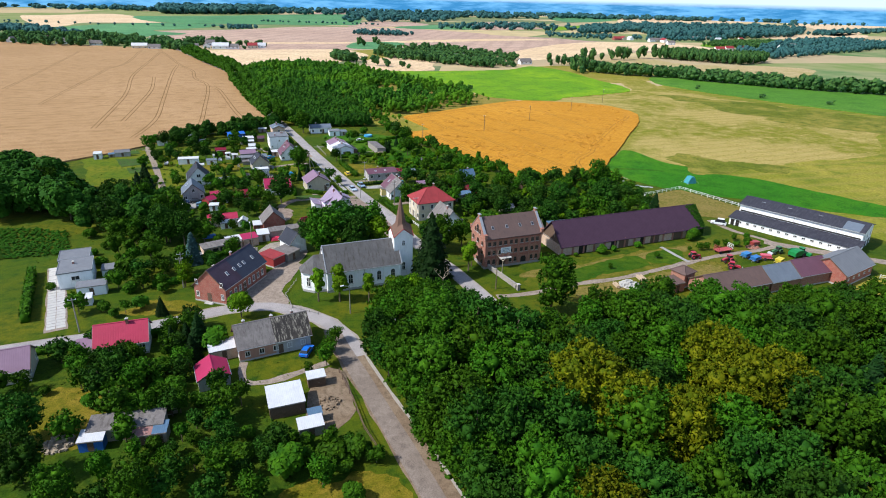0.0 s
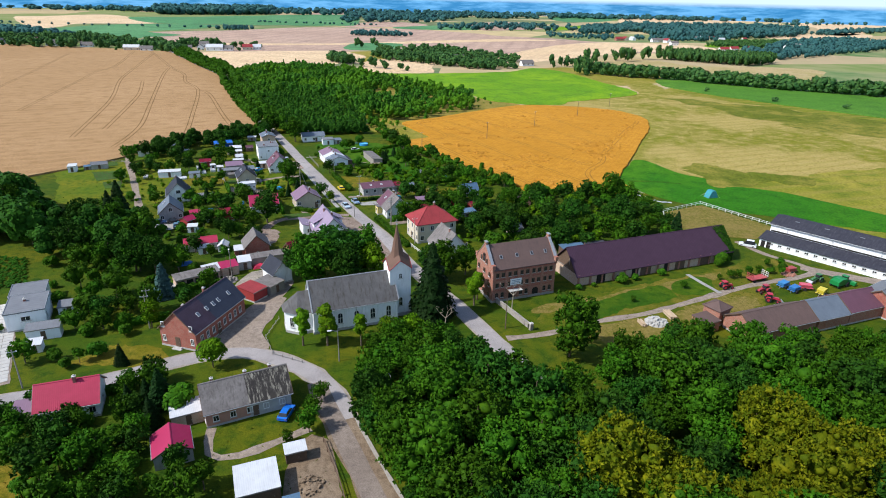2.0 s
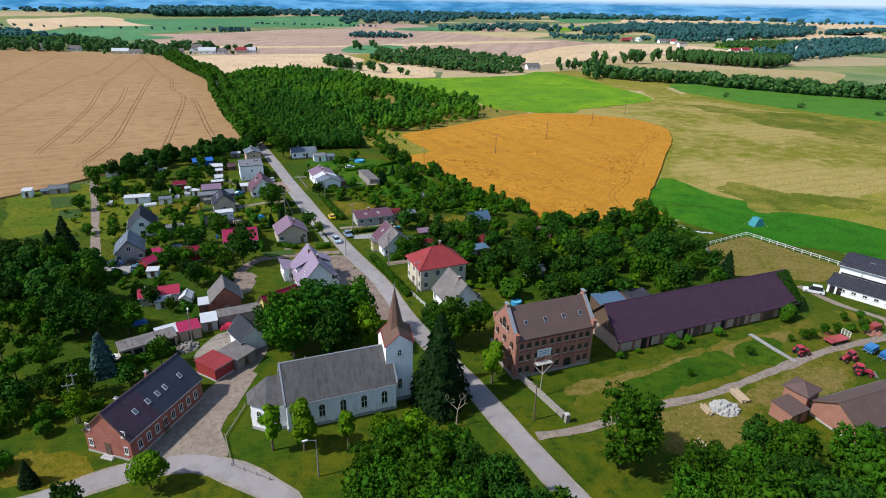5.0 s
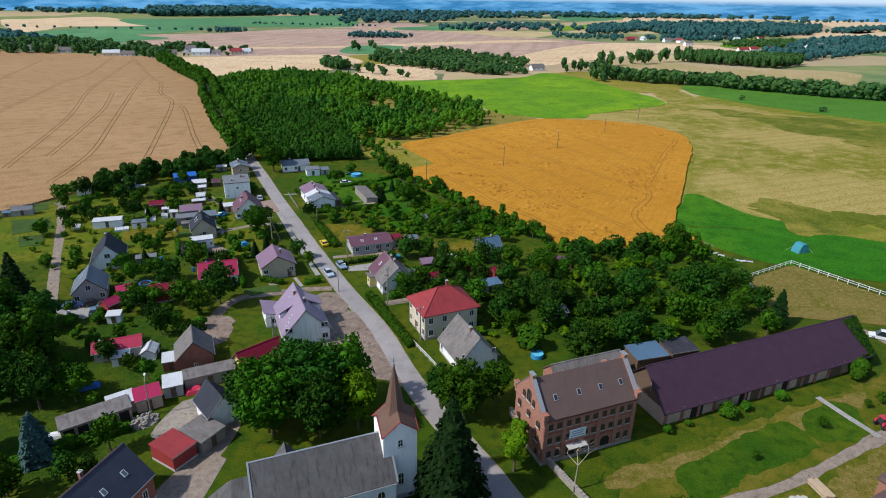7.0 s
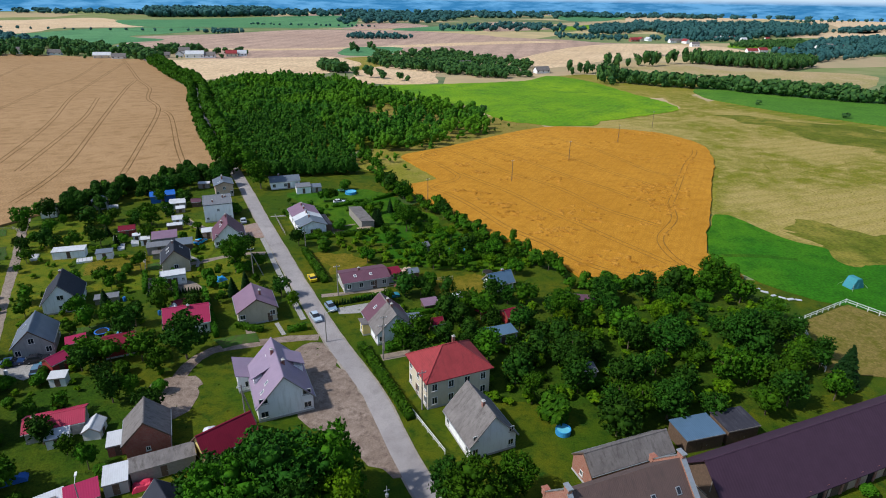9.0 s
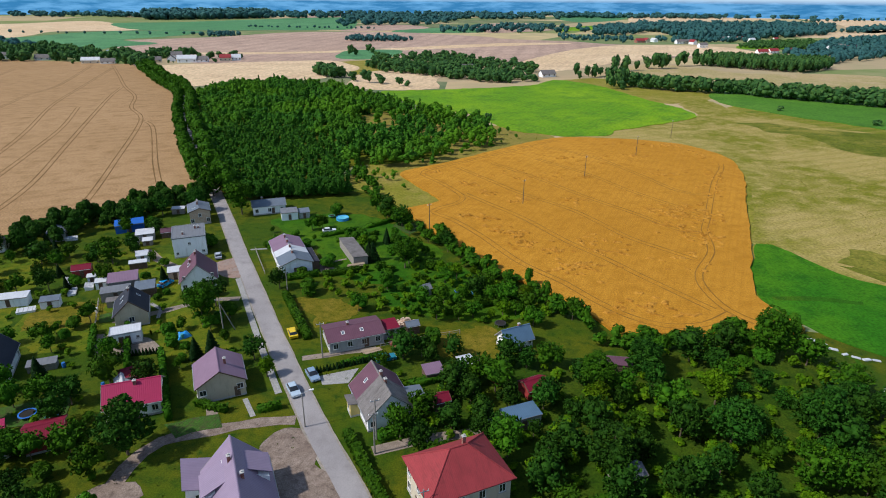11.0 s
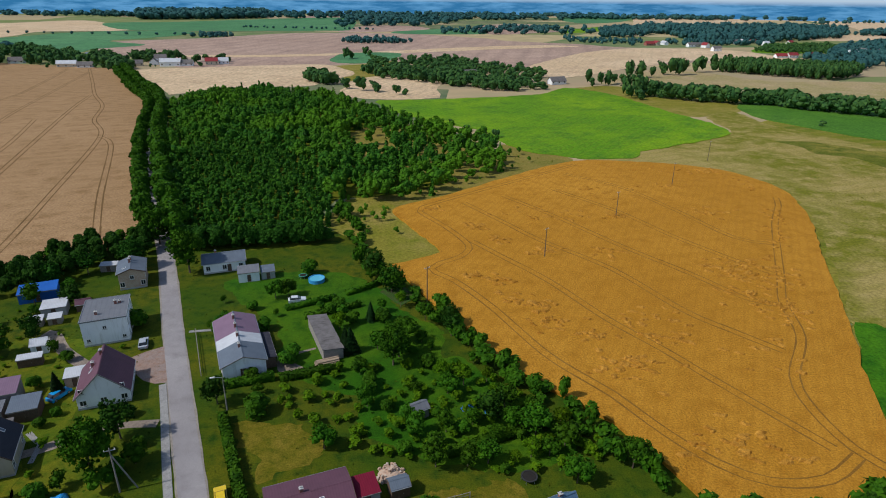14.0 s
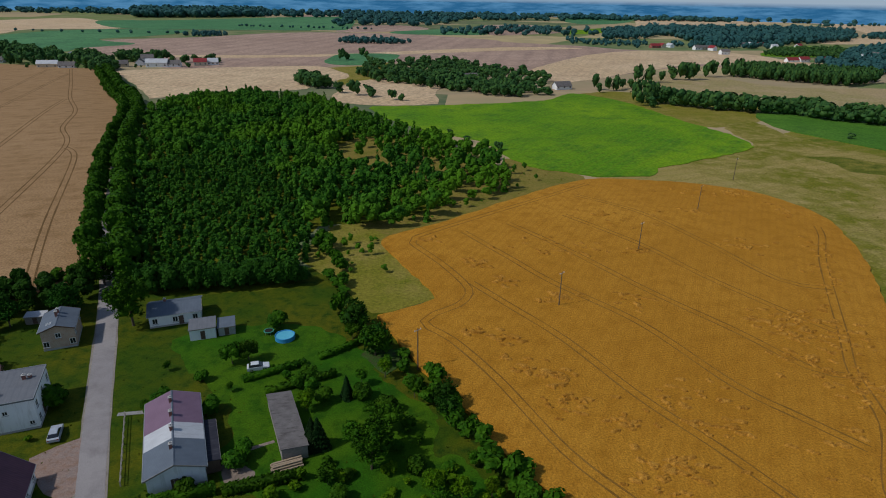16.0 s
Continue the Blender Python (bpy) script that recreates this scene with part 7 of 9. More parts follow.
for poly, count, kinds, lo, hi in GARDENS:
    made = tries = 0
    x0, x1 = min(p[0] for p in poly), max(p[0] for p in poly)
    y0, y1 = min(p[1] for p in poly), max(p[1] for p in poly)
    while made < count and tries < 3000:
        tries += 1
        x, y = rng.uniform(x0, x1), rng.uniform(y0, y1)
        h, kind = rng.uniform(lo, hi), rng.choice(kinds)
        if kind == "b":
            h = rng.uniform(1.6, 3.2)
        if inside(x, y, poly) and road_gap(x, y) > 4.2 and free(x, y, 0.9) and min(math.hypot(x - a, y - b) for a, b, *_ in placed) > 2.2 + h * 0.14:
            placed.append((x, y, h, kind))
            made += 1
for (ax, ay), (bx, by), count in (((-22.6, 176.3), (-11.5, 180.3), 19), ((-68.2, 181.6), (-55.9, 183.9), 20)):
    for i in range(count):
        placed.append((ax + (bx - ax) * i / (count - 1), ay + (by - ay) * i / (count - 1), rng.uniform(1.3, 1.7), 't'))
for x, y, h in ((-18.3, 58.5, 4), (-17.4, 62.6, 4), (-21, 51.4, 2.6), (-45, 52, 6), (-49, 56, 6), (-35, 41.4, 5.5), (-41, 39.4, 5), (-44.6, 41, 5)):
    placed.append((x, y, h, 'n'))
for x, y, h in ((82.7, 114.9, 2.6), (84.8, 115, 2.8), (88.6, 117, 2.8), (91.3, 117, 3), (79.2, 113.9, 1.8), (67.5, 108.6, 2.2), (52, 101, 1.8)):
    placed.append((x, y, h, 'n'))
for x, y, h in ((-8, 72, 9), (-4, 76.5, 8.5), (1, 72, 10), (-5, 67, 10), (-7.5, 62, 9.5), (0.5, 65.5, 11), (5.5, 75, 9)):
    placed.append((x, y, h, 'm'))
for x, y, h in ((52.4, 111.8, 2.6), (56.5, 113.4, 1.8), (64.6, 116.2, 2.0), (40.2, 107.4, 1.6), (84.5, 124.0, 3.4), (83.0, 122.4, 2.6), (44.5, 109.2, 1.2)):
    placed.append((x, y, h, 'b'))
for x, y, h, kind in placed:
    if kind in "mM" and h < 8.2:
        kind = "n" if kind == "m" else "N"
    tree(kind, x, y, h)


# woods, scrub and far trees: one mesh of very many small crowns each
def woodland(name, label, spots, material, templates, kind="stuff"):
    """spots: rows of x, y, height, width scale."""
    vs, fs, tv, tf, nv, nt = [], [], [], [], 0, 0
    r = np.random.RandomState(len(spots))
    for i, (x, y, h, w) in enumerate(spots):
        qv, qf, cv, cf = templates[i % len(templates)]
        a = r.rand() * 6.283
        rot = np.array([[math.cos(a), -math.sin(a), 0], [math.sin(a), math.cos(a), 0], [0, 0, 1]])
        sc = np.array([w, w, h / 10])
        vs.append((qv @ rot.T) * sc + (x, y, 0))
        fs.append(qf + nv)
        nv += len(qv)
        tv.append((cv @ rot.T) * sc + (x, y, 0))
        tf.append(cf + nt)
        nt += len(cv)
    me = mesh_arrays(name, material, (np.concatenate(vs), np.concatenate(fs)), (np.concatenate(tv), np.concatenate(tf)))
    return tagged(new(name, me), label, "trees", kind=kind)


YOUNG = [crown_arrays(300 + k, 3.4, 0.4, 10.0, 6, 110, 0.74, core=0.95) for k in range(5)]
CONES = [crown_arrays(320 + k, 2.2, 0.3, 10.0, 0, 120, 0.8, cone=True) for k in range(3)]
FARS = [crown_arrays(340 + k, 5.2, 0.1, 10.0, 6, 38, 1.15, core=0.95) for k in range(4)]
REMOTE = [crown_arrays(350 + k, 6.8, 0.2, 10.0, 5, 14, 1.5, core=1.0) for k in range(4)]
SMALL = [crown_arrays(370 + k, 3.0, 0.2, 10.0, 4, 90, 0.85) for k in range(4)]
BUSHY = [crown_arrays(360 + k, 4.5, 0.0, 10.0, 5, 80, 1.15) for k in range(4)]
NEARW = [crown_arrays(380 + k, 3.8, 0.5, 10.0, 12, 520, 0.62) for k in range(3)]


def scatter(poly, step, seed, lo, hi, wide=1.0, keep=1.0, gap=0.0):
    r, out = random.Random(seed), []
    x0, x1 = min(p[0] for p in poly), max(p[0] for p in poly)
    y0, y1 = min(p[1] for p in poly), max(p[1] for p in poly)
    y = y0
    while y < y1:
        x = x0 + r.uniform(0, step)
        while x < x1:
            px, py = x + r.uniform(-0.45, 0.45) * step, y + r.uniform(-0.45, 0.45) * step
            if r.random() < keep and inside(px, py, poly) and (gap == 0 or road_gap(px, py) > gap):
                h = r.uniform(lo, hi)
                out.append((px, py, h, wide * r.uniform(0.8, 1.2) * (h / 10) ** 0.5))
            x += step
        y += step * 0.87
    return out


WOOD = [(-62, 284), (-40, 287), (-31, 290), (-33, 301), (-37, 313), (-30, 332), (-12, 325), (3, 336), (11, 354), (24, 360), (32, 370), (35, 385), (33, 408), (24, 425), (14, 443), (3, 456), (-15, 470), (-33, 503), (-45, 522), (-72, 564), (-98, 575), (-124, 587), (-141, 572), (-157, 562), (-163, 516), (-149, 480), (-134, 440), (-119, 400), (-103, 362), (-89, 325), (-77, 296)]
GLADE = [(-44, 420), (-33, 465), (-24, 444), (-14, 400), (-28, 389)]
THIN = [(-30, 460), (-2, 455), (14, 442), (30, 420), (34, 372), (10, 354), (-16, 390), (-24, 420)]
PLANT = [(-92, 322), (-86, 300), (-66, 284), (-44, 287), (-30, 290), (-32, 312), (-38, 340), (-56, 383), (-85, 407), (-112, 412), (-104, 366)]
spots = [s for s in scatter(WOOD, 4.7, 21, 5.5, 11.5, 0.84, gap=4.2) if not inside(s[0], s[1], PLANT)
         and not (inside(s[0], s[1], GLADE) and (s[0] * 7.3 + s[1] * 3.1) % 1 < 0.8) and not (inside(s[0], s[1], THIN) and (s[0] * 5.1 + s[1] * 9.7) % 1 < 0.33)]
woodland("young_wood", "young mixed wood of pale and dark green trees", spots, M["wood_leaf"], YOUNG + CONES[:2])
woodland("pine_plantation", "dense even young plantation beside the road", scatter(PLANT, 3.0, 22, 5.0, 7.0, 0.66, gap=4.2), M["plantation_leaf"], SMALL + CONES[:1])
rng = random.Random(18)
spots = []
line = rounded(MAIN[:12], 5.6)
for p, q in zip(line, line[1:]):
    for side in (-1, 1):
        if 284 < p.y < 700 and (p.y > 300 or side > 0):
            off = rng.uniform(3.6, 4.4) if side > 0 else rng.uniform(3.4, 4.2)
            h = rng.uniform(9, 13) if side > 0 else rng.uniform(7.5, 11)
            spots.append((p.x + side * off * 1.05, p.y + rng.uniform(-1.5, 1.5), h, rng.uniform(0.95, 1.15) if side > 0 else rng.uniform(0.72, 0.95)))
edge = random.Random(27)
woodland("plantation_edge", "close dark front row of the young plantation", [(x0 + (x1 - x0) * k / n + edge.uniform(-0.6, 0.6), y0 + (y1 - y0) * k / n + edge.uniform(-1.2, 1.0), edge.uniform(5.0, 7.6), edge.uniform(0.5, 0.72)) for x0, y0, x1, y1, n in ((-68, 284.5, -44, 288, 17), (-44, 288, -29, 290.5, 11), (-66, 286.5, -30, 292.5, 24)) for k in range(n)], M["leaf_dark"], NEARW)
woodland("roadside_trees", "row of full-grown trees along the road", spots, M["leaf"], NEARW)
woodland("dark_grove", "dense grove of tall dark trees", [s for s in scatter([(-168, 170), (-158, 134), (-128, 131), (-109, 132), (-113, 146), (-130, 168), (-150, 178)], 5.6, 34, 10, 14.5, 1.1, 0.9) + scatter([(-102, 123), (-80, 127), (-84, 145), (-100, 152), (-109, 143)], 5.4, 35, 6.5, 10.5, 0.9, 0.85) if free(s[0], s[1], 2)], M["leaf_dark"], NEARW)
woodland("potato_field", "low dense leafy crop beside the grove", scatter([(-140, 124), (-118, 127), (-106, 124), (-99, 112), (-96, 108), (-113, 103), (-140, 103)], 1.15, 37, 0.5, 0.9, 0.85, 1.0), M["crop_leaf"], SMALL)
woodland("field_edge_scrub", "scrub and hedge along the wheat field", [s for line in ([(-128, 236), (-118, 262), (-104, 272), (-90, 288), (-78, 296)], [(-20, 276), (-10, 262), (2, 244), (10, 230), (18, 218), (28, 204), (36, 190)], [(36, 186), (48, 184), (60, 186), (72, 187), (82, 190)], [(-30, 318), (-24, 300), (-18, 284)], [(-122, 244), (-108, 262), (-96, 274)]) for a, b in zip(line, line[1:]) for s in [(a[0] + (b[0] - a[0]) * t / 9 + random.Random(t + int(a[0])).uniform(-2.2, 2.2), a[1] + (b[1] - a[1]) * t / 9 + random.Random(t + int(a[1])).uniform(-2.2, 2.2), random.Random(t * 7 + int(a[0])).uniform(2.2, 6.0), random.Random(t + int(b[0])).uniform(0.3, 0.55)) for t in range(9)]], M["leaf"], BUSHY)
woodland("field_edge_trees", "dark belt of trees between the gardens and the wheat", [s for s in scatter([(-126, 238), (-116, 262), (-100, 276), (-88, 290), (-77, 286), (-81, 272), (-94, 262), (-107, 248), (-116, 232)], 4.4, 36, 5, 8.5, 0.72) if free(s[0], s[1], 1.0)], M["leaf_dark"], NEARW)
woodland("garden_scrub", "rank bushes and tall weeds in the gardens", scatter([(-14, 200), (-30, 214), (-16, 224), (-2, 226), (10, 224), (30, 200), (22, 194), (2, 196)], 3.0, 31, 0.8, 2.6, 0.55, 0.75) + [s for s in scatter([(-50, 128), (-92, 146), (-120, 196), (-92, 258), (-62, 250), (-60, 226), (-72, 215), (-60, 206), (-58, 176), (-48, 168)], 4.2, 32, 0.6, 2.2, 0.5, 0.42, 5) if free(s[0], s[1], 0.8)] + [s for s in scatter([(-10, 176), (4, 140), (40, 132), (80, 146), (82, 184), (44, 184), (20, 178)], 3.4, 33, 0.8, 3.4, 0.62, 0.72, 5) if free(s[0], s[1], 0.8)], M["weeds"], BUSHY)
woodland("wood_edge_trees", "scattered young trees in dry grass beside the wood", scatter([(-34, 314), (-26, 300), (-12, 290), (-6, 300), (-12, 320), (6, 340), (34, 368), (56, 392), (46, 402), (34, 400), (6, 350), (-30, 335)], 6, 24, 1.2, 5, 0.5, 0.6), M["wood_leaf"], YOUNG)
def tufts(name, label, areas, material, seed):
    """Clumps of tall grass and weeds: a few leaning blades each."""
    r = np.random.RandomState(seed)
    pts = []
    for poly, count, size in areas:
        x0, x1 = min(p[0] for p in poly), max(p[0] for p in poly)
        y0, y1 = min(p[1] for p in poly), max(p[1] for p in poly)
        made = 0
        while made < count:
            x, y = x0 + r.rand() * (x1 - x0), y0 + r.rand() * (y1 - y0)
            made += 1
            if inside(x, y, poly) and free(x, y, 0.3) and road_gap(x, y) > 3.2:
                pts.append((x, y, size * (0.5 + r.rand())))
    pts = np.array(pts)
    n, k = len(pts), 4
    base = np.repeat(pts, k, 0)
    a = r.rand(n * k) * 6.283
    s = base[:, 2:3]
    off = np.c_[np.cos(a), np.sin(a)] * s * 0.35
    side = np.c_[-np.sin(a), np.cos(a)] * s * 0.4
    c = base[:, :2] + off
    tip = base[:, :2] + off * (1.5 + r.rand(n * k, 1) * 1.5)
    z = np.zeros((n * k, 1))
    h = s * (0.4 + 0.4 * r.rand(n * k, 1))
    v = np.stack([np.c_[c - side, z], np.c_[c + side, z], np.c_[tip + side * 0.6, h], np.c_[tip - side * 0.6, h]], 1).reshape(-1, 3)
    me = mesh_arrays(name, material, (v, np.arange(4 * n * k).reshape(-1, 4)))
    return tagged(new(name, me), label, "grass", kind="stuff")


tufts("meadow_tufts", "tussocks of rough grass in the pasture", (([(126, 238), (142, 330), (146, 400), (180, 425), (240, 345), (300, 300), (300, 190), (190, 190), (160, 222)], 5000, 0.3), ([(-34, 318), (-10, 322), (62, 391), (40, 425), (-20, 345)], 700, 0.4)), M["meadow_olive"], 81)
tufts("garden_weeds", "weeds and tall grass in the gardens", (([(-130, 100), (-130, 230), (-100, 280), (-40, 280), (0, 250), (34, 195), (82, 185), (80, 145), (20, 130), (-10, 176), (-45, 100)], 5000, 0.2), ([(-70, 10), (-70, 60), (-20, 60), (0, 20)], 1000, 0.2), ([(14, 84), (50, 100), (84, 118), (104, 120), (84, 98), (44, 80)], 900, 0.2)), M["lawn"], 82)
# woods and tree belts of the distance
def belt(points, width, step, seed, lo=8, hi=13):
    r, out = random.Random(seed), []
    for p in rounded(points, step):
        for k in range(max(1, int(width / step))):
            h = r.uniform(lo, hi)
            out.append((p.x + r.uniform(-1, 1) * width / 2, p.y + r.uniform(-1, 1) * width / 2, h, h / 10 * r.uniform(0.8, 1.2)))
    return out


# houses of the far villages: x, y, turn, length, wall, roof
FAR_HOUSES = (
    (357, 1127, 15, 15, "brick", "r_red"), (370, 1131, 105, 11, "cream", "r_red"), (387, 1142, 100, 14, "white", "r_white"), (414, 1101, 15, 13, "white", "r_grey"),
    (427, 1105, 20, 16, "cream", "r_grey"), (432, 1090, 110, 11, "white", "r_red"), (418, 1021, 15, 14, "white", "r_grey"), (522, 1180, 15, 13, "white", "r_grey"),
    (536, 1182, 105, 12, "white", "r_white"), (564, 1204, 20, 12, "cream", "r_red"), (559, 1150, 15, 11, "white", "r_white"), (620, 1186, 30, 12, "white", "r_red"),
    (457, 921, 10, 16, "white", "r_red"), (473, 923, 14, 14, "white", "r_red"), (496, 925, 20, 12, "brick", "r_red"), (588, 976, 20, 15, "white", "r_white"),
    (604, 968, 30, 13, "brick", "r_red"), (618, 1002, 110, 14, "white", "r_grey"), (640, 1000, 20, 12, "white", "r_purple"),
    (-357, 752, 10, 18, "cream", "r_white"), (-338, 750, 12, 14, "white", "r_grey"), (-381, 838, 100, 13, "white", "r_white"), (-298, 770, 20, 14, "cream", "r_grey"),
    (-286, 786, 110, 11, "white", "r_grey"), (-291, 816, 20, 12, "white", "r_grey"), (-263, 772, 8, 20, "white", "r_white"), (-248, 775, 10, 13, "white", "r_grey"),
    (-227, 789, 15, 12, "cream", "r_red"), (-217, 797, 15, 10, "white", "r_white"), (-430, 790, 15, 14, "white", "r_grey"), (-455, 830, 105, 12, "cream", "r_red"),
    (-480, 800, 20, 13, "white", "r_grey"), (-520, 840, 15, 14, "cream", "r_purple"), (-550, 810, 100, 12, "white", "r_grey"), (40, 700, 15, 12, "white", "r_grey"), (112, 652, 20, 14, "white", "r_grey"))


def seen_past(spots):
    """Drops trees that would stand on a house or right before its front."""
    return [s for s in spots if not any(abs(s[0] - q[0] + (s[1] - q[1]) * 0.3) < 9 and -20 < s[1] - q[1] < 8 for q in FAR_HOUSES)]


spots = belt([(169, 585), (190, 567), (217, 554), (246, 542), (253, 529), (279, 510), (306, 491), (380, 452), (470, 410)], 9, 3.4, 41, 8, 14)
spots += scatter([(296, 754), (372, 684), (424, 719), (434, 744), (336, 792)], 6.0, 42, 13, 15, 0.62)
spots += [(152, 586, 17, 1.0), (157, 580, 20, 1.1), (163, 586, 17, 1.0), (156, 566, 9, 0.9), (150, 574, 11, 0.9), (230, 725, 15, 1.1), (237, 721, 18, 1.3), (246, 722, 19, 1.3), (253, 727, 15, 1.0), (275, 748, 18, 1.1), (281, 750, 17, 1.0), (296, 758, 20, 1.2), (306, 752, 19, 1.2), (318, 742, 17, 1.0)]
spots += [(138, 650, 14, 0.8), (138, 634, 9, 0.6), (147, 644, 12, 0.7), (155, 648, 14, 0.9), (163, 655, 9, 0.7), (172, 662, 9, 0.7), (190, 698, 17, 1.1), (200, 700, 18, 1.1), (212, 702, 11, 0.8)]
spots += scatter([(-62, 728), (32, 690), (100, 620), (62, 600), (10, 640), (-40, 680)], 6.5, 44, 6, 11, 0.95, 0.85) + scatter([(-62, 728), (32, 690), (100, 640), (115, 727), (30, 849), (-62, 828)], 9, 45, 6, 10, 1.0, 0.6)
spots += belt([(-98, 660), (-80, 640)], 12, 4, 46, 9, 13) + [(-64, 614, 10, 1.0), (-52, 604, 12, 1.2), (-40, 597, 10, 1.0), (-23, 585, 8, 0.8), (-16, 582, 6, 0.6), (22, 454, 3.5, 0.5), (14, 470, 4, 0.4), (36, 436, 5, 0.5), (232, 470, 4, 0.5), (262, 420, 4, 0.6), (300, 395, 4, 0.6)]
spots += belt([(-373, 850), (-300, 730)], 24, 6, 48, 8, 12) + scatter([(-620, 880), (-500, 935), (-361, 800), (-350, 765), (-478, 765), (-620, 790)], 10, 49, 8, 15, 1.0, 0.6)
spots += scatter([(-322, 800), (-270, 812), (-280, 850), (-335, 850)], 8, 61, 8, 13, 0.9, 0.8) + belt([(-370, 742), (-300, 752), (-215, 776)], 10, 7, 62, 2.5, 6) + belt([(-300, 806), (-220, 816)], 10, 6, 68, 6, 10) + [(-94, 862, 14, 1.0), (-90, 868, 11, 0.9), (-76, 905, 12, 1.0), (-70, 900, 9, 0.8)]
spots += scatter([(466, 1007), (532, 955), (631, 1058), (663, 1150), (537, 1108)], 9, 51, 6, 9, 0.8, 0.9)
woodland("tree_belts", "tree belts and copses between the far fields", seen_past(spots), M["far_leaf"], FARS)
spots = scatter([(464, 908), (446, 790), (475, 775), (900, 1100), (830, 1250), (674, 1120), (560, 990), (520, 930)], 13, 50, 8, 13, 0.85, 0.8)
spots += scatter([(526, 1712), (488, 1350), (470, 1180), (560, 1200), (680, 1270), (838, 1380), (1036, 1671), (946, 1816), (758, 1740)], 17, 52, 11, 20, 1.1, 0.95)
spots += scatter([(380, 1160), (440, 1120), (560, 1130), (620, 1230), (500, 1230)], 12, 58, 7, 12, 0.75, 0.6)
spots += scatter([(231, 1183), (337, 1110), (373, 1206), (250, 1273)], 12, 63, 6, 10, 0.7, 0.55) + scatter([(496, 1464), (394, 1332), (330, 1320), (393, 1528), (518, 1768)], 16, 64, 9, 16, 1.0, 0.8)
spots += belt([(940, 1480), (1150, 1640), (1500, 1900)], 60, 16, 65, 9, 14) + belt([(1250, 2150), (1480, 2250), (1800, 2400)], 14, 30, 66, 10, 14)
spots += scatter([(-831, 1989), (-637, 2065), (-530, 2216), (-612, 2589), (-1003, 2394)], 24, 53, 22, 30, 1.7, 0.97)
spots += scatter([(30, 1395), (160, 1383), (346, 1424), (457, 1638), (226, 1701), (37, 1566)], 20, 54, 9, 14, 1.0, 0.4) + scatter([(-226, 1663), (12, 1707), (165, 2394), (-247, 2473)], 32, 55, 12, 18, 1.6, 0.5)
spots += scatter([(-401, 1222), (-334, 1235), (-368, 1290), (-424, 1280)], 10, 67, 6, 10, 0.8, 0.8) + scatter([(-131, 1120), (-70, 1112), (-10, 1125), (-92, 1170), (-126, 1166)], 10, 56, 7, 12, 0.8, 0.85)
spots += belt([(-713, 1061), (-626, 1008), (-540, 930)], 40, 10, 57, 8, 14) + belt([(-900, 1330), (-700, 1300), (-420, 1290)], 14, 26, 59, 4, 7) + belt([(-420, 1600), (-250, 1560), (-120, 1540)], 14, 12, 60, 4, 7)
for k, (y, lo, hi) in enumerate(((2300, -1700, 500), (2500, -1900, 1700), (2720, -2000, 1900))):
    r = random.Random(60 + k)
    x = lo
    while x < hi:
        for i in range(r.randint(10, 30)):
            spots.append((x + r.uniform(0, 220), y + r.uniform(-90, 60), r.uniform(12, 20), r.uniform(1.6, 2.6)))
        x += r.uniform(120, 300)
# the blue of these woods is haze painted into the leaf colour
woodland("far_woods", "distant green woods with blue haze in their colour", seen_past(spots), M["hazy_leaf"], REMOTE)

# glowing ring at the horizon: blue haze and pale sky painted over far country
def horizon():
    m, n, l, bs = nodes_of("hazy_horizon")
    p = place(n)
    mp = n.new("ShaderNodeMapping")
    mp.inputs["Scale"].default_value = (0.009, 0.009, 0.06)
    l.new(p, mp.inputs["Vector"])
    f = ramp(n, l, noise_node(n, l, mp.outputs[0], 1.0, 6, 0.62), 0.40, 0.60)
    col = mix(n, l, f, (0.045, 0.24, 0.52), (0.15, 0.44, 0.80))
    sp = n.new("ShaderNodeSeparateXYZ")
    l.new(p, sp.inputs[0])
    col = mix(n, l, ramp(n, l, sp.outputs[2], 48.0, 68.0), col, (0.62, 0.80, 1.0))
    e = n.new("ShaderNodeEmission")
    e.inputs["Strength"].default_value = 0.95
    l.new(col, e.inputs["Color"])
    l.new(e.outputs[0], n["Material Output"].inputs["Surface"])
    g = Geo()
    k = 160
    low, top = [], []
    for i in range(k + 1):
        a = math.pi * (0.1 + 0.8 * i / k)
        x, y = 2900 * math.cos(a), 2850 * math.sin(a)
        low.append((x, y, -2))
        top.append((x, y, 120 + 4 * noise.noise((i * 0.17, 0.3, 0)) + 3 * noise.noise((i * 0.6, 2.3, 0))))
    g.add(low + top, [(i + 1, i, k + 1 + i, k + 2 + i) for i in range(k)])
    return solo("backdrop", g, m, "glowing backdrop of painted blue haze along the horizon", "backdrop", kind="structure")


horizon()

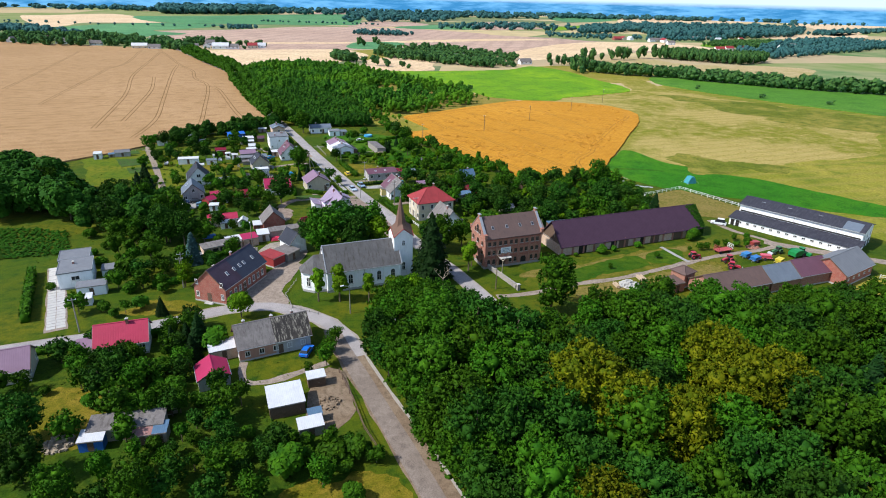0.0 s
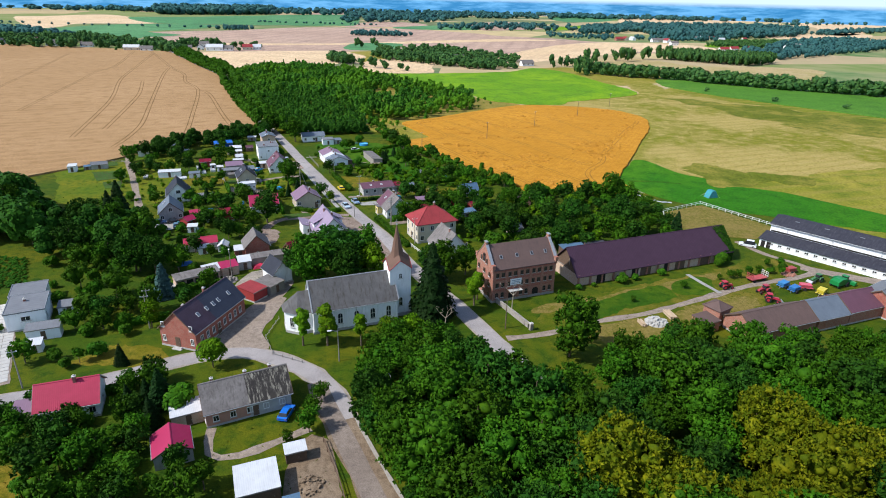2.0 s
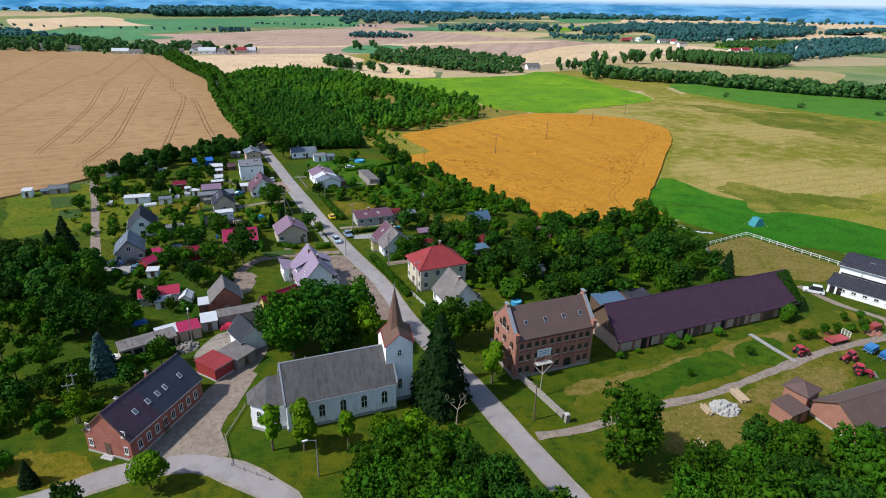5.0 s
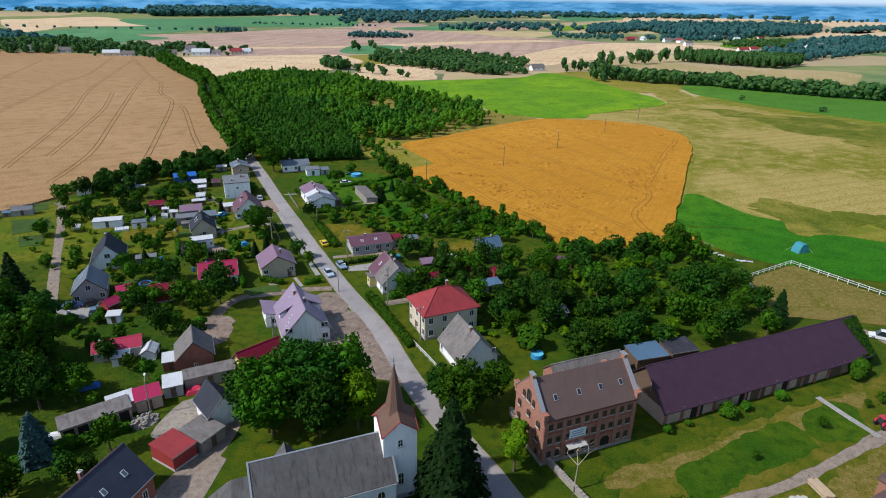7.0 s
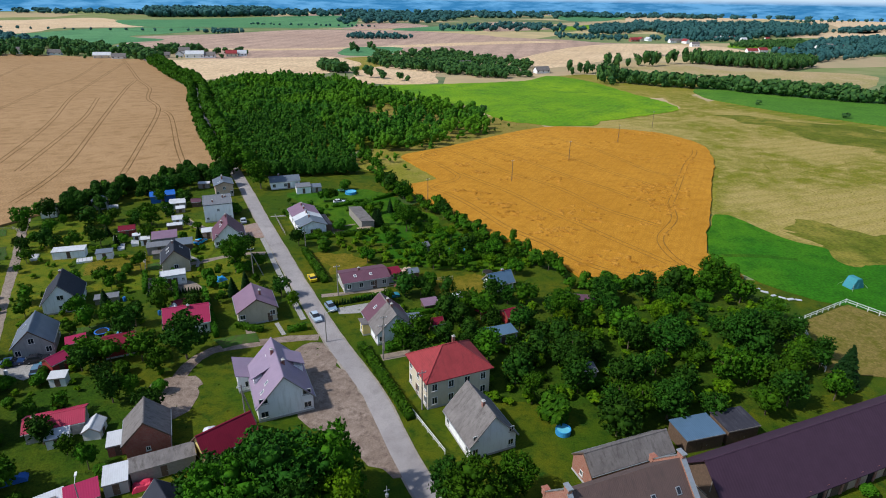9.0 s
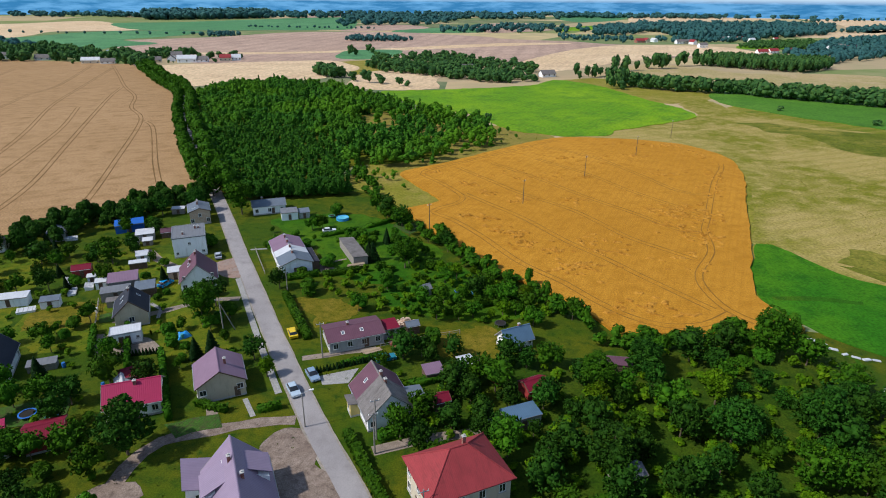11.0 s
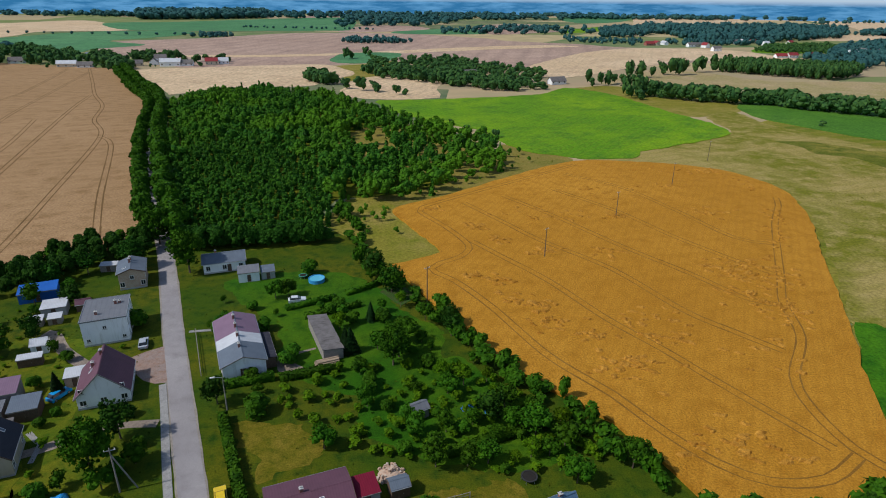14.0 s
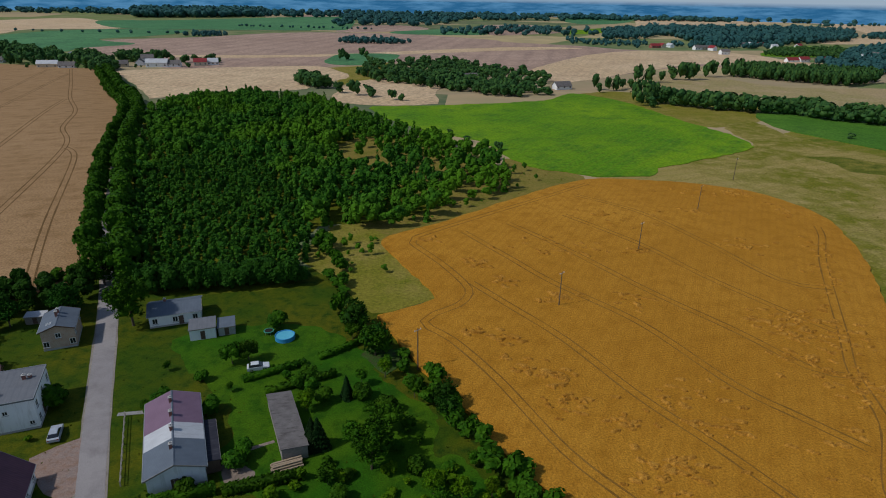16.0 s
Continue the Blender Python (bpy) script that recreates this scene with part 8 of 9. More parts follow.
# ---------------------------------------------------------------- vehicles
def car(label, x, y, rot, rgb, name="car", L=4.2, W=1.75, H=1.45, group="cars in the village"):
    body = paint("paint_" + "_".join(str(int(c * 100)) for c in rgb), rgb, 0.25)
    root = thing(name, label, name.split("_")[-1], x, y, 0.1, rot, group)
    h = L / 2
    part("body", Geo().along_y([(-h, 0.35), (-h + 0.1, 0.2), (h - 0.1, 0.2), (h, 0.4), (h - 0.05, 0.68), (h - 1.0, 0.84), (h - 1.25, 0.88), (-h + 0.35, 0.92), (-h, 0.8)], -W / 2, W / 2), body, root)
    cabin = Geo()
    lo = [(-h + 0.3, -W / 2 + 0.08), (h - 1.2, -W / 2 + 0.08), (h - 1.2, W / 2 - 0.08), (-h + 0.3, W / 2 - 0.08)]
    hi = [(-h + 0.75, -W / 2 + 0.24), (h - 1.95, -W / 2 + 0.24), (h - 1.95, W / 2 - 0.24), (-h + 0.75, W / 2 - 0.24)]
    cabin.add([(a, b, 0.88) for a, b in lo] + [(a, b, H - 0.06) for a, b in hi], [(3, 2, 1, 0), (4, 5, 6, 7), (0, 1, 5, 4), (1, 2, 6, 5), (2, 3, 7, 6), (3, 0, 4, 7)])
    part("glass", cabin, M["glass"], root)
    part("roof", Geo().add([(a, b, H - 0.06) for a, b in hi] + [(a * 0.96, b * 0.92, H) for a, b in hi], [(3, 2, 1, 0), (4, 5, 6, 7), (0, 1, 5, 4), (1, 2, 6, 5), (2, 3, 7, 6), (3, 0, 4, 7)]), body, root)
    for a in (-h + 0.75, h - 0.8):
        for b in (-W / 2 + 0.1, W / 2 - 0.1):
            w = part("wheel", Geo().wheel(a, b, 0.3, 0.31, 0.2), M["tyre"], root)
            part("rim", Geo().wheel(a, b + math.copysign(0.1, b), 0.3, 0.18, 0.03, 8), M["steel"], w)
    for b in (-1, 1):
        part("headlight", Geo().box(h - 0.04, b * (W / 2 - 0.25), 0.52, 0.06, 0.3, 0.14), M["frame"], root)
        part("tail_light", Geo().box(-h + 0.01, b * (W / 2 - 0.2), 0.6, 0.05, 0.25, 0.16), paint("lamp_red", (0.35, 0.02, 0.02)), root)
    part("number_plate", Geo().box(h + 0.01, 0, 0.36, 0.02, 0.5, 0.11), M["frame"], root)
    return root


car("silver blue car driving on the asphalt road", -25.9, 169.9, -62, (0.42, 0.52, 0.62))
car("blue grey car parked on the road verge", -23.2, 174.7, -62, (0.22, 0.32, 0.44))
car("yellow car parked beside the road", -30.3, 190.5, 112, (0.75, 0.52, 0.02))
car("bright blue car parked on the grass", -22.7, 58.4, 80, (0.01, 0.14, 0.55))
car("pale grey car parked on a gravel forecourt", -59.6, 232.9, 110, (0.42, 0.46, 0.52))
car("bright blue car parked on the lawn", -67.3, 215.4, 70, (0.01, 0.30, 0.65))
car("teal car parked in a garden", -9.5, 180.4, 20, (0.02, 0.22, 0.32))
car("white van parked on garden grass", -67.7, 155.4, 75, (0.74, 0.76, 0.78), "van", 4.6, 1.9, 1.9)
car("dark blue car in a paved yard", -82.2, 152.2, 20, (0.02, 0.05, 0.14))
car("black car in a paved yard", -78.0, 153.4, 20, (0.02, 0.022, 0.03))
car("grey blue car in a paved yard", -76.0, 149.6, 110, (0.12, 0.22, 0.32))
car("white van parked near the cattle house", 98.6, 137.3, 150, (0.74, 0.76, 0.78), "van", 4.8, 1.9, 2.0)
car("white car parked among orchard trees", 11.3, 160.0, 20, (0.7, 0.72, 0.74))
car("white car parked in a back garden", -31.4, 252.2, 15, (0.66, 0.70, 0.74))


def cover(label, x, y, rot, rgb, L=3.0, W=1.8, H=1.2):
    """A sheet thrown over something: a low sagging hump."""
    r = random.Random(int(x * 10))
    bm = bmesh.new()
    bmesh.ops.create_grid(bm, x_segments=10, y_segments=8, size=0.5)
    for v in bm.verts:
        e = max(abs(v.co.x), abs(v.co.y)) * 2
        z = H * (1 - e ** 4) * (0.8 + 0.25 * noise.noise((v.co.x * 4 + x, v.co.y * 4, 0)))
        v.co = Vector((v.co.x * L, v.co.y * W, max(0.0, z)))
    ret = bmesh.ops.extrude_face_region(bm, geom=bm.faces[:])
    for v in [q for q in ret["geom"] if isinstance(q, bmesh.types.BMVert)]:
        v.co.z += 0.03
    me = bpy.data.meshes.new("tarpaulin")
    bm.to_mesh(me)
    bm.free()
    me.materials.append(paint("sheet_" + "_".join(str(int(c * 100)) for c in rgb), rgb, 0.5))
    ob = tagged(new("tarpaulin", me), label, "tarpaulin")
    ob.matrix_basis = pose(x, y, 0.04, 0, 0, rot)
    return ob


cover("blue tarpaulin over a heap on grass", -53.6, 190.3, 40, (0.02, 0.30, 0.70), 2.8, 2.2, 1.2)
cover("blue tarpaulin over a stack behind the sheds", -63.0, 121.2, 25, (0.01, 0.12, 0.45), 4.0, 1.8, 1.1)
cover("bright blue cover over a car in the yard", -43.6, 122.0, 25, (0.02, 0.32, 0.80), 2.8, 1.8, 1.4)
cover("red and white cover over a car in the yard", -43.0, 119.8, 25, (0.62, 0.03, 0.08), 3.2, 1.9, 1.2)
cover("blue sheet lying in the scrub", 7.5, 211.3, 20, (0.01, 0.12, 0.50), 3.4, 1.2, 0.8)
cover("blue sheet in a weedy garden", 11.0, 210.0, 10, (0.02, 0.16, 0.42), 2.2, 1.4, 0.7)
cover("white sheet over a stack in the grass", -61.9, 107.6, 20, (0.66, 0.70, 0.74), 3.6, 1.6, 0.9)
cover("pale sheet over garden things", -43.5, 41.5, 0, (0.55, 0.62, 0.68), 2.0, 1.6, 1.0)
cover("light blue paddling boat in the garden", -66.6, 164.0, 10, (0.08, 0.34, 0.62), 2.2, 1.2, 0.5)
cover("blue rain cover at the shed", -37.2, 132.0, 20, (0.60, 0.62, 0.66), 2.4, 1.4, 1.0)


def tractor(label, x, y, rot, rgb, loader=False):
    p = paint("tractor_" + "_".join(str(int(c * 100)) for c in rgb), rgb, 0.4)
    root = thing("tractor", label, "tractor", x, y, 0.05, rot, "tractors in the farmyard")
    root.scale = (0.8, 0.8, 0.8)
    part("bonnet", Geo().along_y([(0.3, 0.9), (2.3, 0.85), (2.4, 1.1), (2.2, 1.5), (0.3, 1.7)], -0.4, 0.4), p, root)
    part("chassis", Geo().box(0.6, 0, 0.6, 3.4, 0.5, 0.4), M["tyre"], root)
    part("cab", Geo().box(-0.55, 0, 1.1, 1.5, 1.5, 1.4, top=0.88), M["glass"], root)
    part("cab_roof", Geo().box(-0.55, 0, 2.5, 1.6, 1.6, 0.16), p, root)
    for s in (-1, 1):
        part("fender", Geo().along_y([(-1.6, 1.1), (-1.4, 1.75), (-0.3, 1.75), (0.0, 1.2), (-0.4, 1.6), (-1.3, 1.6)], s * 0.95 - 0.25, s * 0.95 + 0.25), p, root)
        w = part("rear_wheel", Geo().wheel(-0.85, s * 1.0, 0.82, 0.82, 0.46, 18), M["tyre"], root)
        part("rim", Geo().wheel(-0.85, s * 1.24, 0.82, 0.42, 0.04, 10), p, w)
        w = part("front_wheel", Geo().wheel(1.8, s * 0.85, 0.52, 0.52, 0.34, 16), M["tyre"], root)
        part("rim", Geo().wheel(1.8, s * 1.03, 0.52, 0.26, 0.04, 10), p, w)
    part("exhaust", Geo().cyl(1.0, 0.3, 1.6, 2.5, 0.05), M["tyre"], root)
    if loader:
        part("loader_arms", Geo().rod((0.2, -0.6, 1.5), (3.0, -0.6, 0.6), 0.09).rod((0.2, 0.6, 1.5), (3.0, 0.6, 0.6), 0.09), p, root)
        part("bucket", Geo().along_y([(2.9, 0.2), (3.7, 0.15), (3.7, 0.25), (3.1, 0.9), (2.9, 0.9)], -1.0, 1.0), M["steel"], root)
    return root


tractor("red tractor standing on the farm road", 78.4, 108.6, 10, (0.45, 0.03, 0.05))
tractor("dark red tractor parked in the yard", 87.2, 106.4, 200, (0.36, 0.03, 0.05))
tractor("red tractor with front loader in the yard", 86.4, 101.6, -20, (0.48, 0.03, 0.06), True)
tractor("white green tractor beside the machines", 105.0, 113.0, 200, (0.05, 0.16, 0.06), True)


def trailer(label, x, y, rot, rgb):
    p = paint("trailer_" + "_".join(str(int(c * 100)) for c in rgb), rgb, 0.5)
    root = thing("hay_trailer", label, "trailer", x, y, 0.05, rot)
    part("bed", Geo().box(0, 0, 0.85, 5.4, 2.2, 0.16), p, root)
    for e in (-1, 1):
        rack = Geo()
        for y0 in (-1.0, -0.35, 0.35, 1.0):
            rack.box(e * 2.6, y0, 1.0, 0.07, 0.07, 1.5)
        for z in (1.4, 1.9, 2.4):
            rack.box(e * 2.6, 0, z, 0.06, 2.1, 0.07)
        part("end_rack", rack, M["frame"] if e > 0 else p, root)
    for a in (-1.7, 1.7):
        for s in (-1, 1):
            part("wheel", Geo().wheel(a, s * 0.9, 0.42, 0.42, 0.26), M["tyre"], root)
    part("drawbar", Geo().rod((2.7, 0, 0.7), (4.3, 0, 0.5), 0.07), M["steel"], root)
    return root


trailer("red flat hay trailer with end racks", 89.0, 113.4, 20, (0.42, 0.07, 0.07))


def combine(x, y, rot):
    p = paint("combine_green", (0.01, 0.20, 0.05), 0.4)
    root = thing("combine_harvester", "green combine harvester with its cutter parked in the yard", "harvester", x, y, 0.05, rot)
    root.scale = (0.8, 0.8, 0.75)
    part("body", Geo().along_y([(-3.2, 1.0), (1.4, 0.9), (1.8, 1.6), (1.2, 3.0), (-1.6, 3.1), (-3.2, 2.4)], -1.5, 1.5), p, root)
    part("cab", Geo().box(2.2, 0, 1.7, 1.3, 1.7, 1.6, top=0.9), M["glass"], root)
    part("cab_roof", Geo().box(2.2, 0, 3.3, 1.5, 1.9, 0.16), p, root)
    part("header", Geo().along_y([(3.6, 0.3), (5.0, 0.3), (4.9, 0.6), (3.8, 1.3), (3.6, 1.2)], -2.8, 2.8), p, root)
    part("reel", Geo().rod((4.6, -2.6, 1.1), (4.6, 2.6, 1.1), 0.45, 0.45, 6), p, root)
    for s in (-1, 1):
        part("front_wheel", Geo().wheel(1.6, s * 1.5, 0.85, 0.85, 0.6, 18), M["tyre"], root)
        part("rear_wheel", Geo().wheel(-2.4, s * 1.3, 0.55, 0.55, 0.4, 16), M["tyre"], root)
    part("unloading_pipe", Geo().rod((0.5, 1.4, 3.0), (-3.6, 1.6, 3.2), 0.18), p, root)
    return root


combine(109.6, 110.6, 25)


def implement(label, x, y, rot, rgb):
    p = paint("farm_" + "_".join(str(int(c * 100)) for c in rgb), rgb, 0.45)
    root = thing("farm_implement", label, "implement", x, y, 0.05, rot)
    part("frame", Geo().rod((-1.8, -0.8, 0.7), (1.8, -0.8, 0.7), 0.09).rod((-1.8, 0.8, 0.7), (1.8, 0.8, 0.7), 0.09).rod((-1.6, -0.9, 0.75), (-1.6, 0.9, 0.75), 0.09).rod((1.6, -0.9, 0.75), (1.6, 0.9, 0.75), 0.09), p, root)
    part("hopper", Geo().box(0, 0, 0.8, 2.4, 1.5, 0.75, top=1.15), p, root)
    for s in (-1, 1):
        part("wheel", Geo().wheel(-0.4, s * 1.05, 0.45, 0.45, 0.24), M["tyre"], root)
    for k in range(5):
        part("tine", Geo().rod((-1.4 + k * 0.7, 0, 0.7), (-1.6 + k * 0.7, 0, 0.02), 0.05), M["steel"], root)
    return root


implement("blue seed drill standing in the yard", 95.4, 107.0, 30, (0.03, 0.16, 0.42))
implement("blue cultivator standing in the yard", 94.0, 109.6, 30, (0.04, 0.20, 0.45))
implement("white and red spreader in the yard", 99.0, 108.3, -10, (0.60, 0.10, 0.14))
implement("yellow harrow in the grass", 101.6, 105.6, 40, (0.62, 0.50, 0.05))
implement("rusty red rake in the weeds", 101.0, 118.6, 20, (0.35, 0.06, 0.05))


# ---------------------------------------------------------------- garden and yard things
def pool(label, x, y, r, rgb):
    root = thing("garden_pool", label, "pool", x, y, 0.03)
    g = Geo()
    k = 24
    ring = [(math.cos(2 * math.pi * i / k), math.sin(2 * math.pi * i / k)) for i in range(k)]
    vs = [(r * a, r * b, 0) for a, b in ring] + [(r * a, r * b, 0.95) for a, b in ring] + [((r - 0.12) * a, (r - 0.12) * b, 0.95) for a, b in ring] + [((r - 0.12) * a, (r - 0.12) * b, 0.1) for a, b in ring]
    fs = []
    for i in range(k):
        j = (i + 1) % k
        fs += [(i, j, k + j, k + i), (k + i, k + j, 2 * k + j, 2 * k + i), (2 * k + i, 2 * k + j, 3 * k + j, 3 * k + i)]
    fs.append(tuple(range(3 * k, 4 * k)))
    g.add(vs, fs)
    part("liner", g, paint("pool_liner", rgb, 0.4), root)
    part("water", Geo().cyl(0, 0, 0.7, 0.78, r - 0.13, None, 24), coat("pool_water", (0.10, 0.45, 0.62), (0.14, 0.50, 0.66), 0.08, 2, 5, 0.1, spec=0.5), root, "clear light blue water")
    return root


pool("round light blue garden pool", -28.7, 263.6, 2.1, (0.04, 0.30, 0.62))
pool("small round bright blue garden pool", 22.1, 130.8, 1.3, (0.02, 0.34, 0.78))


def trampoline(label, x, y, r, rgb):
    root = thing("trampoline", label, "trampoline", x, y, 0.02)
    part("mat", Geo().cyl(0, 0, 0.68, 0.71, r * 0.82, None, 20), M["hollow"], root)
    g = Geo()
    k = 20
    for i in range(k):
        a, b = 2 * math.pi * i / k, 2 * math.pi * (i + 1) / k
        g.add([(q * math.cos(w), q * math.sin(w), z) for z in (0.68, 0.76) for q, w in ((r * 0.82, a), (r, a), (r, b), (r * 0.82, b))], [(4, 5, 6, 7), (3, 2, 1, 0), (1, 2, 6, 5), (0, 4, 7, 3)])
    part("pad", g, paint("pad_" + str(int(rgb[2] * 100)), rgb, 0.6), root)
    for i in range(6):
        a = 2 * math.pi * i / 6
        part("leg", Geo().rod((r * 0.95 * math.cos(a), r * 0.95 * math.sin(a), 0), (r * 0.95 * math.cos(a), r * 0.95 * math.sin(a), 0.7), 0.03), M["steel"], root)
    return root


trampoline("small round trampoline with a green pad", -32.6, 265.7, 1.1, (0.05, 0.30, 0.22))
trampoline("round trampoline with a blue pad", -70.6, 163.8, 1.5, (0.02, 0.16, 0.55))
trampoline("round trampoline with a dark rim", 15.3, 193.8, 1.3, (0.03, 0.03, 0.03))


def tent():
    root = thing("marquee_tent", "teal canvas tent standing in the meadow", "tent", 108.9, 185.6, 0.05, 15)
    root.scale = (0.8, 0.8, 0.85)
    m = paint("teal_canvas", (0.035, 0.24, 0.29), 0.8)
    part("canvas", Geo().along_y([(-2.6, 0), (2.6, 0), (1.9, 1.6), (0.9, 3.2), (-0.9, 3.2), (-1.9, 1.6)], -1.7, 1.7), m, root)
    part("flap", Geo().along_y([(-0.7, 0.02), (0.7, 0.02), (0, 2.1)], -1.78, -1.71), paint("teal_flap", (0.04, 0.26, 0.32), 0.8), root)
    for a in (-1, 1):
        for b in (-1, 1):
            part("guy_rope", Geo().rod((a * 1.8, b * 1.6, 1.7), (a * 3.4, b * 2.8, 0), 0.02), M["frame"], root)
    return root


tent()


def fence(label, points, h=1.3, step=2.4, rails=2, material="frame", name="fence"):
    line = [Vector(p) for p in points]
    root = thing(name, label, "fence", line[0].x, line[0].y)
    o = line[0]
    for a, b in zip(line, line[1:]):
        k = max(1, round((b - a).length / step))
        for i in range(k + (b == line[-1])):
            p = a.lerp(b, i / k) - o
            part("post", Geo().box(p.x, p.y, 0, 0.13, 0.13, h), M[material], root)
        for r in range(rails):
            z = h * (0.5 + 0.42 * r)
            for i in range(k):
                p, q = a.lerp(b, i / k) - o, a.lerp(b, (i + 1) / k) - o
                part("rail", Geo().rod((p.x, p.y, z), (q.x, q.y, z), 0.06, None, 4), M[material], root)
    return root


fence("white wooden rail fence round the paddock", [(78, 148), (84, 167.5), (101, 176.6), (118.5, 150)])
fence("white wooden rail fence beside the brick barn", [(124, 96), (132, 92), (142, 86)])
fence("grey wooden garden fence", [(-141, 222), (-128, 226), (-122, 222)], 1.1, 2.5, 2, "plank_grey")
fence("low wooden fence round the churchyard", [(-31.5, 92), (-32.5, 84), (-29.5, 77.5), (-23, 74.5)], 0.8, 2.2, 1, "plank_grey")
fence("white panel fence along the garden", [(2, 126), (-3.5, 136.5)], 1.1, 2.0, 2)
fence("grey slatted garden fence beside the road", [(-50.6, 237.9), (-43.9, 221.7)], 1.1, 2.0, 2, "plank_grey")
fence("grey wooden fence between the gardens", [(-73.9, 193.4), (-79.6, 206.6)], 1.1, 2.2, 2, "plank_grey")
fence("grey wooden fence between the gardens", [(-10.8, 184.9), (-1, 188.2), (6, 190.4)], 1.1, 2.4, 2, "plank_grey")
fence("dark wire fence along the lane", [(-15.2, 51.5), (-11.5, 42.6), (-8.8, 34.9), (-6, 29.5)], 1.2, 2.5, 2, "plank")


def hedge(label, x0, y0, x1, y1, w, h, seed):
    """A clipped hedge: a soft block of leaf clumps."""
    r = np.random.RandomState(seed)
    L = math.hypot(x1 - x0, y1 - y0)
    n = int(L * (w + 2 * h) * 9)
    t, face = r.rand(n) * L, r.rand(n) * (w + 2 * h)
    pos = np.zeros((n, 3))
    nrm = np.zeros((n, 3))
    top = face < w
    left = (~top) & (face < w + h)
    right = ~(top | left)
    pos[:, 0] = t
    pos[top, 1], pos[top, 2], nrm[top, 2] = face[top] - w / 2, h, 1
    pos[left, 1], pos[left, 2], nrm[left, 1] = -w / 2, face[left] - w, -1
    pos[right, 1], pos[right, 2], nrm[right, 1] = w / 2, face[right] - w - h, 1
    pos += r.randn(n, 3) * 0.09
    nrm += r.randn(n, 3) * 0.4
    nrm /= np.linalg.norm(nrm, axis=1)[:, None]
    t1 = np.cross(nrm, r.randn(n, 3))
    t1 /= np.linalg.norm(t1, axis=1)[:, None]
    t2 = np.cross(nrm, t1)
    s = 0.22 + 0.16 * r.rand(n, 1)
    v = np.stack([pos - t1 * s, pos - t2 * s * 0.7, pos + t1 * s, pos + t2 * s * 0.7], 1).reshape(-1, 3)
    core = Geo().box(L / 2, 0, 0, L, w * 0.9, h * 0.95)
    cv = np.array(core.v)
    tri = np.array([[f[0], f[1], f[2]] for f in core.f] + [[f[0], f[2], f[3]] for f in core.f])
    me = mesh_arrays("hedge", M["leaf"], (v, np.arange(4 * n).reshape(-1, 4)), (cv, tri))
    ob = tagged(new("hedge", me), label, "hedge", "hedges of the gardens")
    ob.matrix_basis = pose(x0, y0, 0, 0, 0, math.degrees(math.atan2(y1 - y0, x1 - x0)))
    return ob


for i, (x0, y0, x1, y1, w, h) in enumerate(((-38.1, 217.9, -29.5, 220.5, 1.4, 1.5), (-28.4, 220, -17.4, 223.3, 1.4, 1.5), (-5.9, 170.4, 13.7, 178.3, 1.2, 1.5), (-73.7, 192.9, -69.4, 182.6, 0.9, 1.9), (-33.2, 248, -22.5, 253.8, 1.2, 1.2), (-35.8, 209, -26.6, 188.5, 1.6, 1.6), (-14.6, 158, -3.6, 134.5, 1.6, 1.4), (-9.4, 156.6, -1.6, 159.8, 1.6, 1.6),
        (-18.4, 178.6, -10.4, 182.0, 0.7, 0.9), (-66, 60, -52, 66.4, 1.4, 1.6), (-78, 57, -68, 60.6, 1.2, 1.4), (-99.2, 95, -86, 70, 1.6, 2.2), (-64.5, 101, -50, 109.5, 1.2, 1.6), (-60, 178, -70, 201, 0.9, 1.8), (-54.9, 182.1, -45.7, 162, 1.0, 2.4),
        (-20, 255.5, -12, 262, 1.0, 1.2), (-28, 244, -16, 250, 1.0, 1.3), (-31.0, 164.4, -27.2, 165.6, 1.2, 1.2), (-100, 160, -92, 146, 1.2, 2.0), (-42.6, 166.6, -36.5, 164.4, 1.2, 1.2), (3, 199, 16, 204.5, 1.4, 1.5), (-56, 92.2, -66, 88, 1.2, 1.6), (22, 141.5, 34, 144, 1.4, 1.6))):
    hedge("clipped green garden hedge", x0, y0, x1, y1, w, h, 70 + i)


def utility_pole(label, x, y, h=8.5, arms=1, brace=None, rot=20, name="utility_pole", material="pole"):
    root = thing(name, label, "pole", x, y, 0, rot, "poles of the power line")
    part("mast", Geo().cyl(0, 0, -0.3, h, 0.16, 0.09, 8), M[material], root)
    for k in range(arms):
        part("crossarm", Geo().box(0, 0, h - 0.5 - 0.7 * k, 1.6, 0.1, 0.1), M["steel"], root)
        for x0 in (-0.7, 0, 0.7):
            part("insulator", Geo().cyl(x0, 0, h - 0.4 - 0.7 * k, h - 0.2 - 0.7 * k, 0.06), M["frame"], root)
    if brace:
        part("brace", Geo().rod((0, 0, h * 0.85), (brace, 0, 0), 0.11, 0.13, 7), M[material], root)
    return root


for x, y in ((33.0, 277.7), (63.2, 311.4), (96.6, 349.0), (-0.2, 251.8), (128, 388)):
    utility_pole("tall wooden power pole standing in the wheat", x, y, 9.5, 1, None, 40, material="bark")
for x, y, b in ((-9.6, 153.4, None), (-1.7, 137.4, None), (-22.4, 181.6, None), (-45.7, 192.3, 2.4), (-59.2, 90.6, None), (-58.4, 87.8, None), (-72.4, 66.2, None), (-9.6, 156.8, None), (-31.6, 133.6, 1.6)):
    utility_pole("grey concrete power pole beside the road", x, y, 8.2, 1, b)


utility_pole("bare dark wooden pole beside the road", 19.2, 88.2, 7.5, 0, None, material="bark")


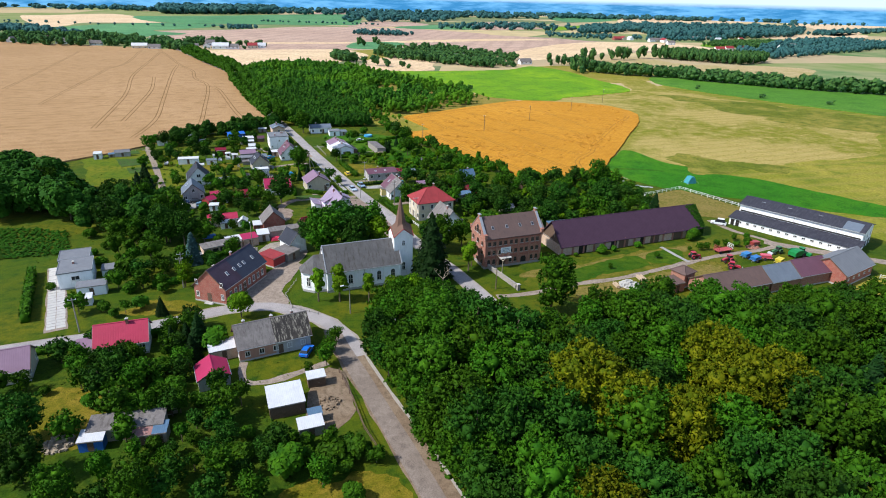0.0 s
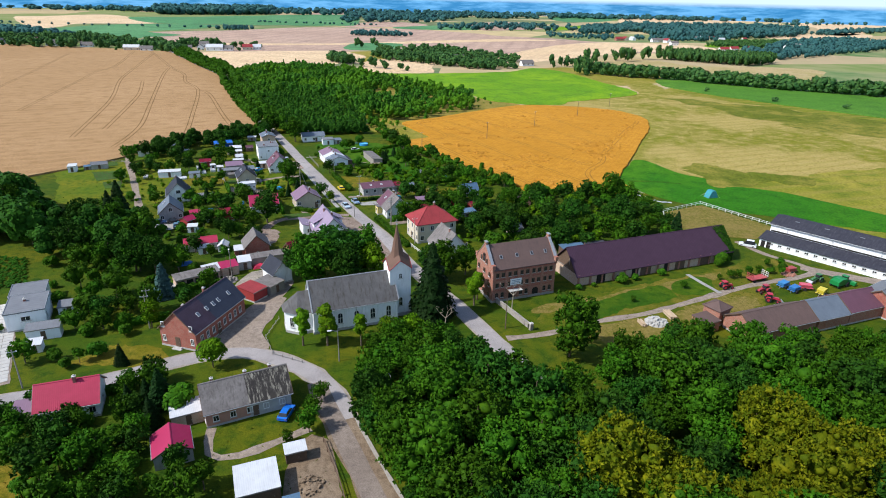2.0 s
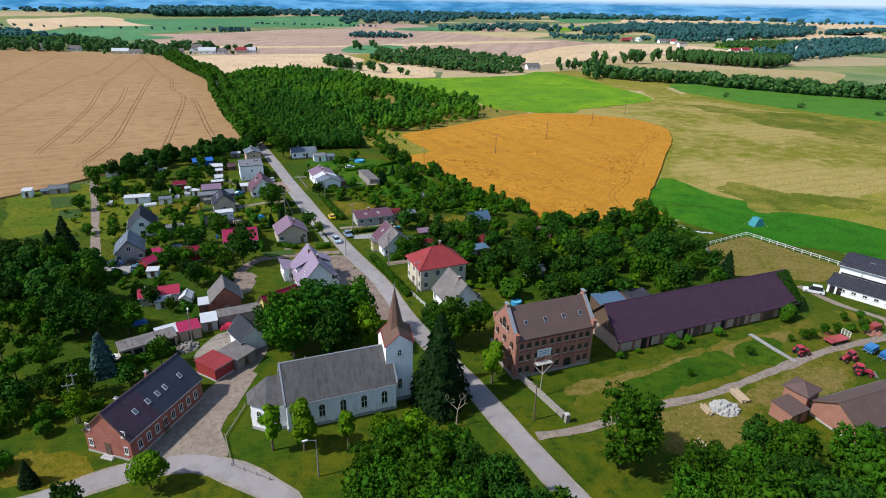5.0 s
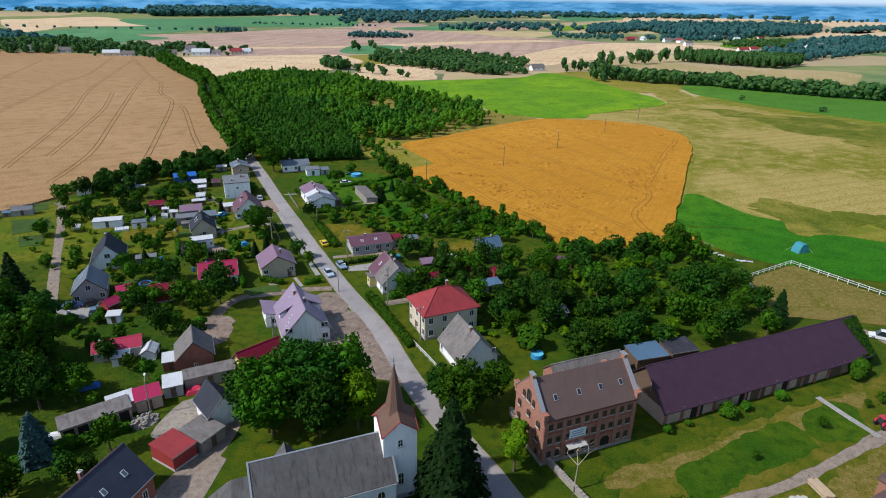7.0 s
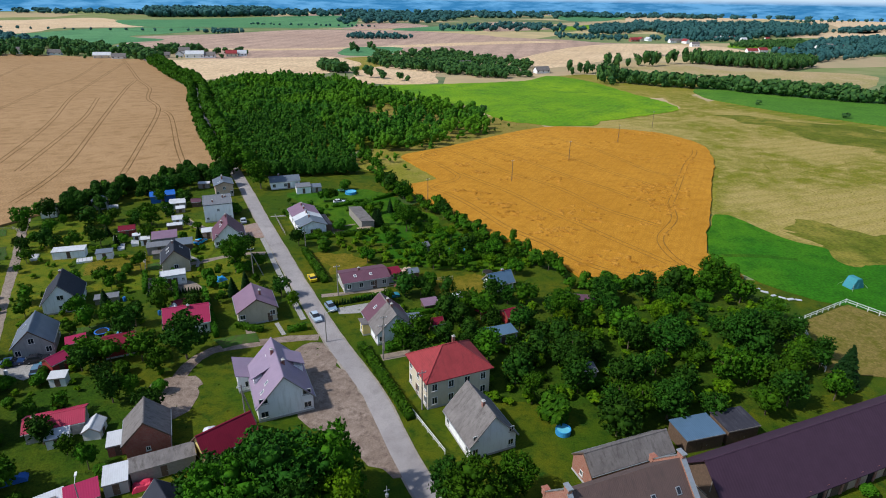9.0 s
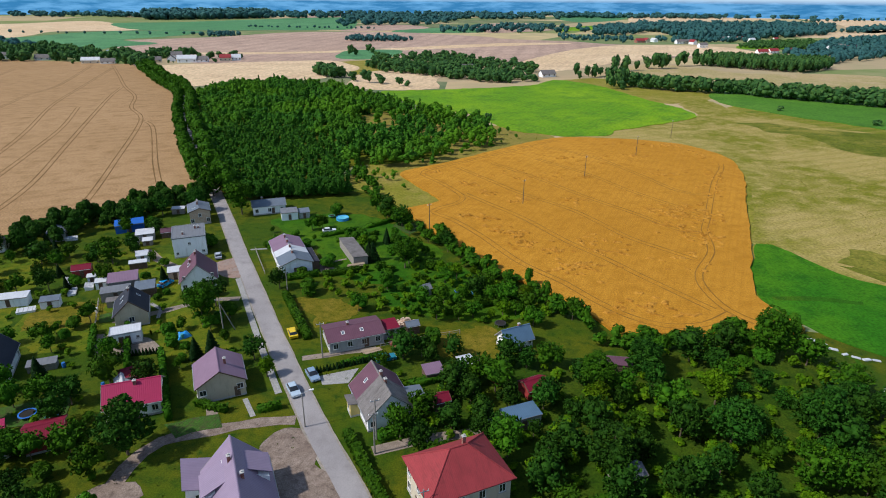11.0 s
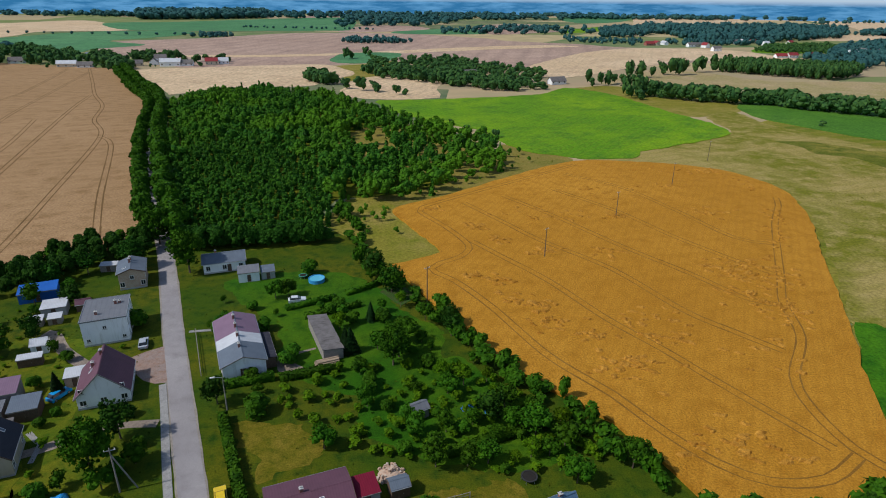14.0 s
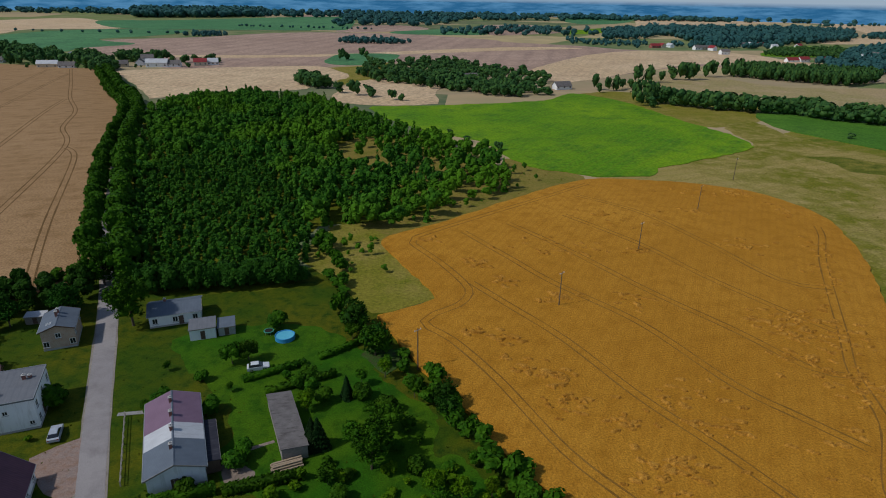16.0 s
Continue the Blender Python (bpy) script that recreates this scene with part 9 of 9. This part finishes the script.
def cold_frame(x, y, rot, L, W, h):
    """A garden bed under glass: boards, a sloping lid with bars."""
    root = thing("cold_frame", "low white cold frame with a glazed lid on garden soil", "cold frame", x, y, 0.03, rot, "cold frames of the allotments")
    part("box", Geo().along_x([(-W / 2, 0), (W / 2, 0), (W / 2, h), (-W / 2, h * 0.6)], -L / 2, L / 2), M["frame"], root)
    part("lid", Geo().along_x([(-W / 2 - 0.05, h * 0.6), (W / 2 + 0.05, h), (W / 2 + 0.05, h + 0.05), (-W / 2 - 0.05, h * 0.6 + 0.05)], -L / 2 - 0.05, L / 2 + 0.05), M["r_white"], root, "milky glazed lid")
    for k in range(4):
        xx = -L / 2 + L * (k + 0.5) / 4
        part("bar", Geo().along_x([(-W / 2, h * 0.6 + 0.05), (W / 2, h + 0.05), (W / 2, h + 0.09), (-W / 2, h * 0.6 + 0.09)], xx - 0.04, xx + 0.04), M["plank_grey"], root)
    return root


def rain_barrel(x, y, rgb):
    root = thing("rain_barrel", "upright plastic rain barrel standing in a garden", "barrel", x, y, 0.03, 0, "rain barrels of the gardens")
    m = paint("barrel_" + "_".join(str(int(c * 100)) for c in rgb), rgb, 0.5)
    part("drum", Geo().cyl(0, 0, 0, 0.3, 0.3, 0.36, 12).cyl(0, 0, 0.3, 0.75, 0.36, 0.36, 12).cyl(0, 0, 0.75, 1.05, 0.36, 0.3, 12), m, root)
    part("rim", Geo().cyl(0, 0, 1.05, 1.1, 0.33, 0.33, 12), m, root)
    return root


q = random.Random(41)
for x, y in [(-91.8, 204.4), (-90.2, 224.5), (-85.6, 214.0), (-92.4, 217.3), (-80.8, 212.6), (-89.2, 248.8), (-82.7, 245.6), (-88.5, 211.6), (-93.8, 201.8), (-97.3, 260.4), (-78.0, 179.9), (-100.5, 205.6), (-108.6, 204.2), (-81.3, 233.4), (-107.4, 246.5)]:
    if free(x, y, 1.2):
        cold_frame(x, y, q.choice((18, 22, 110, 112)), q.uniform(2.4, 4.4), q.uniform(1.2, 1.8), q.uniform(0.6, 1.1))
for x, y in [(-68.1, 233.6), (-68.1, 220.6), (-72.7, 178.9), (-76.0, 151.3), (-67.7, 145.5), (-81.2, 148.7), (-53.5, 189.4), (-77.6, 201.5), (-61.7, 172.1), (-59.5, 173.6)]:
    if free(x, y, 0.5):
        rain_barrel(x, y, q.choice(((0.02, 0.16, 0.50), (0.62, 0.64, 0.66), (0.05, 0.30, 0.34))))


def street_lamp(x, y, rot):
    root = thing("street_lamp", "grey street lamp on a concrete mast", "street lamp", x, y, 0, rot, "street lamps of the village")
    part("mast", Geo().cyl(0, 0, -0.2, 7.0, 0.13, 0.07, 8), M["pole"], root)
    part("arm", Geo().rod((0, 0, 6.9), (1.3, 0, 7.3), 0.05), M["steel"], root)
    part("lamp_head", Geo().box(1.6, 0, 7.24, 0.8, 0.28, 0.14), M["frame"], root)
    return root


for x, y, r in ((-35.7, 211.2, 200), (-48.2, 113.3, 110), (-15.8, 75.2, 200), (-22.0, 160.1, 20), (-4.6, 60, 120)):
    street_lamp(x, y, r)


def heap(name, label, x, y, r, h, size, material, seed, category, n=60, flat=1.0):
    """A heap of loose pieces."""
    q = random.Random(seed)
    root = thing(name, label, category, x, y)
    for i in range(n):
        a, d = q.uniform(0, 6.28), r * math.sqrt(q.random())
        z = max(0.0, h * (1 - (d / r) ** 1.5) * q.uniform(0.3, 1.0))
        s = size * q.uniform(0.6, 1.4)
        part("piece", Geo().box(d * math.cos(a), d * math.sin(a) * flat, z, s, s * q.uniform(0.5, 0.9), s * 0.6, q.uniform(0, 180), q.uniform(0.6, 0.9)), material, root)
    part("mound", Geo().cyl(0, 0, 0, h * 0.6, r * 0.95, r * 0.35, 12), material, root)
    return root


heap("stone_heap", "heap of pale field stones in the yard", 54.0, 91.0, 2.6, 1.3, 0.6, M["concrete"], 3, "stones", 110, 0.8)
heap("brick_heap", "heap of broken bricks and boards", -5.9, 195.2, 2.2, 0.9, 0.45, M["brick_pale"], 4, "rubble", 70)
heap("brick_heap", "heap of red bricks beside the drive", -7.6, 186.8, 1.6, 0.8, 0.4, M["brick"], 5, "rubble", 50)
heap("junk_heap", "heap of mixed boards and scrap in the yard", -48.6, 111.6, 2.2, 0.9, 0.5, M["plank_grey"], 6, "scrap", 60)
heap("earth_heap", "heap of bare sandy earth", -15.6, 42.0, 2.2, 0.7, 0.35, M["dirt"], 7, "earth", 60)
heap("junk_heap", "heap of rusty scrap in the weeds", 100.0, 117.5, 2.0, 0.7, 0.4, M["brick_old"], 8, "scrap", 50)
q = random.Random(9)
for x, y in ((86.9, 179.4), (88.6, 178.6), (85.4, 180.6), (83.3, 184.2), (84.2, 182.6), (81.8, 186.4), (90.4, 178.2)):
    solo("slab", Geo().box(0, 0, 0, q.uniform(1.2, 2.2), q.uniform(0.5, 0.9), 0.2, 0, 0.94), M["r_white"], "pale concrete slab lying in the meadow grass", "slab", pose(x, y, 0.1, q.uniform(-4, 4), q.uniform(-4, 4), q.uniform(-30, 30)), "slabs at the meadow edge")
heap("brush_heap", "heap of dead branches beside the garden", -57.4, 31.4, 2.4, 1.2, 0.5, M["dead_bark"], 12, "brushwood", 90)


def log_stack(label, x, y, rot, L, n, rows, r=0.16, seed=1):
    q = random.Random(seed)
    root = thing("log_stack", label, "logs", x, y, 0.02, rot)
    for k in range(rows):
        for i in range(n - k):
            yy = (i - (n - k - 1) / 2) * r * 2.05
            part("log", Geo().rod((-L / 2 + q.uniform(-0.2, 0.2), yy, r + k * r * 1.75), (L / 2 + q.uniform(-0.2, 0.2), yy + q.uniform(-0.1, 0.1), r + k * r * 1.75), r * q.uniform(0.85, 1.05), None, 7), M["logs"], root)
    return root


log_stack("stack of split firewood beside the shed", -20.2, 225.6, 22, 4.6, 5, 3, 0.2, 1)
log_stack("pile of weathered logs on the grass", 58.6, 94.4, 100, 3.6, 6, 2, 0.17, 2)
log_stack("loose weathered logs in dry grass", 46.1, 81.4, 115, 3.0, 3, 1, 0.2, 3)
log_stack("weathered logs near the stone heap", 50.6, 90.4, 100, 2.6, 3, 2, 0.2, 4)
log_stack("boards and logs along the drive", -12.6, 183.6, 25, 4.0, 5, 1, 0.15, 5)


def stone_wall(label, x0, y0, x1, y1, h, seed):
    q = random.Random(seed)
    L = math.hypot(x1 - x0, y1 - y0)
    root = thing("stone_wall", label, "wall", x0, y0, 0, math.degrees(math.atan2(y1 - y0, x1 - x0)))
    part("core", Geo().box(L / 2, 0, 0, L, 0.42, h - 0.1), M["stone"], root)
    x = 0.0
    while x < L:
        w = q.uniform(0.4, 0.75)
        part("stone", Geo().box(x + w / 2, 0, h - 0.14 + q.uniform(-0.06, 0.05), w * 0.94, 0.52, 0.2, q.uniform(-4, 4), 0.9), M["stone"], root)
        x += w
    return root


stone_wall("old field stone wall along the mill yard", 18.2, 101.2, 24.4, 88.6, 1.3, 1)
stone_wall("old field stone wall behind the mill", 14.2, 112.6, 17.6, 104.6, 1.6, 2)
pillar = thing("gate_pillar", "stone gate pillar at the mill yard", "pillar", 24.8, 87.6, 0, 20)
part("shaft", Geo().box(0, 0, 0, 0.7, 0.7, 1.7), M["stone"], pillar)
part("cap", Geo().box(0, 0, 1.7, 0.86, 0.86, 0.18, top=0.7), M["concrete"], pillar)


def dead_tree(x, y, h, seed):
    q = random.Random(seed)
    root = thing("dead_tree", "bare dead tree with pale forked branches", "tree", x, y)
    g = Geo().rod((0, 0, -0.2), (0.2, 0.1, h * 0.55), 0.16, 0.08, 8)
    tips = [((0.2, 0.1, h * 0.55), 0.075, h * 0.26)]
    for depth in range(4):
        nxt = []
        for p, r, ln in tips:
            for k in range(2 if depth else 3):
                a, e = q.uniform(0, 6.28), q.uniform(0.5, 1.1)
                c = (p[0] + ln * math.cos(a) * math.cos(e), p[1] + ln * math.sin(a) * math.cos(e), p[2] + ln * math.sin(e))
                g.rod(p, c, r, r * 0.55, 5)
                nxt.append((c, r * 0.55, ln * 0.62))
        tips = nxt
    part("crown", g, M["dead_bark"], root)
    return root


dead_tree(21.4, 95.0, 8.5, 4)
dead_tree(5.6, 86.4, 6.5, 9)
dead_tree(34.0, 84.0, 6.0, 6)

# ivy on the barn's end
r = np.random.RandomState(9)
n = 2600
u, z = (r.rand(n) - 0.5) * 11.4, r.rand(n) * 8.6
ok = z < 3.2 + 5.3 * (1 - np.abs(u) / 5.7)
u, z = u[ok], z[ok]
pos = np.c_[np.full(len(u), 0.25) + 0.25 * r.rand(len(u)), u, z]
side = r.rand(1100, 3)
ru, rv = r.rand(900), r.rand(900)
edge = 4.2 * (0.35 + 0.65 * rv) * ru ** 1.4
pos = np.concatenate([pos, np.c_[0.5 - edge, -5.9 + 5.6 * rv, 3.1 + 5.4 * rv + 0.1 * r.rand(900)]])
pos = np.concatenate([pos, np.c_[-3.2 * side[:, 0] ** 1.6, -5.75 - 0.25 * side[:, 1] + 0 * side[:, 2], 3.2 * side[:, 2]]])
nrm = np.concatenate([np.tile((1.0, 0, 0.2), (len(u), 1)), np.tile((0, -0.7, 0.7), (900, 1)), np.tile((0, -1.0, 0.2), (1100, 1))]) + r.randn(len(pos), 3) * 0.4
nrm /= np.linalg.norm(nrm, axis=1)[:, None]
t1 = np.cross(nrm, r.randn(len(pos), 3))
t1 /= np.linalg.norm(t1, axis=1)[:, None]
t2 = np.cross(nrm, t1)
sz = 0.2 + 0.2 * r.rand(len(pos), 1)
v = np.stack([pos - t1 * sz, pos - t2 * sz * 0.7, pos + t1 * sz, pos + t2 * sz * 0.7], 1).reshape(-1, 3)
ivy = tagged(new("ivy", mesh_arrays("ivy", M["leaf_dark"], (v, np.arange(4 * len(pos)).reshape(-1, 4)))), "dense ivy covering the barn's end wall", "ivy", kind="stuff")
ivy.matrix_basis = pose(62.1 + 26.0 * math.cos(radians(20)), 123.4 + 26.0 * math.sin(radians(20)), 0, 0, 0, 20)


# far villages: small houses among the trees
def far_house(x, y, rot, L, W, h, wall, roof):
    root = thing("far_house", "distant %s house under a %s roof" % ({"white": "white", "cream": "cream", "brick": "brick"}[wall], {"r_red": "red", "r_grey": "grey", "r_white": "pale", "r_purple": "brown"}[roof]), "house", x, y, 0, rot, "houses of the far villages")
    part("wall", Geo().along_x([(-W / 2, 0), (W / 2, 0), (W / 2, h), (0, h + W * 0.4), (-W / 2, h)], -L / 2, L / 2), M[wall], root)
    part("roof", Geo().along_x(gable_outline(W, h + 0.05, W * 0.4, 0.5, 0.25), -L / 2 - 0.4, L / 2 + 0.4), M[roof], root)
    row_windows(root, "S", L, W, 3, 1.2, 1.4, 1.5)
    return root


rng = random.Random(77)
for x, y, rot, L, wall, roof in FAR_HOUSES:
    far_house(x, y, rot, L, rng.uniform(6.5, 8.5), rng.uniform(2.6, 4.4), wall, roof)

# concrete slabs of the lane to the flat-roofed house
lane = thing("slab_lane", "lane of old concrete slabs with grassy joints", "lane", -95.4, 99.0, 0.05, math.degrees(math.atan2(-32.4, 17.8)), kind="structure")
slab = Geo().box(0, 0, 0, 1.25, 1.75, 0.06).mesh("slab", M["concrete"])
q = random.Random(3)
for i in range(26):
    for sd in (-0.93, 0.93):
        part("slab", slab, None, lane, m=pose(0.8 + i * 1.38, sd + q.uniform(-0.05, 0.05), q.uniform(-0.015, 0.015), q.uniform(-1, 1), q.uniform(-1, 1), q.uniform(-1.5, 1.5)))
